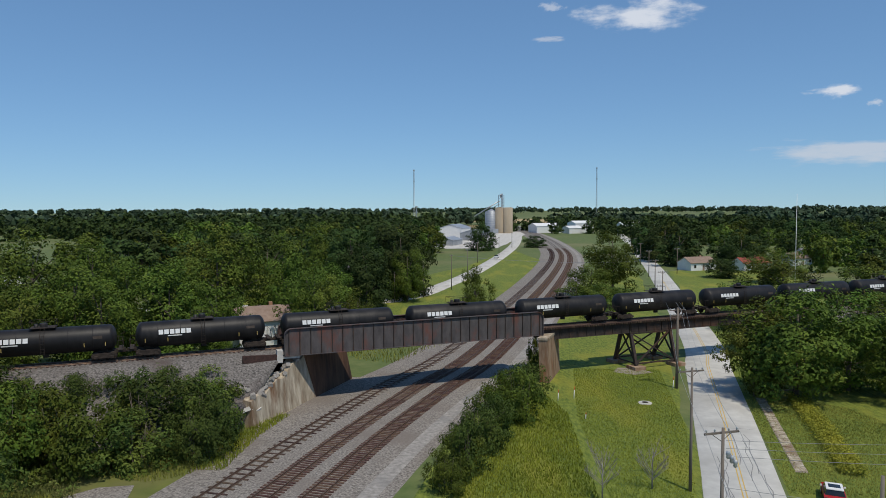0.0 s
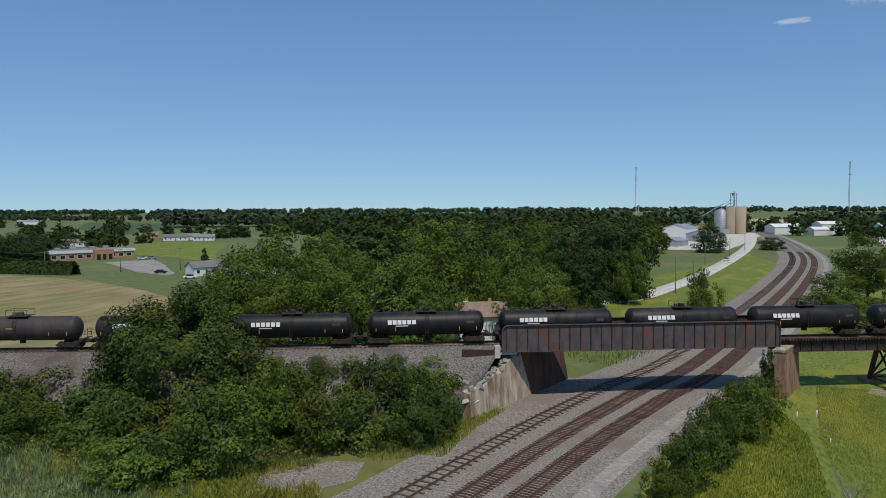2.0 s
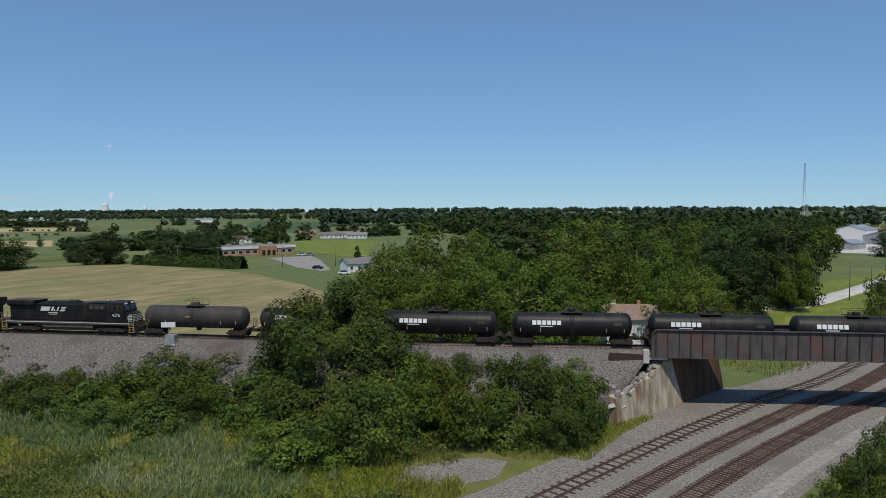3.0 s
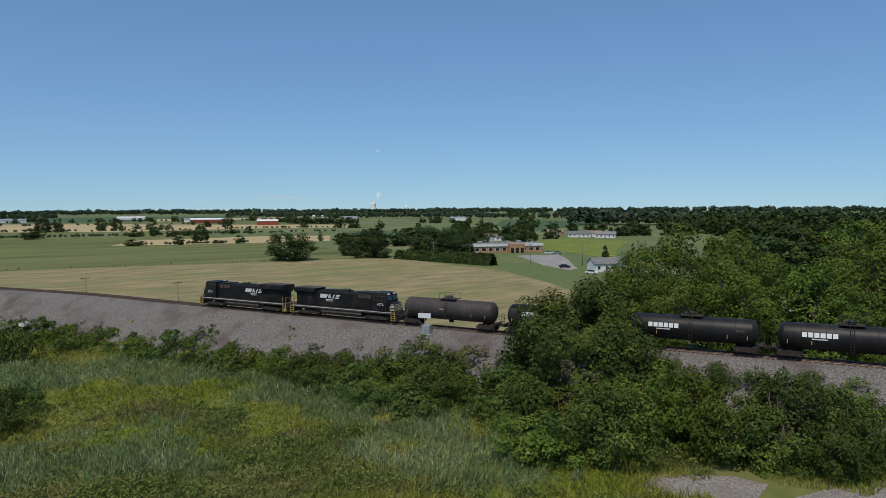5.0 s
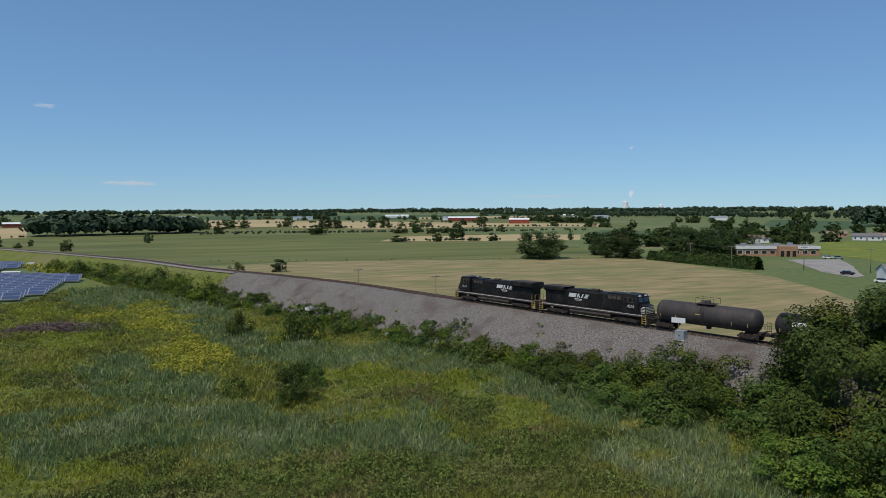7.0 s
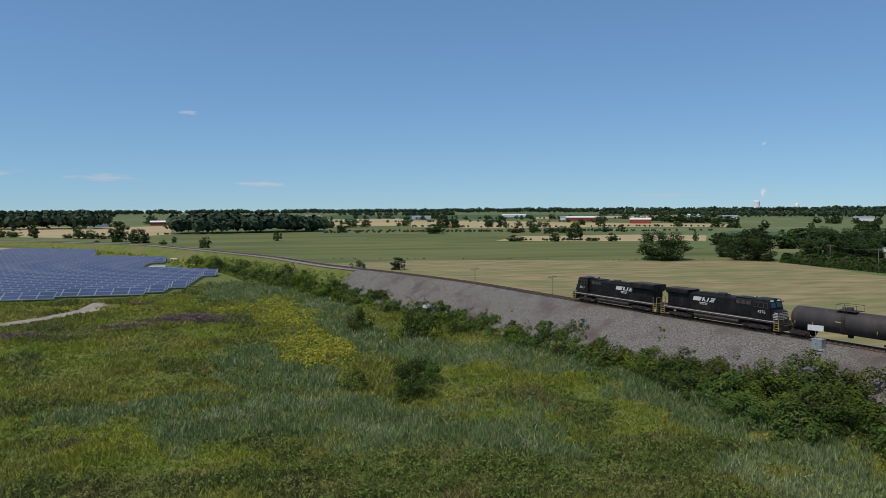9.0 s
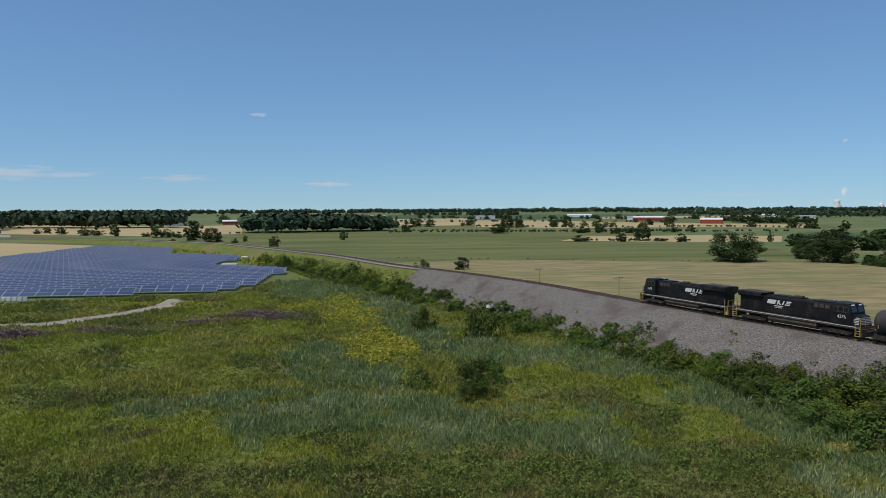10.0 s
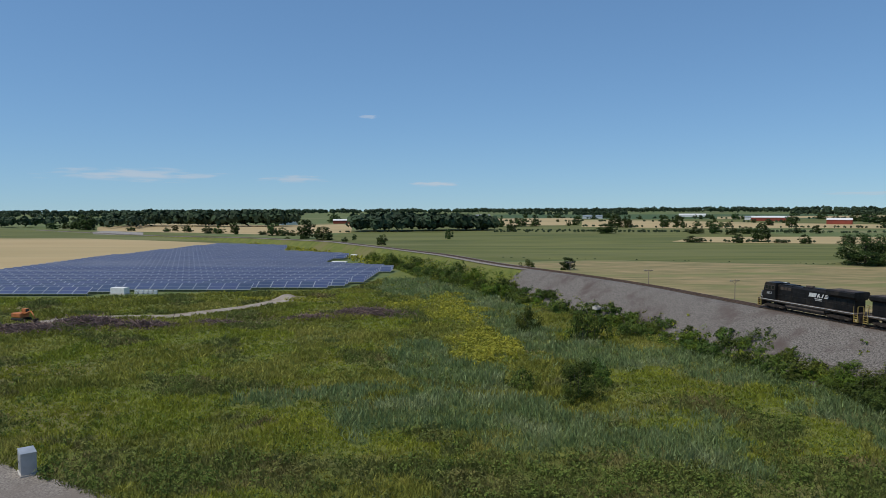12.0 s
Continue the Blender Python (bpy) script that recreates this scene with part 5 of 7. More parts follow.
def tank_car(m, label, mat, logo):
    t = thing("tank_car", m, label, "tank car", "tank cars")
    r, half = 1.52, 7.55
    prof = [(0.0, -half - 0.0)] + [(r * math.sin(a * math.pi / 16), -half + 0.75 - 0.75 * math.cos(a * math.pi / 16)) for a in range(1, 9)]
    prof += [(r, -2.6), (r, 2.6)]
    prof += [(q[0], -q[1]) for q in reversed(prof[:9])]
    body = Build().lathe([(q, h) for q, h in prof], 40, "x", (0, 0, 2.62))
    tank = part("tank", body, mat, t, "smooth cylindrical tank with domed ends")
    for x in (-5.1, -2.55, 0.0, 2.55, 5.1):
        part("weld_band", Build().lathe([(r + 0.002, x - 0.04), (r + 0.010, x - 0.03), (r + 0.010, x + 0.03), (r + 0.002, x + 0.04)], 40, "x", (0, 0, 2.62)), mat, tank)
    for e in (-1, 1):
        b = Build().box(e * 7.0, 0, 1.0, 2.9, 0.7, 0.4)
        b.prism([(-1.25, 1.9), (-0.6, 1.05), (0.6, 1.05), (1.25, 1.9)], e * 6.2 - 0.35, e * 6.2 + 0.35, "x")
        part("stub_sill", b, "under", t)
        bogie(t, e * 6.2, 2, 1.75)
        cp = Build().box(e * 8.45, 0, 0.92, 0.55, 0.26, 0.28, c=0.05)
        part("coupler", cp, "under", t)
        pl = Build().box(e * 7.95, 0, 1.28, 0.5, 2.9, 0.06)
        part("end_platform", pl, "under", t)
        er = Build()
        rail_loop(er, [(e * 8.15, -1.4, 1.3), (e * 8.15, -1.4, 2.35), (e * 8.15, 1.4, 2.35), (e * 8.15, 1.4, 1.3)])
        for s in (-1, 1):
            rail_loop(er, [(e * 8.15, s * 1.4, 2.35), (e * 7.6, s * 1.4, 2.35), (e * 7.6, s * 1.4, 1.3)])
        part("end_rail", er, "under", t)
        part("brake_wheel", Build().lathe([(0.22, -0.02), (0.26, 0.0), (0.22, 0.02), (0.22, -0.02)], 14, "x", (e * 8.2, 0.5, 2.0)), "under", t)
    # top platform with manway
    plat = Build()
    plat.box(0, 0, 4.24, 2.6, 1.9, 0.05)
    p = part("top_platform", plat, "under", t)
    part("manway", Build().lathe([(0.0, 4.72), (0.38, 4.70), (0.42, 4.6), (0.40, 4.1)], 18, "z"), mat, p, "round manway cover")
    part("valve_housing", Build().lathe([(0.0, 4.66), (0.22, 4.64), (0.25, 4.1)], 14, "z", (0.75, 0, 0)), mat, p)
    rl = Build()
    for s in (-1, 1):
        rail_loop(rl, [(-1.3, s * 0.95, 4.24), (-1.3, s * 0.95, 5.0), (1.3, s * 0.95, 5.0), (1.3, s * 0.95, 4.24)])
    rail_loop(rl, [(-1.3, -0.95, 5.0), (-1.3, 0.95, 5.0)])
    rail_loop(rl, [(1.3, -0.95, 5.0), (1.3, 0.95, 5.0)])
    part("platform_rail", rl, "under", p)
    for s in (-1, 1):
        ld = Build()
        for dx in (-0.2, 0.2):
            rail_loop(ld, [(dx, s * 1.05, 4.24), (dx, s * 1.60, 3.5), (dx, s * 1.64, 2.6), (dx, s * 1.60, 1.3)], 0.024)
        for k in range(8):
            ld.rod((-0.2, s * 1.625, 1.35 + k * 0.3), (0.2, s * 1.625, 1.35 + k * 0.3), 0.018, n=5)
        part("ladder", ld, "under", t)
        mark = Build()
        for x in (-6.4, -4.2, 4.0, 6.5):
            mark.box(x, s * 1.50, 2.1, 0.07, 0.06, 0.45)
        part("reflector", mark, "gold", t, "small yellow reflector strips")
        if logo:
            for k in range(6):
                x = -d_side(s) * (-3.2) + s * (-1) * (k - 2.5) * 0.62
                part("emblem", Build().box(0, 0, 0, 0.5, 0.02, 0.55, pose(x, s * 1.49, 3.02, s * 15, 0, 0)), "white", tank, "white block emblem")
            part("emblem_line", Build().box(d_side(s) * 3.2, s * 1.528, 2.55, 1.6, 0.02, 0.13), "sign_white", tank)
        else:
            part("emblem_line", Build().box(d_side(s) * 0.6, s * 1.515, 2.8, 0.9, 0.02, 0.12), "gold", tank)
        part("placard", Build().box(d_side(s) * -5.6, s * 1.50, 2.9, 1.0, 0.02, 0.35, pose(0, 0, 0)), "grime", tank)
    vb = Build().box(-0.2, 0, 0.95, 0.5, 0.5, 0.4)
    vb.rod((0, 0, 1.15), (0, 0, 0.75), 0.18, n=10)
    part("bottom_valve", vb, "under", t)
    return t


def d_side(s):
    return -1 if s < 0 else 1


S_FRONT = s_at_x(-127.0)
locomotive(vehicle_pose(S_FRONT, 22.3), "3613", "black diesel locomotive with white stripes, cab leading", True)
locomotive(vehicle_pose(S_FRONT - 21.7, 22.3, True), "4276", "black diesel locomotive with its cab facing the tank cars", False)
s_now = S_FRONT - 43.6
tank_car(vehicle_pose(s_now, 17.1), "faded dark grey-brown tank car behind the locomotives", "tank_old", False)
first = tank_car(vehicle_pose(s_now - 17.1, 17.1), "black tank car with a white block emblem", "tank", True)
for k in range(2, 12):
    copy_thing(first, vehicle_pose(s_now - 17.1 * k, 17.1))


# ---- poles and wires ----
def utility_pole(x, y, h, arms, label, turn=0, transformer=False, r=0.15, mat="pole"):
    t = thing("utility_pole", pose(x, y, 0, 0, 0, turn), label, "utility pole", "utility poles")
    part("pole", Build().rod((0, 0, -0.4), (0, 0, h), r, r * 0.62, n=10), mat, t)
    for k in range(arms):
        z = h - 0.35 - k * 0.75
        a = part("crossarm", Build().box(0, 0.14, z, 2.5, 0.1, 0.13), "pole", t, "grey wooden crossarm")
        for dx in (-1.1, -0.5, 0.5, 1.1):
            part("insulator", Build().lathe([(0.0, 0.22), (0.05, 0.2), (0.07, 0.12), (0.04, 0.06), (0.03, 0.0)], 8, "z", (dx, 0.14, z + 0.06)), "galv", a)
        br = Build()
        for s in (-1, 1):
            br.rod((0, 0.14, z - 0.55), (s * 0.7, 0.14, z - 0.05), 0.025, n=5)
        part("arm_brace", br, "pole", t)
    if transformer:
        for k in range(3):
            part("insulator_stack", Build().lathe([(0.0, 0.5), (0.12, 0.48), (0.15, 0.3), (0.1, 0.2), (0.14, 0.1), (0.05, 0.0)], 10, "z", (0.55, 0.2 - k * 0.35, h - 2.1 - k * 0.15)), "galv", t)
    return t


utility_pole(32.0, 95.8, 11.2, 2, "tall weathered utility pole with double crossarms", 20, False, 0.22)
utility_pole(21.6, 60.7, 11.0, 1, "slim grey utility pole leaning beside the road", 15)
utility_pole(17.4, 43.3, 11.2, 1, "utility pole with crossarm and insulators beside the road", 15, True)
utility_pole(40.8, 91.6, 5.0, 0, "short bare wooden pole under the trees")
utility_pole(26.0, 41.0, 9.0, 0, "dark bare wooden pole beside the verge", 0, False, 0.17)
for x, y, h in [(-13, 187, 8), (-5.5, 196, 9), (2.5, 214, 10.7), (9, 262, 9.5), (15.5, 318, 9.4), (29.3, 370, 9.4), (41.9, 430, 9.6), (-30.6, 188, 8.5)]:
    utility_pole(x, y, h, 1 if h > 9 else 0, "thin brown utility pole along the street", 70)
for x, y in [(53, 170), (62, 206), (73, 250), (84, 300), (96, 350), (87, 262), (108, 300)]:
    utility_pole(x, y, 9.5, 1, "utility pole along the far road", 15)
for x, y in [(-223, 207.4), (-250.5, 210), (-206.6, 227.7), (-188, 240), (-160, 330), (-120, 350), (-190, 300)]:
    utility_pole(x, y, 9.2, 1, "wooden utility pole near the school", 60)
for x, y, z in [(-177.1, 43.5, 9.4), (-150.6, 55, 9.6), (-127.8, 63.8, 9.8), (-99.5, 74.5, 10), (-206, 28, 9.2)]:
    t = utility_pole(x, y, z, 1, "short old telegraph pole in the field beside the track", 110, False, 0.10)


def wire(p, q, sag, name="overhead_wire", r=0.014):
    p, q = Vector(p), Vector(q)
    b = Build()
    last = p
    for i in range(1, 17):
        u = i / 16
        w = p.lerp(q, u) - Vector((0, 0, sag * 4 * u * (1 - u)))
        b.rod(last, w, r, n=4, caps=False)
        last = w
    return b


for dx in (-1.1, 0.5, 1.1):
    for p, q, s in [((17.4 + dx, 43.4, 10.9), (21.6 + dx, 60.8, 10.7), 0.25), ((21.6 + dx, 60.8, 10.7), (32 + dx, 95.9, 10.9), 0.5), ((32 + dx, 95.9, 10.9), (53 + dx, 170, 9.3), 1.2),
                    ((17.4 + dx, 43.4, 10.9), (10 + dx, 12, 11), 0.5)]:
        tagged(part("overhead_wire", wire(p, q, s), "wire"), "thin sagging overhead wire between poles", "wire", "overhead wires")
for dz, far in ((10.4, (70, 52, 9.0)), (9.9, (70, 50.5, 8.4)), (9.4, (70, 49, 7.6)), (7.4, (60, 40, 6.0))):
    tagged(part("overhead_wire", wire((17.6, 43.3, dz), far, 1.0), "wire"), "thin sagging overhead wire across the road", "wire", "overhead wires")
tagged(part("overhead_wire", wire((2.5, 214, 10.4), (62, 206, 9.2), 1.2, r=0.05), "wire"), "pale cable bundle crossing above the railway", "wire", "overhead wires")
for dx in (-0.5, 0.5):
    tagged(part("overhead_wire", wire((-223 + dx, 207.4, 8.8), (-250.5 + dx, 210, 8.8), 0.6), "wire"), "thin wire near the school", "wire", "overhead wires")


# ---- roadside and lineside things ----
def red_car(m):
    t = thing("car", m, "small red hatchback with a white roof parked on grass", "car")
    body = Build().prism([(-1.9, 0.35), (1.85, 0.35), (1.92, 0.62), (1.75, 0.85), (0.95, 0.95), (-1.5, 0.98), (-1.88, 0.85), (-1.95, 0.55)], -0.82, 0.82)
    part("body", body, "red_car", t)
    gl = Build().add([(-1.55, -0.76, 0.97), (0.95, -0.76, 0.94), (0.95, 0.76, 0.94), (-1.55, 0.76, 0.97), (-1.3, -0.62, 1.38), (0.25, -0.62, 1.38), (0.25, 0.62, 1.38), (-1.3, 0.62, 1.38)],
                     [(0, 1, 5, 4), (1, 2, 6, 5), (2, 3, 7, 6), (3, 0, 4, 7), (4, 5, 6, 7)])
    part("window_band", gl, "glass", t)
    rf = part("roof", Build().box(-0.55, 0, 1.41, 1.66, 1.32, 0.06, c=0.02), "white", t, "white roof")
    part("sunroof", Build().box(-0.5, 0, 1.445, 0.8, 0.9, 0.015), "glass", rf)
    for e in (-1.22, 1.2):
        for s in (-1, 1):
            w = part("wheel", Build().lathe([(0.0, -0.1), (0.28, -0.1), (0.31, -0.06), (0.31, 0.06), (0.28, 0.1), (0.0, 0.1)], 18, "y", (e, s * 0.76, 0.31)), "rubber", t)
            part("rim", Build().lathe([(0.0, -0.02), (0.19, -0.01), (0.2, 0.0), (0.19, 0.01), (0.0, 0.02)], 14, "y", (e, s * 0.865, 0.31)), "galv", w)
    for s in (-1, 1):
        part("tail_light", Build().box(-1.9, s * 0.66, 0.8, 0.06, 0.16, 0.24, c=0.03), "roof_red", t)
        part("mirror", Build().box(0.6, s * 0.9, 1.0, 0.14, 0.16, 0.12, c=0.03), "white", t)
        part("headlight", Build().box(1.82, s * 0.6, 0.74, 0.08, 0.24, 0.14, c=0.03), "sign_white", t)
    return t


red_car(pose(33.0, 58.6, 0.03, 0, 0, 66))


def plain_car(m, mat, label):
    t = thing("car", m, label, "car", "parked cars")
    part("body", Build().prism([(-2.2, 0.35), (2.2, 0.35), (2.25, 0.7), (1.9, 0.95), (-2.2, 1.0), (-2.3, 0.6)], -0.9, 0.9), mat, t)
    part("cabin", Build().add([(-1.7, -0.82, 0.98), (1.1, -0.82, 0.96), (1.1, 0.82, 0.96), (-1.7, 0.82, 0.98), (-1.3, -0.68, 1.52), (0.45, -0.68, 1.52), (0.45, 0.68, 1.52), (-1.3, 0.68, 1.52)],
                              [(0, 1, 5, 4), (1, 2, 6, 5), (2, 3, 7, 6), (3, 0, 4, 7), (4, 5, 6, 7)]), "glass", t)
    for e in (-1.4, 1.4):
        for s in (-1, 1):
            part("wheel", Build().rod((e, s * 0.72, 0.34), (e, s * 0.92, 0.34), 0.34, n=14), "rubber", t)
    return t


for x, y, a, mat, lab in [(-161.7, 211.9, 20, "white", "white pickup parked beside a white house"), (-186, 226, 20, "black", "dark car parked on the driveway"), (-246, 286, 60, "white", "white car in the school car park"),
                          (-243, 289, 60, "galv", "silver car in the school car park"), (26, 345, 75, "white", "white car on the grass beside the street"), (99, 290, 70, "black", "dark car parked by a house"), (103, 300, 70, "white", "white van parked by a house")]:
    plain_car(pose(x, y, 0.1, 0, 0, a), mat, lab)


def marker_post(x, y, h, mat, label):
    t = thing("marker_post", pose(x, y, 0, 4, 3, 0), label, "marker post", "marker posts")
    part("post", Build().rod((0, 0, -0.2), (0, 0, h * 0.75), 0.06, n=8), "white", t)
    part("cap", Build().rod((0, 0, h * 0.75), (0, 0, h), 0.065, 0.05, n=8), mat, t, "orange cap")


for x, y, h in [(14.7, 89.8, 1.5), (16.9, 90.6, 1.7), (16.7, 82.0, 0.8), (31.2, 95.0, 1.9)]:
    marker_post(x, y, h, "orange", "thin white marker post with orange cap")
mh = thing("manhole", pose(25.6, 88.6, 0.03), "round concrete manhole in the lawn", "manhole")
part("ring", Build().lathe([(0.0, 0.10), (0.75, 0.10), (0.85, 0.06), (0.9, -0.02)], 24), "pale_concrete", mh)
part("cover", Build().lathe([(0.0, 0.13), (0.38, 0.125), (0.4, 0.1)], 20), "under", mh, "iron cover")


def cabinet(m, sx, sy, sz, mat, label, name="equipment_cabinet"):
    t = thing(name, m, label, "cabinet")
    part("plinth", Build().box(0, 0, 0.06, sx * 1.15, sy * 1.15, 0.16), "pale_concrete", t)
    part("body", Build().box(0, 0, 0.14 + sz / 2, sx, sy, sz, c=0.03), mat, t)
    part("lid", Build().box(0, 0, 0.16 + sz, sx * 1.06, sy * 1.06, 0.07, c=0.02), mat, t)
    for k in (-1, 1):
        d = part("door", Build().box(k * sx * 0.24, -sy / 2 - 0.012, 0.14 + sz / 2, sx * 0.44, 0.025, sz * 0.86), mat, t)
        part("handle", Build().box(k * sx * 0.06, -sy / 2 - 0.04, 0.14 + sz / 2, 0.04, 0.03, 0.22), "under", d)
    return t


cabinet(pose(-63.9, -42.3, 0.06, 0, 0, 40), 2.1, 1.3, 2.0, "galv", "pale grey metal equipment cabinet on gravel")
cabinet(pose(-78.5, 64.5, 6.62, 0, 0, 22), 1.3, 1.0, 1.2, "galv", "small pale green signal cabinet beside the track", "signal_cabinet")


def track_sign(x, y, z):
    t = thing("sign", pose(x, y, z, 0, 0, 35), "blank white rectangular sign beside the track", "sign")
    part("post", Build().rod((0, 0.03, -1.0), (0, 0.03, 2.2), 0.04, n=8), "pole", t)
    b = part("board", Build().box(0, 0, 2.3, 1.9, 0.04, 0.72), "white", t, "white board")
    for k in range(2):
        part("line", Build().box(0, -0.025, 2.42 - k * 0.24, 1.4, 0.01, 0.07), "siding", b)


track_sign(-79.6, 64.9, 6.9)


def rubble(x, y, z, n, size, mat, label, seed):
    rnd = random.Random(seed)
    t = thing("rubble_heap", pose(x, y, z), label, "rubble", "rubble heaps")
    for _ in range(n):
        s = rnd.uniform(0.4, 1.0) * size
        q = [(rnd.uniform(0.6, 1) * s * a, rnd.uniform(0.6, 1) * s * b * 0.7, rnd.uniform(0.5, 1) * s * c * 0.45) for a in (-1, 1) for b in (-1, 1) for c in (-1, 1)]
        m = pose(rnd.uniform(-2.2, 2.2) * size, rnd.uniform(-1.2, 1.2) * size, rnd.uniform(0, 0.3), rnd.uniform(-25, 25), rnd.uniform(-25, 25), rnd.uniform(0, 360))
        part("slab", Build().add([m @ Vector(p) for p in q], [(0, 1, 3, 2), (4, 6, 7, 5), (0, 4, 5, 1), (2, 3, 7, 6), (0, 2, 6, 4), (1, 5, 7, 3)]), mat, t)


rubble(-106.5, 50.5, 1.0, 9, 1.3, "pale_concrete", "broken pale concrete slabs on the bank", 1)
rubble(-98.5, 51.5, 0.8, 6, 1.2, "dirt", "broken tan concrete slabs on the bank", 2)
rubble(-158.5, 28.5, 2.2, 6, 1.0, "pale_concrete", "broken concrete pieces on the gravel bank", 3)
rubble(-24.5, 80.5, 1.8, 12, 1.1, "pale_concrete", "pale broken rubble beside the abutment", 4)
rubble(-87.0, 63.2, 5.6, 3, 0.7, "tie", "dark old timbers lying on the ballast", 5)


# ---- solar field ----
SOLAR = [(-197, -182), (-195, -110), (-208.5, -108), (-207, -76), (-216, -40), (-278, -32), (-299, -66), (-355, -64), (-379, -104), (-434, -118), (-457, -168), (-345, -180)]
PANEL_SLOPE = 24.0


def solar_meshes(b_panel, b_frame, b_post, m):
    tilt = m @ pose(0, 0, 1.45, 0, PANEL_SLOPE, 0)
    b_panel.box(0, 0, 0, 3.9, 4.2, 0.05, tilt)
    for x in (-1.95, 0.0, 1.95):
        b_frame.box(x, 0, 0.035, 0.11, 4.3, 0.06, tilt)
    for y in (-2.15, 2.15):
        b_frame.box(0, y, 0.035, 3.98, 0.14, 0.06, tilt)
    for y in (-1.4, 1.4):
        b_post.rod(m @ Vector((0, y, -0.1)), m @ Vector((0, y, 1.42)), 0.06, n=5)


def solar_field():
    spots = []
    x = -199.0
    while x > -458:
        y = -184.0
        while y < -30:
            if inside(x, y, SOLAR):
                spots.append((x, y))
            y += 4.42
        x -= 5.4
    near = [p for p in spots if p[0] > -226][:230]
    far = [p for p in spots if p not in near]
    bp, bf, bs = Build(), Build(), Build()
    solar_meshes(bp, bf, bs, Matrix())
    first = thing("solar_table", pose(near[0][0], near[0][1], 0), "tilted blue solar panel table with pale metal frame", "solar panel", "solar tables")
    part("panel", bp, "panel", first, "glossy blue cells")
    part("frame", bf, "galv", first, "pale metal frame")
    part("post", bs, "galv", first)
    for x, y in near[1:]:
        copy_thing(first, pose(x, y, 0))
    bp, bf, bs = Build(), Build(), Build()
    for x, y in far:
        solar_meshes(bp, bf, bs, Matrix.Translation((x, y, 0)))
    t = thing("solar_array", Matrix(), "long rows of blue solar panels stretching away", "solar panels", kind="stuff")
    for n, b, mat in (("panel", bp, "panel"), ("frame", bf, "galv"), ("post", bs, "galv")):
        tagged(part(n, b, mat, t), kind="stuff")


solar_field()
for x, y, sx, sy, sz, lab in [(-303, -58, 6.5, 2.2, 1.6, "white inverter box at the solar field edge"), (-202.5, -104, 4.6, 2.4, 1.7, "white equipment container beside the solar panels"), (-360, -88, 5, 2, 1.6, "white inverter box between solar rows"), (-352, -60, 3, 2, 1.4, "small white box by the solar panels")]:
    t = thing("inverter_box", pose(x, y, 0, 0, 0, 80), lab, "equipment box", "inverter boxes")
    part("skid", Build().box(0, 0, 0.1, sx * 1.1, sy * 1.1, 0.3), "pale_concrete", t)
    part("body", Build().box(0, 0, 0.25 + sz / 2, sx, sy, sz, c=0.08), "white", t)
    part("vent", Build().box(sx * 0.3, sy / 2 + 0.01, 0.25 + sz / 2, sx * 0.2, 0.03, sz * 0.6), "galv", t)
for k in range(5):
    t = thing("storage_tote", pose(-203.0 + 0.1 * k, -99.2 + 1.45 * k, 0, 0, 0, 4 * k), "small white plastic storage tote on grass", "tote", "storage totes")
    part("tank", Build().box(0, 0, 0.62, 1.0, 1.0, 1.0, c=0.12), "white", t)
    part("pallet", Build().box(0, 0, 0.07, 1.1, 1.1, 0.14), "galv", t)


# ---- buildings ----
def house(x, y, w, d, h, turn, wall, roof, label, pitch=0.5, name="house", windows=True):
    t = thing(name, pose(x, y, 0, 0, 0, turn), label, "house" if name == "house" else "building", "houses" if name == "house" else "")
    ridge = h + d / 2 * pitch
    body = Build().prism([(-d / 2, 0), (d / 2, 0), (d / 2, h), (0, ridge - 0.1), (-d / 2, h)], -w / 2, w / 2, "x")
    wl = part("wall", body, wall, t)
    for s in (-1, 1):
        q = math.degrees(math.atan(pitch))
        slope = math.hypot(d / 2, d / 2 * pitch) + 0.5
        m = pose(0, s * (d / 4 + 0.18), (h + ridge) / 2 - 0.03, -s * q, 0, 0)
        part("roof", Build().box(0, 0, 0.06, w + 0.7, slope, 0.12, m), roof, t)
    if windows:
        n = max(2, int(w / 3.2))
        for s in (-1, 1):
            for k in range(n):
                wx = -w / 2 + (k + 0.5) * w / n
                if k == n // 2 and s < 0:
                    part("door", Build().box(wx, s * (d / 2 + 0.02), 1.02, 0.95, 0.06, 2.04), "white" if wall != "siding" else "roof_brown", t)
                    continue
                wi = part("window", Build().box(wx, s * (d / 2 + 0.015), 1.65, 1.0, 0.05, 1.2), "glass", t)
                part("frame", Build().box(wx, s * (d / 2 + 0.008), 1.65, 1.18, 0.03, 1.38), "white", wi)
        part("window", Build().box(w / 2 + 0.015, 0, 1.65, 0.05, 1.0, 1.2), "glass", t)
        part("chimney", Build().box(w * 0.2, d * 0.12, ridge, 0.6, 0.6, 1.3), "brick", t)
    return t


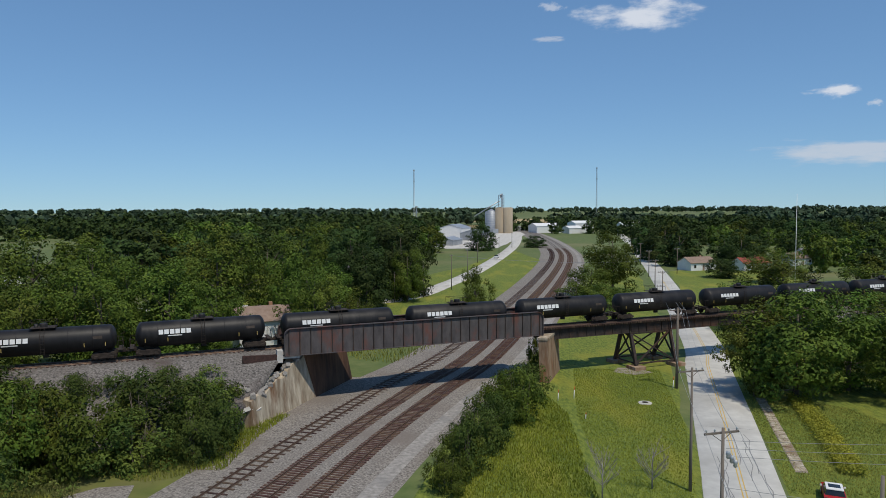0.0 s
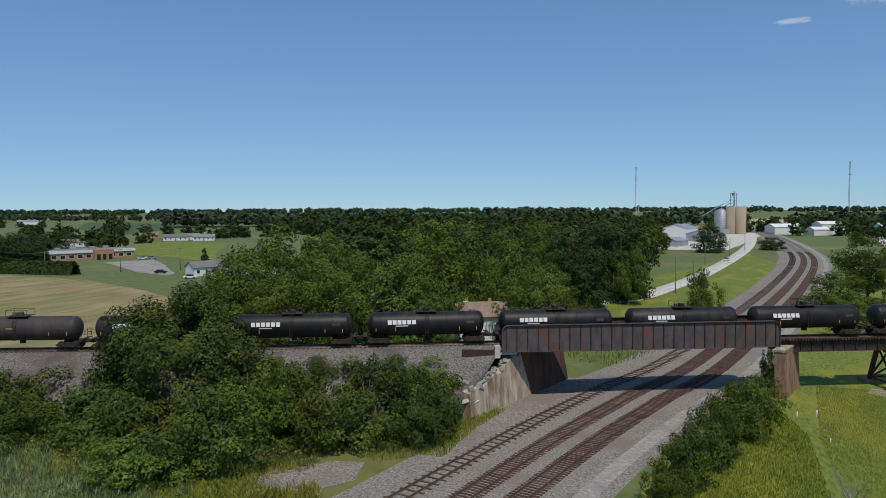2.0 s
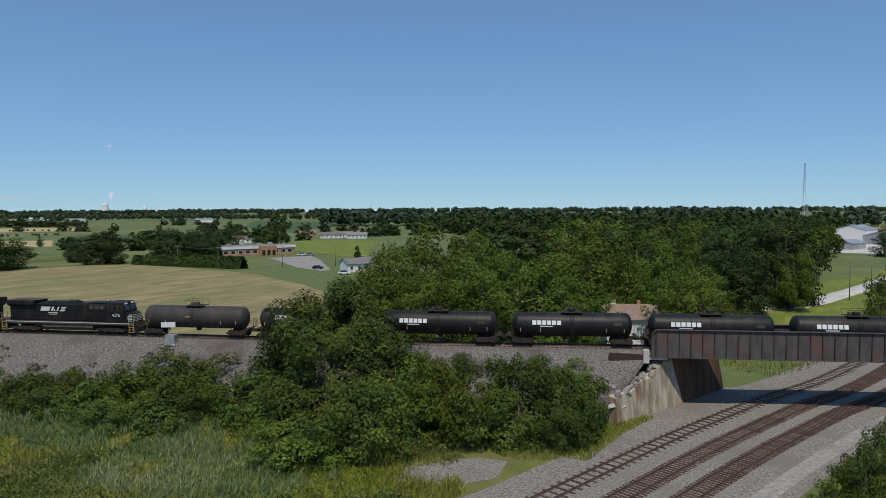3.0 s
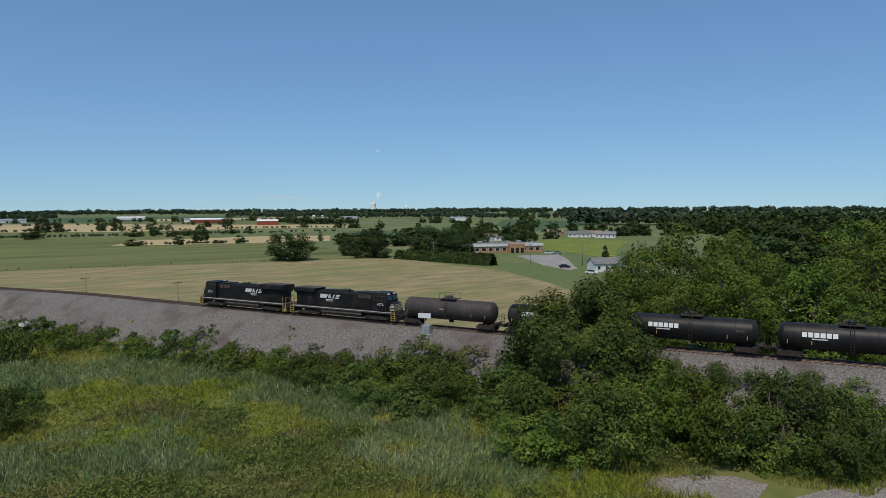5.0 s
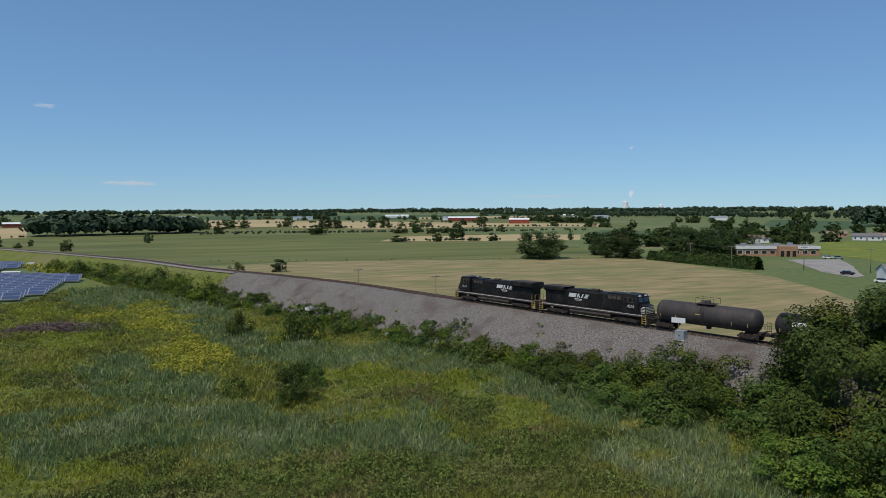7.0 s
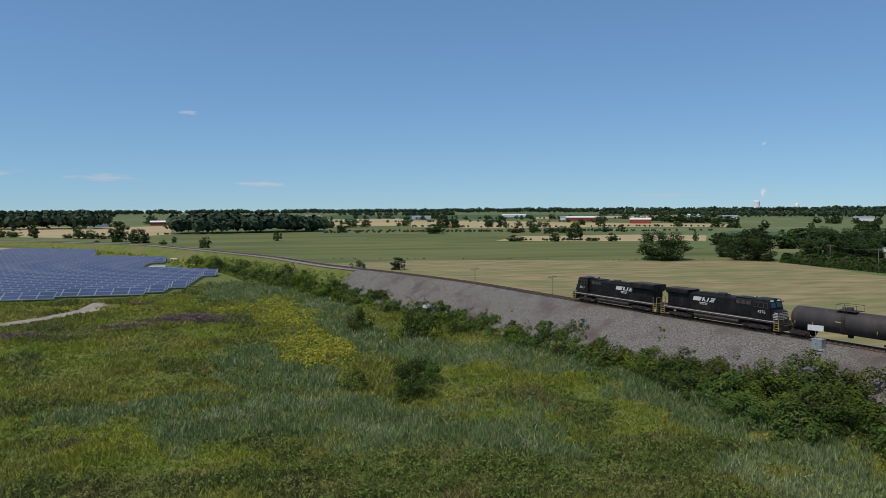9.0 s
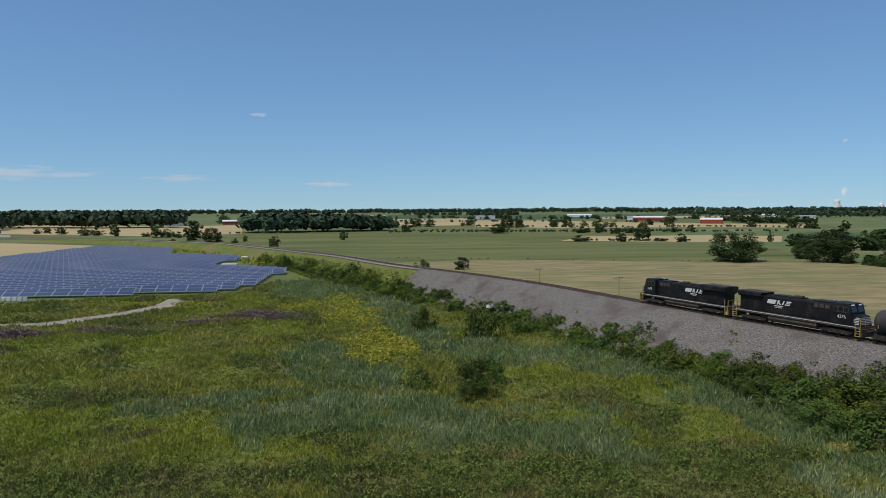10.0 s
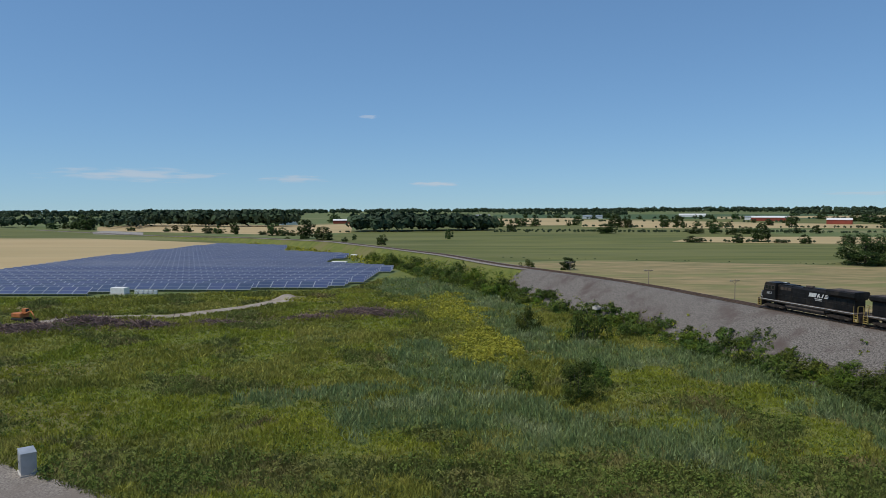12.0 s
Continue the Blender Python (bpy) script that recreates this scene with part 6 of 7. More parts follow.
house(-166, 227, 13, 8, 3.2, 60, "siding", "roof", "white house with grey shingle roof and garage")
house(-146, 232, 10, 8, 3.4, 150, "siding", "roof_brown", "white house half hidden behind trees")
house(-151, 352, 14, 9, 3.6, 30, "siding_blue", "roof", "pale blue house with grey metal roof")
house(-32.3, 124.5, 9, 8, 5.6, 25, "siding", "roof_brown", "small house with tan roof among trees")
house(-18, 246, 11, 8, 2.9, 80, "siding", "roof_red", "white house with faded red roof among trees")
house(-32, 250, 10, 7, 2.9, 10, "siding", "roof", "small grey-roofed house in the trees")
for i, (x, y, w, turn, wall, roof) in enumerate([(100, 278, 12, 20, "siding", "roof_brown"), (120, 275, 12, 15, "siding", "roof_red"), (112, 398, 11, 75, "siding", "roof"), (124, 424, 11, 75, "siding_blue", "roof"), (139, 489, 12, 70, "siding", "roof"),
                                             (150, 300, 11, 20, "siding", "roof_brown"), (172, 330, 12, 10, "siding", "roof"), (205, 300, 12, 30, "siding", "roof_red"), (160, 235, 12, 10, "siding", "roof"), (190, 250, 14, 15, "siding", "roof"), (-368, 465, 18, 40, "siding", "roof"),
                                             (-367, 480, 16, 40, "siding", "roof_brown"), (-414, 488, 16, 50, "brick", "roof_brown"), (-362, 510, 20, 30, "siding", "roof"), (-377, 375, 16, 40, "siding", "roof_brown"), (-345, 470, 16, 30, "siding", "roof")]):
    house(x, y, w, 8, 3.0, turn, wall, roof, "white village house with a pitched roof" if wall == "siding" else "village house with a pitched roof")
for x, y, w, d, h, turn, wall, roof, lab in [(-969, 490, 30, 16, 6, 60, "barn", "white", "red barn with white roof"), (-1187, 488, 56, 16, 6, 65, "barn", "white", "long red farm shed with white roof"), (-1118, -210, 26, 14, 5, 100, "barn", "white", "distant red barn with white roof"),
                                              (-1692, 516, 60, 16, 5, 70, "white", "white", "long white farm shed"), (-1290, 500, 26, 14, 5, 65, "white", "galv", "white farm shed in the fields"), (-1500, 250, 40, 14, 5, 85, "white", "galv", "white farm building in the fields"),
                                              (-1332, -677, 40, 14, 5, 110, "white", "galv", "white farm building in the fields"), (-1055, -279, 26, 12, 5, 110, "white", "galv", "white farm building in the fields"), (-1500, 900, 40, 14, 5, 50, "white", "white", "white farm building in the fields"),
                                              (-1250, 820, 30, 14, 5, 50, "white", "galv", "white farm building in the fields"), (-1700, 20, 40, 14, 5, 90, "white", "galv", "white farm building in the fields"), (-1000, 900, 30, 14, 5, 45, "white", "galv", "white farm building in the fields"),
                                              (99, 690, 26, 18, 6.5, 20, "white", "white", "long white metal warehouse"), (122, 668, 14, 14, 5, 20, "white", "white", "white metal shed by the yard"), (134, 690, 20, 16, 9, 20, "white", "white", "tall white metal building"), (190, 720, 24, 16, 7, 15, "white", "white", "white metal warehouse behind trees"),
                                              (24, 540, 22, 16, 5.5, 70, "galv", "galv", "grey metal grain shed"), (4, 470, 20, 12, 3.6, 70, "galv", "galv", "low grey shed with metal roof"), (10, 590, 26, 20, 8, 70, "white", "galv", "pale steep-roofed storage shed")]:
    house(x, y, w, d, h, turn, wall, roof, lab, 0.3, "farm_building", False)


def school():
    t = thing("school_building", pose(-271, 280, 0, 0, 0, 64), "low orange brick school with white fascia and flat roof", "building")
    part("wall", Build().box(0, 6, 2.0, 40, 16, 4.0), "brick", t)
    part("fascia", Build().box(0, 6, 4.3, 40.8, 16.8, 1.3), "siding", t, "wide white fascia")
    part("roof", Build().box(0, 6, 4.99, 39, 15, 0.1), "roof", t)
    part("entrance", Build().box(4, -3.2, 2.6, 9, 4, 5.2, c=0.1), "brick", t, "arched brick entrance porch")
    for k in range(3):
        part("door", Build().box(1.2 + k * 2.8, -5.22, 1.4, 1.7, 0.06, 2.8), "glass", t)
    for k in range(10):
        wx = -18 + k * 3.9
        if -1 < wx < 9:
            continue
        w = part("window", Build().box(wx, -2.02, 2.0, 2.2, 0.06, 1.6), "glass", t)
        part("frame", Build().box(wx, -2.01, 2.0, 2.5, 0.04, 1.9), "white", w)
    for k in range(4):
        part("roof_unit", Build().box(-14 + k * 8, 6 + (k % 2) * 3, 5.6, 2.4, 1.8, 1.2, c=0.1), "galv", t)


school()


def hedge():
    rng = np.random.default_rng(31)
    n = 9000
    u = rng.uniform(size=n)
    p = np.stack([-276 + 62 * u, 208.5 + 4 * u, np.zeros(n)], axis=1)
    ang = rng.uniform(0, math.pi, size=n)
    hh = 4.3 + 1.2 * u
    p[:, 1] += np.cos(ang) * 2.2
    p[:, 2] = np.clip(np.sin(ang) * hh * (0.9 + 0.1 * rng.uniform(size=n)) * rng.uniform(0.4, 1, size=n) ** 0.4, 0.1, None)
    nrm = np.stack([rng.normal(size=n) * 0.4, np.cos(ang), np.sin(ang) + 0.2], axis=1) + rng.normal(size=(n, 3)) * 0.3
    nrm /= np.linalg.norm(nrm, axis=1)[:, None]
    t = np.cross(nrm, rng.normal(size=(n, 3)))
    t /= np.linalg.norm(t, axis=1)[:, None]
    b = np.cross(nrm, t)
    s = rng.uniform(0.4, 0.8, size=(n, 1))
    v = np.stack([p - t * s, p + b * s, p + t * s, p - b * s], axis=1).reshape(-1, 3)
    tagged(part("hedge", mesh_np("hedge", v, np.arange(len(v)).reshape(-1, 4)), "leaf_dark"), "long clipped dark green conifer hedge", "hedge", kind="stuff")


hedge()


def grain_silos():
    t = thing("grain_elevator", pose(56, 680, 0), "tan concrete grain silos with steel bin and head house", "grain elevator")
    for x, y in ((-1.6, 0), (6.2, -2)):
        part("silo", Build().lathe([(4.6, 0), (4.6, 24.4), (4.3, 24.6), (0, 24.8)], 28, "z", (x, y, 0)), "silo", t, "tan concrete silo")
    part("steel_bin", Build().lathe([(6.0, 0), (6.0, 20.5), (0.6, 23.4), (0, 23.4)], 28, "z", (-9.5, 3, 0)), "silo_grey", t, "grey corrugated steel bin")
    for k in range(9):
        part("bin_ring", Build().lathe([(6.0, 2 + k * 2.1), (6.07, 2.1 + k * 2.1), (6.0, 2.2 + k * 2.1)], 28, "z", (-9.5, 3, 0)), "galv", t)
    tower = part("head_house", Build().box(0, -0.2, 36.5, 5.4, 3.9, 0.18), "galv", t, "open steel head tower")
    for x in (-2.5, 2.5):
        for y in (-2, 1.5):
            part("tower_leg", Build().rod((x, y, 24), (x, y, 36.45), 0.18, n=5), "galv", tower)
    for z in (27, 30, 33):
        part("tower_floor", Build().box(0, -0.2, z, 5.4, 3.9, 0.18), "galv", tower)
    for k in range(4):
        part("tower_brace", Build().rod((-2.5, -2, 24 + 3 * k), (2.5, -2, 27 + 3 * k), 0.1, n=4), "galv", tower)
    part("leg_casing", Build().box(0.6, -1, 20, 1.2, 0.9, 36), "galv", t)
    part("distributor", Build().lathe([(0, 37.8), (0.9, 37.2), (1.1, 35.6), (0.5, 34)], 12, "z", (-0.6, -0.6, 0)), "galv", t)
    part("conveyor", Build().rod((-2, -1, 31), (-26, 4, 16), 0.5, n=8), "galv", t, "sloping steel conveyor tube")
    part("conveyor", Build().rod((-2, -1, 28), (-9.5, 3, 23.4), 0.3, n=8), "galv", t)
    part("loading_shed", Build().box(-6, -8, 2.2, 5, 4, 4.4), "galv", t)


grain_silos()


def lattice_mast(x, y, h, w, label, mat="galv"):
    t = thing("radio_mast", pose(x, y, 0), label, "radio mast", "radio masts")
    corners = [(w * math.cos(a), w * math.sin(a)) for a in (0.5, 2.6, 4.7)]
    for cx, cy in corners:
        part("leg", Build().rod((cx, cy, 0), (cx * 0.5, cy * 0.5, h), 0.16, n=5), mat, t)
    br, n = Build(), 22
    for k in range(n):
        f0, f1 = 1 - 0.5 * k / n, 1 - 0.5 * (k + 1) / n
        for i in range(3):
            (ax, ay), (bx, by) = corners[i], corners[(i + 1) % 3]
            br.rod((ax * f0, ay * f0, h * k / n), (bx * f1, by * f1, h * (k + 1) / n), 0.08, n=4)
    part("bracing", br, mat, t)
    an = Build()
    for z in (0.99, 0.8):
        an.box(0, 0, h * z, 2.2, 2.2, 0.9)
    part("antenna", an, mat, t)


lattice_mast(-36.8, 899, 73, 1.6, "tall grey lattice radio mast far behind the trees")
lattice_mast(212, 977, 79, 1.1, "slender tall grey radio mast at the horizon")
lattice_mast(-24, 640, 26, 0.6, "small grey mast near the grain yard")
t = thing("white_pole", pose(89.5, 179, 0), "slim tall white flagpole among the trees", "pole")
part("shaft", Build().rod((0, 0, 0), (0, 0, 28), 0.10, 0.05, n=8), "white", t)
t = thing("cooling_tower", pose(-3680, 2589, 0), "distant pale concrete cooling tower", "cooling tower")
part("shell", Build().lathe([(24, 0), (20, 16), (16.5, 34), (15.5, 44), (17, 58), (16, 58), (14.5, 44)], 32), "siding", t)
t = thing("white_dome", pose(-3560, 2760, 0), "small white dome beyond the fields", "dome")
part("shell", Build().lathe([(0, 40), (8, 38), (12, 30), (12, 0)], 20), "white", t)


# ---- clouds ----
def cloud_material(name, density, scale, seed, strength=0.9):
    m = bpy.data.materials.new(name)
    m.use_nodes = True
    n, l = m.node_tree.nodes, m.node_tree.links
    n.remove(n["Principled BSDF"])
    tc = n.new("ShaderNodeTexCoord")
    mp = n.new("ShaderNodeMapping")
    mp.inputs["Location"].default_value = (seed, seed * 0.7, 0)
    mp.inputs["Scale"].default_value = (scale * 1.7, scale * 1.2, 1)
    l.new(tc.outputs["Object"], mp.inputs[0])
    t = n.new("ShaderNodeTexNoise")
    t.inputs["Scale"].default_value, t.inputs["Detail"].default_value, t.inputs["Roughness"].default_value = 1.0, 8, 0.55
    l.new(mp.outputs[0], t.inputs["Vector"])
    g = n.new("ShaderNodeTexGradient")
    g.gradient_type = "SPHERICAL"
    l.new(tc.outputs["Object"], g.inputs[0])
    ad = n.new("ShaderNodeMath")
    ad.operation = "ADD"
    l.new(t.outputs[0], ad.inputs[0])
    fade = n.new("ShaderNodeMath")
    fade.operation = "MULTIPLY"
    fade.inputs[1].default_value = 0.75
    l.new(g.outputs["Fac"], fade.inputs[0])
    l.new(fade.outputs[0], ad.inputs[1])
    r = n.new("ShaderNodeMapRange")
    r.interpolation_type = "SMOOTHSTEP"
    r.inputs[1].default_value, r.inputs[2].default_value, r.inputs[4].default_value = 0.84, 1.16, density
    l.new(ad.outputs[0], r.inputs[0])
    e2 = n.new("ShaderNodeMapRange")
    e2.interpolation_type = "SMOOTHSTEP"
    e2.inputs[1].default_value, e2.inputs[2].default_value = 0.0, 0.3
    l.new(g.outputs["Fac"], e2.inputs[0])
    mu = n.new("ShaderNodeMath")
    mu.operation = "MULTIPLY"
    l.new(r.outputs[0], mu.inputs[0])
    l.new(e2.outputs[0], mu.inputs[1])
    em = n.new("ShaderNodeEmission")
    em.inputs[0].default_value, em.inputs[1].default_value = (0.86, 0.91, 1.0, 1), strength
    tr = n.new("ShaderNodeBsdfTransparent")
    mx = n.new("ShaderNodeMixShader")
    l.new(mu.outputs[0], mx.inputs[0])
    l.new(tr.outputs[0], mx.inputs[1])
    l.new(em.outputs[0], mx.inputs[2])
    l.new(mx.outputs[0], n["Material Output"].inputs["Surface"])
    return m


def cloud(x, y, z, w, h, density, scale, strength, label):
    k = int(abs(x + y)) % 97
    M["cloud_%d" % k] = cloud_material("cloud_vapour", density, scale, k * 0.37, strength)
    b = Build().add([(-1, -1, 0), (1, -1, 0), (1, 1, 0), (-1, 1, 0)], [(0, 1, 2, 3)])
    o = tagged(part("cloud", b, "cloud_%d" % k), label, "cloud", kind="structure")
    o.matrix_basis = look((x, y, z), (0, 0, 25)) @ pose(0, 0, 0, 0, 180, 0) @ Matrix.Diagonal((w, h, 1, 1))
    return o


for x, y, z, w, h, d, s, e, lab in [(1213, 4437, 1215, 640, 190, 0.9, 1.6, 0.80, "small white cumulus cloud"), (690, 4548, 1289, 150, 60, 0.5, 1.3, 0.75, "thin white cloud wisp"), (672, 4550, 1086, 230, 36, 0.5, 1.5, 0.7, "thin white cloud wisp"),
                                    (2221, 4028, 674, 240, 70, 0.9, 1.2, 0.80, "small white cumulus cloud"), (2300, 3990, 330, 900, 150, 0.7, 2.0, 0.68, "soft bank of pale cloud"), (2388, 3932, 590, 90, 40, 0.6, 1.2, 0.75, "thin white cloud wisp"),
                                    (-4139, -2007, 225, 900, 75, 0.55, 2.2, 0.62, "faint band of pale cloud"), (-4457, -1138, 206, 420, 45, 0.5, 2.2, 0.6, "faint band of pale cloud"), (-4594, -229, 176, 330, 34, 0.6, 2.0, 0.62, "faint band of pale cloud"),
                                    (-4551, -672, 608, 130, 26, 0.4, 1.5, 0.65, "thin white cloud wisp"), (-4036, 2207, 95, 500, 26, 0.35, 2.0, 0.6, "faint band of pale cloud"), (-3700, 2640, 106, 28, 55, 0.9, 1.0, 0.72, "white steam plume above the cooling tower"), (-3740, 2669, 391, 28, 22, 0.5, 1.0, 0.7, "small puff of white steam")]:
    cloud(x, y, z, w, h, d, s, e, lab)


# ---- meadow plants ----
MEADOW = np.array([(-24, 62), (-30, 48), (-40, 18), (-46, -20), (-58, -32), (-68, -50), (-66, -64), (-62, -80), (-130, -108), (-192, -150), (-193, -110), (-204, -76), (-214, -38), (-280, -26), (-262, -20), (-225, -7), (-185, 14), (-130, 40), (-88, 54), (-50, 66), (-24, 76)], float)


def inside_np(p, poly):
    hit = np.zeros(len(p), bool)
    for (x0, y0), (x1, y1) in zip(poly, np.roll(poly, -1, axis=0)):
        if y0 == y1:
            continue
        c = ((y0 > p[:, 1]) != (y1 > p[:, 1])) & (p[:, 0] < (x1 - x0) * (p[:, 1] - y0) / (y1 - y0) + x0)
        hit ^= c
    return hit


def away(p, line):
    """Distance of points from a bent line."""
    best = np.full(len(p), 1e9)
    q = np.array(line, float)
    for a, b in zip(q[:-1], q[1:]):
        d = b - a
        u = np.clip(((p - a) @ d) / (d @ d), 0, 1)
        best = np.minimum(best, np.linalg.norm(p - (a + u[:, None] * d), axis=1))
    return best


def patchy(p, scale, seed):
    """Smooth random field between about 0 and 1."""
    rng = np.random.default_rng(seed)
    out = np.zeros(len(p))
    for k in range(7):
        a = rng.uniform(0, math.tau)
        f = scale * rng.uniform(0.6, 1.9)
        out += np.sin((p[:, 0] * math.cos(a) + p[:, 1] * math.sin(a)) * f + rng.uniform(0, 6.3))
    return 0.5 + out / 7


def blades(p, h, w, rng, lean=0.25):
    n = len(p)
    a = rng.uniform(0, math.tau, size=n)
    b = rng.uniform(0, math.tau, size=n)
    k = rng.uniform(0, lean, size=n) * h
    base = np.column_stack([p, np.zeros(n)])
    side = np.column_stack([np.cos(a), np.sin(a), np.zeros(n)]) * (w / 2)[:, None]
    tip = base + np.column_stack([np.cos(b) * k, np.sin(b) * k, h])
    return np.stack([base - side, base + side, tip], axis=1).reshape(-1, 3), np.arange(n * 3).reshape(-1, 3)


REEDS = [[(-237, -32), (-256, -9), (-206, 6), (-161, 12), (-137, 17), (-127, 25), (-127, 34), (-124, 42), (-111, 47), (-98, 51), (-85, 54), (-72, 57), (-67, 57), (-55, 47), (-62, 48), (-72, 45), (-82, 44), (-96, 43), (-104, 40), (-105, 31), (-108, 23), (-105, 16),
          (-110, 10), (-136, 6), (-163, -2), (-190, -12), (-205, -26)],
         [(-124, 44), (-102, 46), (-95, 50), (-83, 51), (-68, 51), (-59, 54), (-51, 53), (-40, 49), (-40, 46), (-44, 44), (-49, 41), (-62, 42), (-74, 44), (-87, 42), (-108, 38), (-124, 29)],
         [(-92, -33), (-94, -22), (-96, -14), (-92, -3), (-93, 3), (-89, 13), (-84, 20), (-78, 26), (-72, 28), (-65, 26), (-64, 21), (-67, 14), (-70, 5), (-75, -3), (-77, -12), (-83, -23)],
         [(-127, -17), (-131, -9), (-112, 0), (-104, 7), (-93, 3), (-98, -8), (-109, -16)], [(-92, -33), (-95, -28), (-92, -21), (-87, -24), (-86, -30)]]
GOLDS = [[(-140, -2), (-139, 4), (-127, 9), (-114, 7), (-111, 1), (-126, -2)], [(-190, -11), (-202, -7), (-172, 0), (-147, 2), (-144, -2), (-160, -6)], [(-181, -22), (-185, -16), (-174, -11), (-164, -15)], [(-188, -64), (-182, -58), (-184, -36), (-190, -40)]]
LUSH = [[(-78, -26), (-85, -20), (-81, -11), (-74, -3), (-68, -5), (-69, -12), (-73, -22)], [(-105, -47), (-118, -44), (-100, -36), (-90, -37), (-88, -40)], [(-108, 21), (-106, 31), (-98, 43), (-82, 43), (-70, 39), (-70, 32), (-83, 34), (-92, 29), (-94, 19)],
        [(-86, -60), (-94, -55), (-87, -36), (-72, -32), (-75, -49)], [(-41, 40), (-52, 42), (-44, 50), (-36, 56), (-32, 50)], [(-150, -60), (-130, -58), (-112, -30), (-140, -34)]]
OLIVE = [[(-69, -31), (-69, -19), (-67, -6), (-69, 5), (-65, 21), (-67, 31), (-65, 45), (-54, 39), (-56, 19), (-60, -5), (-64, -29)], [(-70, -45), (-67, -30), (-66, -22), (-59, -19), (-59, -28)], [(-74, 29), (-64, 37), (-49, 40), (-51, 32), (-60, 22)],
         [(-90, 20), (-92, 29), (-83, 34), (-76, 32), (-80, 26)]]


def within(p, polys):
    hit = np.zeros(len(p), bool)
    for q in polys:
        hit |= inside_np(p, np.array(q, float))
    return hit


def tufts(p, h, w, k, spread, lift, rng):
    """Clumps of k short blades that fan out at several heights from each root."""
    n = len(p) * k
    root = np.repeat(p, k, axis=0) + rng.normal(size=(n, 2)) * 0.16
    hh = np.repeat(h, k) * rng.uniform(0.6, 1.15, size=n)
    ww = np.repeat(w, k) * rng.uniform(0.7, 1.3, size=n)
    a, b = rng.uniform(0, math.tau, size=n), rng.uniform(0, math.tau, size=n)
    lean = np.abs(rng.normal(size=n)) * spread * hh
    low = rng.uniform(0, lift, size=n) * hh
    base = np.column_stack([root, low])
    side = np.column_stack([np.cos(a), np.sin(a), np.zeros(n)]) * (ww / 2)[:, None]
    tip = base + np.column_stack([np.cos(b) * lean, np.sin(b) * lean, (1 - lift) * hh])
    return np.stack([base - side, base + side, tip], axis=1).reshape(-1, 3), np.arange(n * 3).reshape(-1, 3)


def meadow_plants():
    rng = np.random.default_rng(77)
    # roots thin out with distance
    n = 165000
    r = 44 + 200 * rng.uniform(size=n) ** 1.35
    az = np.radians(rng.uniform(28, 128, size=n))
    p = np.column_stack([-np.sin(az) * r, np.cos(az) * r])
    p = p[inside_np(p, MEADOW)]
    p = p[(away(p, [(-138, -92), (-152, -94), (-159, -82), (-160, -70), (-174, -58), (-194, -49)]) > 2.6) & (away(p, [(-33, 56), (-29, 60)]) + rng.normal(size=len(p)) * 0.6 > 2.3)]
    big = np.clip(np.linalg.norm(p, axis=1) / 75, 0.8, 2.6)
    wob = np.column_stack([patchy(p, 0.30, 3) - 0.5, patchy(p, 0.30, 5) - 0.5]) * 7 + np.column_stack([patchy(p, 1.1, 6) - 0.5, patchy(p, 1.1, 7) - 0.5]) * 3
    q = p + wob + rng.normal(size=p.shape) * 0.5
    loose = rng.uniform(size=len(p))
    gold = within(q, GOLDS) & (loose < 0.85)
    reed = within(q, REEDS) & ~gold & (patchy(p, 0.45, 31) + 0.25 * (loose - 0.5) > 0.22)
    olive = ~(reed | gold) & (within(q, OLIVE) | (patchy(p, 0.22, 9) + 0.25 * patchy(p, 0.9, 10) > 0.88))
    lush = ~(reed | gold | olive) & (within(q, LUSH) | (patchy(p, 0.16, 12) + 0.2 * patchy(p, 0.8, 13) > 0.86))
    grass = ~(reed | gold | olive | lush)
    height = 0.40 + 0.70 * np.clip(patchy(p, 0.35, 21), 0, 1)
    for name, m, mat, h, w, spread, lift, label, cat in (
            ("reeds", reed, "reed", 1.0 + 0.9 * np.clip(patchy(p, 0.5, 22), 0, 1), 0.115, 0.22, 0.62, "tall blue-green reeds in dense bands", "reeds"),
            ("tall_grass", grass, "grass", height, 0.110, 0.45, 0.4, "rough yellow-green meadow grass", "grass"),
            ("lush_grass", lush, "grass_bright", height * 0.8, 0.105, 0.5, 0.4, "bright lush green meadow grass", "grass"),
            ("olive_grass", olive, "grass_dark", height * 1.1, 0.115, 0.4, 0.5, "dull olive-brown meadow grass", "grass")):
        v, f = tufts(p[m], h[m], w * big[m], 6, spread, lift, rng)
        tagged(part(name, mesh_np(name, v, f), mat), label, cat, kind="stuff")
    c = p[gold]
    v, f = leaf_cloud(np.column_stack([c, rng.uniform(0.5, 1.1, size=len(c))]), np.full(len(c), 0.5), [7] * len(c), 0.36, rng, 0.8)
    tagged(part("goldenrod", mesh_np("goldenrod", v, f), "goldenrod"), "bright yellow flowering weeds", "flowers", kind="stuff")
    # leafy weed mounds, thickest in the dull patches
    c = p[(olive & (loose < 0.09)) | (grass & (loose < 0.014)) | (lush & (loose < 0.02))]
    s = rng.uniform(0.35, 1.0, size=len(c)) ** 1.4
    v, f = leaf_cloud(np.column_stack([c, 0.35 + s * 0.5]), 0.35 + s * 0.75, [30] * len(c), 0.22, rng, 0.4)
    v[:, 2] = np.maximum(v[:, 2], 0.04)
    tagged(part("weeds", mesh_np("weeds", v, f), "weed"), "low leafy olive-green weeds", "weeds", kind="stuff")


meadow_plants()


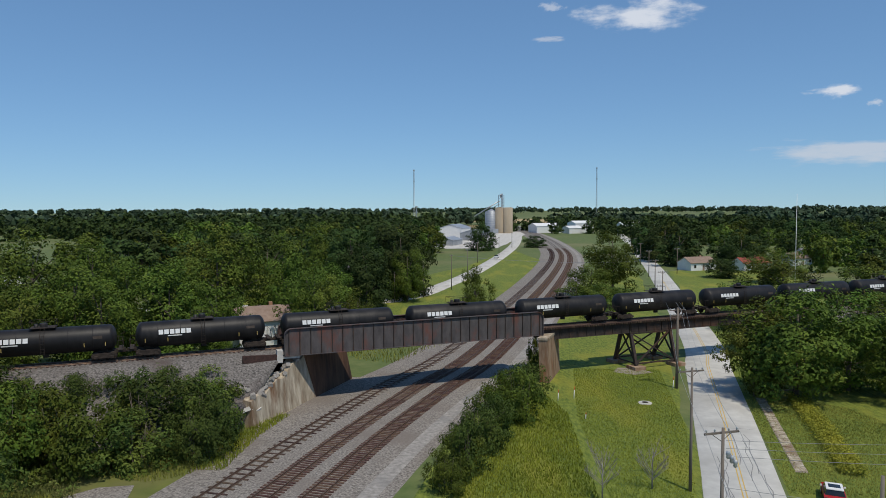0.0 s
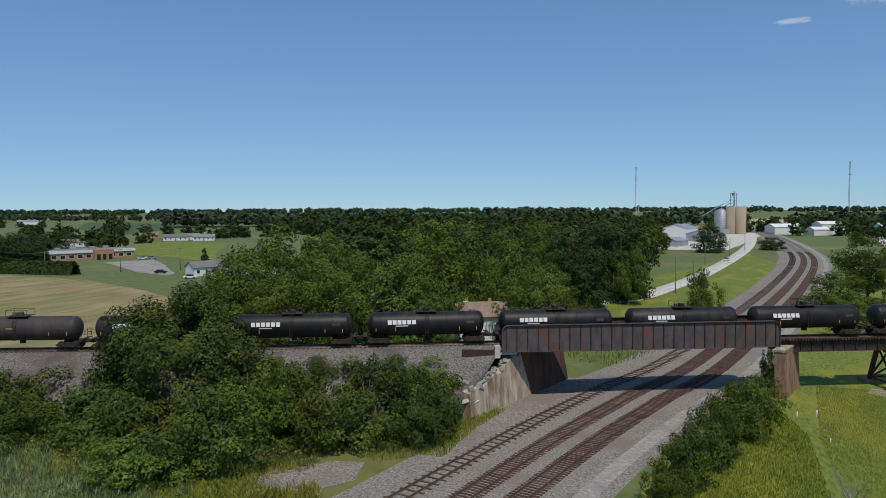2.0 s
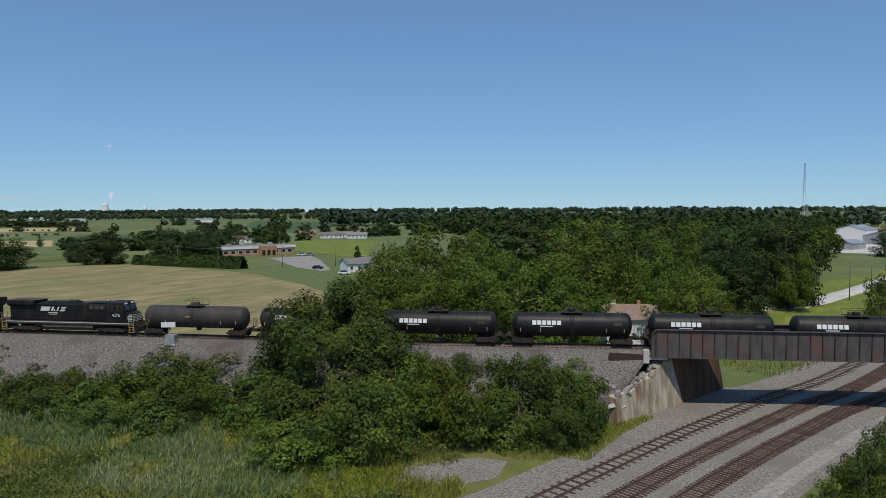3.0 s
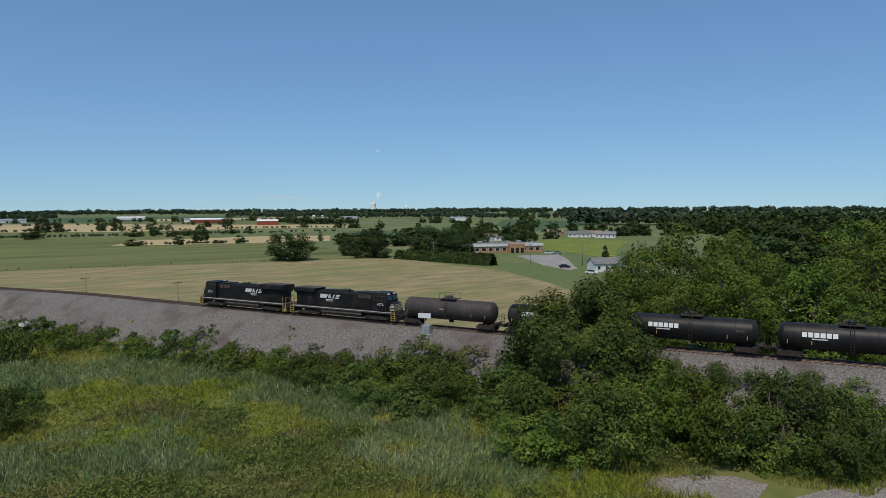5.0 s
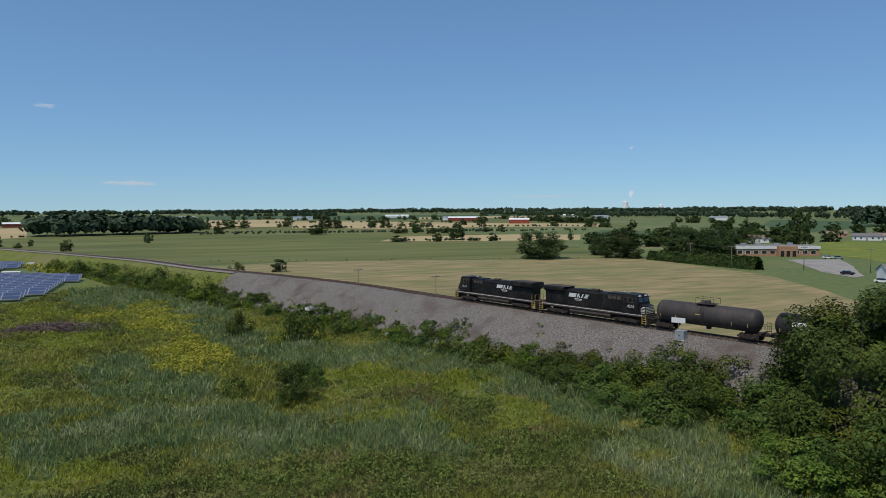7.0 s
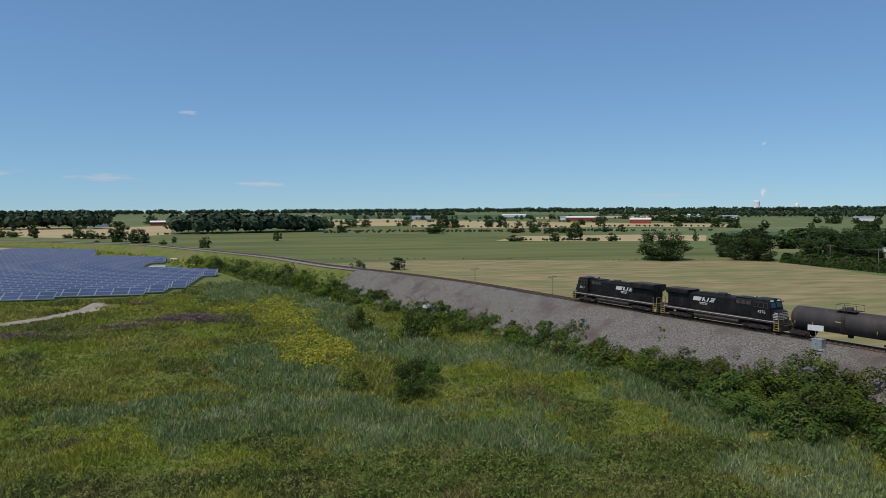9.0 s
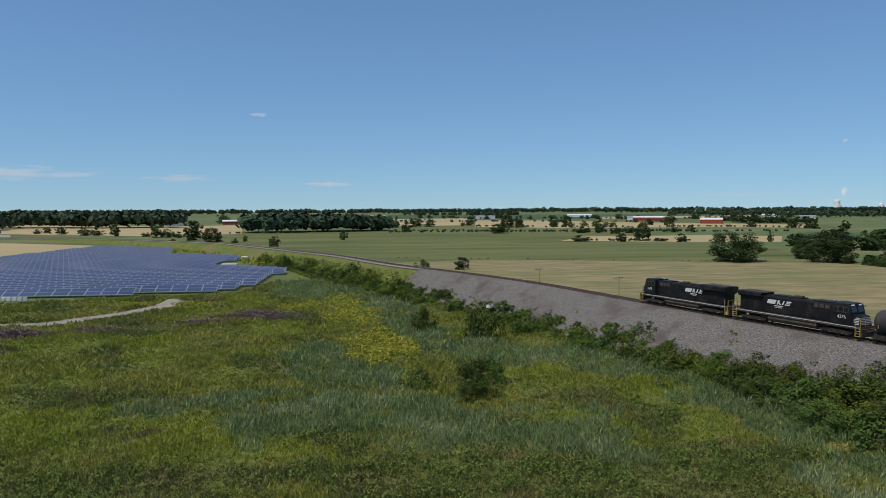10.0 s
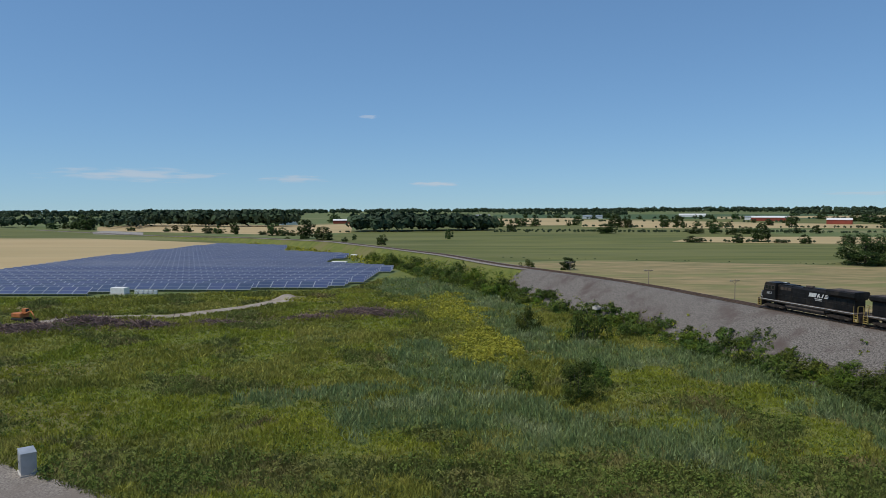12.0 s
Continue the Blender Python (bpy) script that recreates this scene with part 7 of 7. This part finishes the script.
def strip_plants(name, poly, n, h, w, mat, label, seed, leafy=False):
    rng = np.random.default_rng(seed)
    q = np.array(poly, float)
    p = rng.uniform(q.min(axis=0), q.max(axis=0), size=(n, 2))
    p = p[inside_np(p, q)]
    if leafy:
        v, f = leaf_cloud(np.column_stack([p, rng.uniform(0.2, h, size=len(p))]), np.full(len(p), 0.4), [4] * len(p), w, rng, 0.7)
    else:
        v, f = blades(p, rng.uniform(0.5, 1.2, size=len(p)) * h, np.full(len(p), w), rng, 0.6)
    tagged(part(name, mesh_np(name, v, f), mat), label, "grass", kind="stuff")


strip_plants("verge_weeds", [(0, 55), (5, 78), (11, 97), (13, 96), (15, 84), (14, 70), (13, 55)], 34000, 0.34, 0.11, "grass_bright", "uncut yellow-green grass beside the tracks", 41)
strip_plants("gravel_edge_weeds", [(-24, 66), (-22.2, 78.5), (-19.6, 84), (-18.6, 84), (-20.2, 76), (-21, 66)], 5000, 0.55, 0.10, "grass_bright", "fresh weeds along the edge of the gravel", 48)
strip_plants("flower_strip", [(44.4, 90), (46.2, 88.6), (42.4, 75), (38.8, 63.4), (36.8, 64.2), (40.6, 77)], 12000, 0.9, 0.16, "goldenrod", "strip of tall yellow-flowering weeds beside the garden", 42, True)
strip_plants("bank_weeds", [(-23, 66), (-26.5, 63), (-36, 66), (-52, 58), (-30, 78), (-22, 80)], 14000, 0.6, 0.10, "grass", "bright weeds at the edge of the ballast", 43)
strip_plants("bank_yellow_weeds", [(-300, -36), (-345, -52), (-420, -102), (-480, -150), (-470, -158), (-410, -112), (-340, -62), (-300, -44)], 3500, 1.6, 1.0, "goldenrod", "yellow weeds along the far bank", 44, True)
strip_plants("bank_green_weeds", [(-20, 118), (-8, 112), (2, 132), (14, 178), (6, 182), (-8, 150)], 9000, 0.7, 0.14, "grass", "green grass on the cutting beside the siding", 45)


strip_plants("lawn_grass", [(14, 56), (16, 84), (20, 108), (33, 107), (27.5, 79), (21.6, 59), (20, 56)], 60000, 0.16, 0.10, "grass_bright", "short mown lawn grass with faint stripes", 46)
strip_plants("verge_grass", [(30, 60), (39, 90), (42, 92), (50, 86), (52, 70), (40, 58)], 40000, 0.18, 0.10, "grass", "short grass between the path and the garden", 47)


def bank_weeds():
    """Low weeds that creep up the stony bank, thicker towards its foot and on the far grassy part."""
    rng = np.random.default_rng(52)
    line = UPPER[(UPPER[:, 0] < -48) & (UPPER[:, 0] > -330)]
    d = np.gradient(line[:, :2], axis=0)
    d /= np.linalg.norm(d, axis=1)[:, None]
    i = rng.integers(0, len(line), size=9000)
    o = -4.6 - 11.5 * rng.uniform(size=len(i)) ** 0.5
    far = line[i, 0] < -203
    keep = far | (rng.uniform(size=len(i)) < np.clip((-o - 8.2) / 6.0, 0.03, 1) * 0.75)
    i, o, far = i[keep], o[keep], far[keep]
    z = line[i, 2] + np.interp(-o, [4.2, 5.8, 7.6, 9.5, 11.5, 13.6, 16.5], [-1.1, -2.15, -3.35, -4.7, -6.1, -7.3, -8.6])
    c = np.column_stack([line[i, 0] + d[i, 1] * o, line[i, 1] - d[i, 0] * o, np.maximum(z, 0) + 0.2])
    r = rng.uniform(0.25, 0.85, size=len(c)) * np.where(far, 1.5, 1.0)
    for k, (name, mat, label) in enumerate((("bank_scrub", "weed", "low olive weeds creeping up the stony bank"), ("bank_herbs", "grass_bright", "fresh green herbs on the railway bank"), ("bank_brush", "leaf_blue", "small dark green brush on the railway bank"))):
        m = np.arange(len(c)) % 3 == k
        v, f = leaf_cloud(c[m], r[m], [14] * int(m.sum()), 0.34, rng, 0.5)
        tagged(part(name, mesh_np(name, v, f), mat), label, "weeds", kind="stuff")


bank_weeds()


def toe_shrubs():
    rnd = random.Random(12)
    d = np.gradient(UPPER[:, :2], axis=0)
    d /= np.linalg.norm(d, axis=1)[:, None]
    for i in range(len(UPPER)):
        x, y, z = UPPER[i]
        if not -300 < x < -58 or rnd.random() > 0.8:
            continue
        o = -rnd.uniform(9.6, 15.5)
        r = rnd.uniform(0.7, 1.0) ** 2 * rnd.choice((1.3, 1.9, 2.9))
        hgt = max(0.0, z - 7.3 + 7.3 * max(0.0, (13.8 + o) / 11.0))
        plant("scrub_bright" if rnd.random() < 0.3 else "scrub", x + d[i, 1] * o, y - d[i, 0] * o, r * rnd.uniform(0.8, 1.3), r, "small green shrub on the gravel bank", "bank shrubs", max(0.0, hgt - 0.3))


tree_kind("scrub", "shrub", (61, 62), 3, 3, -1.4, 26, 1150, 0.36, "leaf_blue", "shrub", stems=3)
tree_kind("scrub_bright", "shrub", (63,), 3, 3, -1.4, 26, 1150, 0.36, "leaf_bright", "shrub", stems=3)
toe_shrubs()


FIELD_NEAR = [(-667.3, 124.4, 8.9, 10.0), (-862.0, 171.7, 15.9, 9.3), (-849.6, 182.8, 14.6, 6.4), (-864.0, 230.8, 13.5, 6.6), (-851.0, 242.3, 14.1, 5.8), (-824.2, 241.1, 7.8, 3.5), (-897.3, 395.3, 15.7, 8.4), (-900.8, 281.0, 5.9, 5.4), (-864.2, 284.1, 7.4, 5.2),
              (-876.9, 301.7, 6.2, 4.5), (-869.3, 308.2, 6.2, 4.1), (-657.6, 202.5, 6.3, 8.4), (-656.2, 220.5, 8.7, 6.2), (-631.4, 226.9, 6.3, 5.5), (-647.8, 245.7, 6.5, 6.2), (-497.7, 152.2, 4.4, 6.6), (-485.5, 179.1, 5.8, 3.8), (-497.9, 198.9, 14.2, 6.1),
              (-488.1, 208.4, 2.4, 5.4), (-476.9, 219.3, 5.9, 4.3), (-650.6, 308.8, 7.2, 3.8), (-656.2, 293.8, 5.2, 5.3), (-918.8, 377.2, 6.4, 6.1), (-464.5, 278.0, 8.1, 2.0)]
FIELD_NORTH = [(-1026.6, 559.9, 12.8, 14.3), (-987.6, 566.0, 12.1, 16.3), (-967.3, 582.0, 12.9, 13.8), (-948.9, 596.4, 11.9, 13.7), (-949.3, 620.3, 9.9, 11.6), (-1341.5, 488.1, 11.7, 8.7), (-1323.3, 636.6, 11.3, 9.0), (-1206.1, 472.8, 9.8, 7.9), (-281.4, 37.2, 4.9, 2.9),
               (-556.6, -19.7, 8.2, 3.2), (-719.1, 37.7, 10.3, 5.3), (-882.2, 34.0, 14.1, 4.7), (-904.4, 61.8, 10.8, 9.2), (-915.6, 78.9, 10.9, 7.5), (-964.9, 138.5, 10.7, 5.6), (-937.4, 125.3, 7.4, 3.1), (-775.1, 11.4, 7.1, 4.7), (-308, 334, 24, 9)]
FIELD_WEST = [(-821.3, -460.5, 17.8, 12.7), (-857.5, -496.2, 14.7, 6.1), (-860.6, -525.8, 7.8, 7.0), (-883.7, -523.2, 7.2, 6.3), (-784.3, -387.4, 4.8, 5.4), (-751.7, -332.2, 4.6, 4.0), (-760.1, -326.5, 6.8, 4.0), (-731.7, -300.7, 7.7, 5.5), (-696.8, -266.2, 7.6, 5.2),
              (-695.8, -254.4, 7.6, 6.0), (-671.8, -230.4, 10.9, 5.2), (-634.6, -182.5, 11.6, 5.9), (-633.9, -173.2, 7.4, 4.8), (-626.9, -162.4, 5.1, 4.0), (-573.8, -138.1, 15.1, 7.7), (-547.5, -117.3, 11.0, 8.0), (-655.5, -197.9, 3.7, 4.7), (-488.3, -130.6, 4.7, 3.5),
              (-480.4, -122.2, 3.5, 2.4), (-472.8, -114.8, 3.4, 2.4), (-470.6, -61.7, 6.8, 3.9), (-519.1, -95.4, 3.4, 2.6), (-541.4, -91.8, 4.6, 2.0), (-1207.7, -241.1, 15.5, 10.0)]


def field_trees():
    rnd = random.Random(15)
    for spots in (FIELD_NEAR, FIELD_NORTH, FIELD_WEST):
        for x, y, h, r in spots:
            plant("far", x, y, h * 1.08, r * 1.08, "dark round tree at the edge of a farm field", "field trees")
    for x0, y0, x1, y1, n, lo, hi in [(-1250, -60, -1050, 480, 14, 5, 9), (-820, 440, -560, 560, 12, 7, 12), (-640, 540, -330, 640, 14, 8, 13), (-1450, 150, -1300, 700, 16, 7, 11), (-430, 330, -360, 420, 9, 8, 13), (-1500, -500, -1250, -150, 14, 8, 12),
                                      (-1700, -300, -1500, 600, 22, 8, 13), (-450, 420, -330, 560, 16, 8, 15), (-1150, 600, -800, 760, 16, 8, 13), (-420, 250, -330, 330, 10, 9, 14)]:
        for k in range(n):
            u = rnd.random()
            h = rnd.uniform(lo, hi)
            plant_far("field", x0 + (x1 - x0) * u + rnd.uniform(-14, 14), y0 + (y1 - y0) * u + rnd.uniform(-14, 14), h, h * rnd.uniform(0.45, 0.75))
    v = np.concatenate(DISTANT)
    tagged(part("distant_trees", mesh_np("distant_trees", v, np.arange(len(v)).reshape(-1, 3)), "leaf_dark"), "dark round trees along distant field edges", "trees", kind="stuff")


field_trees()


def bare_tree(x, y, h, seed):
    t = thing("bare_tree", pose(x, y, 0), "leafless grey young tree on the lawn", "tree", "bare trees")
    rnd = random.Random(seed)
    part("trunk", Build().rod((0, 0, -0.2), (0, 0, h * 0.6), 0.07, 0.04, n=7), "deadwood", t)
    for k in range(16):
        tw = Build()
        z = h * rnd.uniform(0.15, 0.6)
        a = rnd.uniform(0, math.tau)
        q = Vector((math.cos(a) * h * 0.28, math.sin(a) * h * 0.28, z + h * rnd.uniform(0.2, 0.4)))
        tw.rod((0, 0, z), q, 0.03, 0.015, n=5)
        for j in range(5):
            s = Vector((0, 0, z)).lerp(q, rnd.uniform(0.4, 0.95))
            tw.rod(s, s + Vector((rnd.uniform(-0.5, 0.5), rnd.uniform(-0.5, 0.5), rnd.uniform(0.3, 0.9))), 0.016, 0.008, n=4)
        part("branch", tw, "deadwood", t)


bare_tree(13.4, 58.6, 5.4, 1)
bare_tree(18.4, 61.2, 5.0, 2)


def brush_pile(x, y, lx, ly, h, n, label, seed):
    rnd = random.Random(seed)
    b = Build()
    for _ in range(n):
        u, w = rnd.gauss(0, 0.4), rnd.gauss(0, 0.4)
        z = h * max(0.05, 1 - u * u * 2 - w * w * 2) * rnd.uniform(0.2, 1)
        p = Vector((u * lx, w * ly, z))
        d = Vector((rnd.uniform(-1, 1), rnd.uniform(-1, 1), rnd.uniform(-0.35, 0.35))).normalized() * rnd.uniform(0.5, 1.6)
        b.rod(p - d, p + d, 0.09, 0.04, n=4, caps=False)
    o = tagged(part("brush_pile", b, "brush"), label, "brush pile", "brush piles", "stuff")
    o.matrix_basis = pose(x, y, 0.05)


for x, y, lx, ly, h, n, s in [(-163, -25, 4.5, 9, 1.4, 420, 1), (-157, -36, 3, 6, 0.8, 160, 2), (-148, -83, 5, 9, 1.6, 420, 3), (-140, -92, 4, 9, 1.4, 300, 4), (-146, -70, 3, 8, 1.1, 220, 5), (-150, -56, 2.5, 6, 0.7, 120, 6)]:
    brush_pile(x, y, lx * 1.4, ly * 1.5, h * 1.2, n * 2, "heap of cut purple-brown brush and branches", s)
t = thing("dirt_mound", pose(-190, -51, 0, 0, 0, 100), "low mound of pale bare soil", "dirt mound")
part("mound", Build().lathe([(0, 1.5), (1.2, 1.35), (2.4, 0.8), (3.6, 0.25), (4.4, -0.05)], 18), "dirt", t)


def digger(x, y):
    t = thing("excavator", pose(x, y, 0, 0, 0, 70), "old worn orange excavator parked on dirt", "excavator")
    for s in (-1, 1):
        part("crawler_track", Build().box(0, s * 1.0, 0.45, 3.4, 0.55, 0.85, c=0.2), "rubber", t)
    part("body", Build().box(-0.3, 0, 1.45, 2.9, 2.2, 1.0, c=0.15), "machine", t)
    c = part("cab", Build().box(0.7, 0.55, 2.2, 1.2, 1.0, 1.3, c=0.1), "machine", t)
    part("window", Build().box(1.31, 0.55, 2.35, 0.02, 0.8, 0.8), "glass", c)
    part("boom", Build().rod((0.9, -0.2, 1.6), (3.4, -0.2, 2.5), 0.22, 0.16, n=6), "machine", t)
    part("arm", Build().rod((3.4, -0.2, 2.5), (4.8, -0.2, 0.9), 0.16, 0.12, n=6), "machine", t)
    part("bucket", Build().prism([(4.5, 0.9), (5.1, 0.95), (5.0, 0.2), (4.4, 0.1)], -0.7, 0.3), "under", t)


digger(-152.5, -101.0)
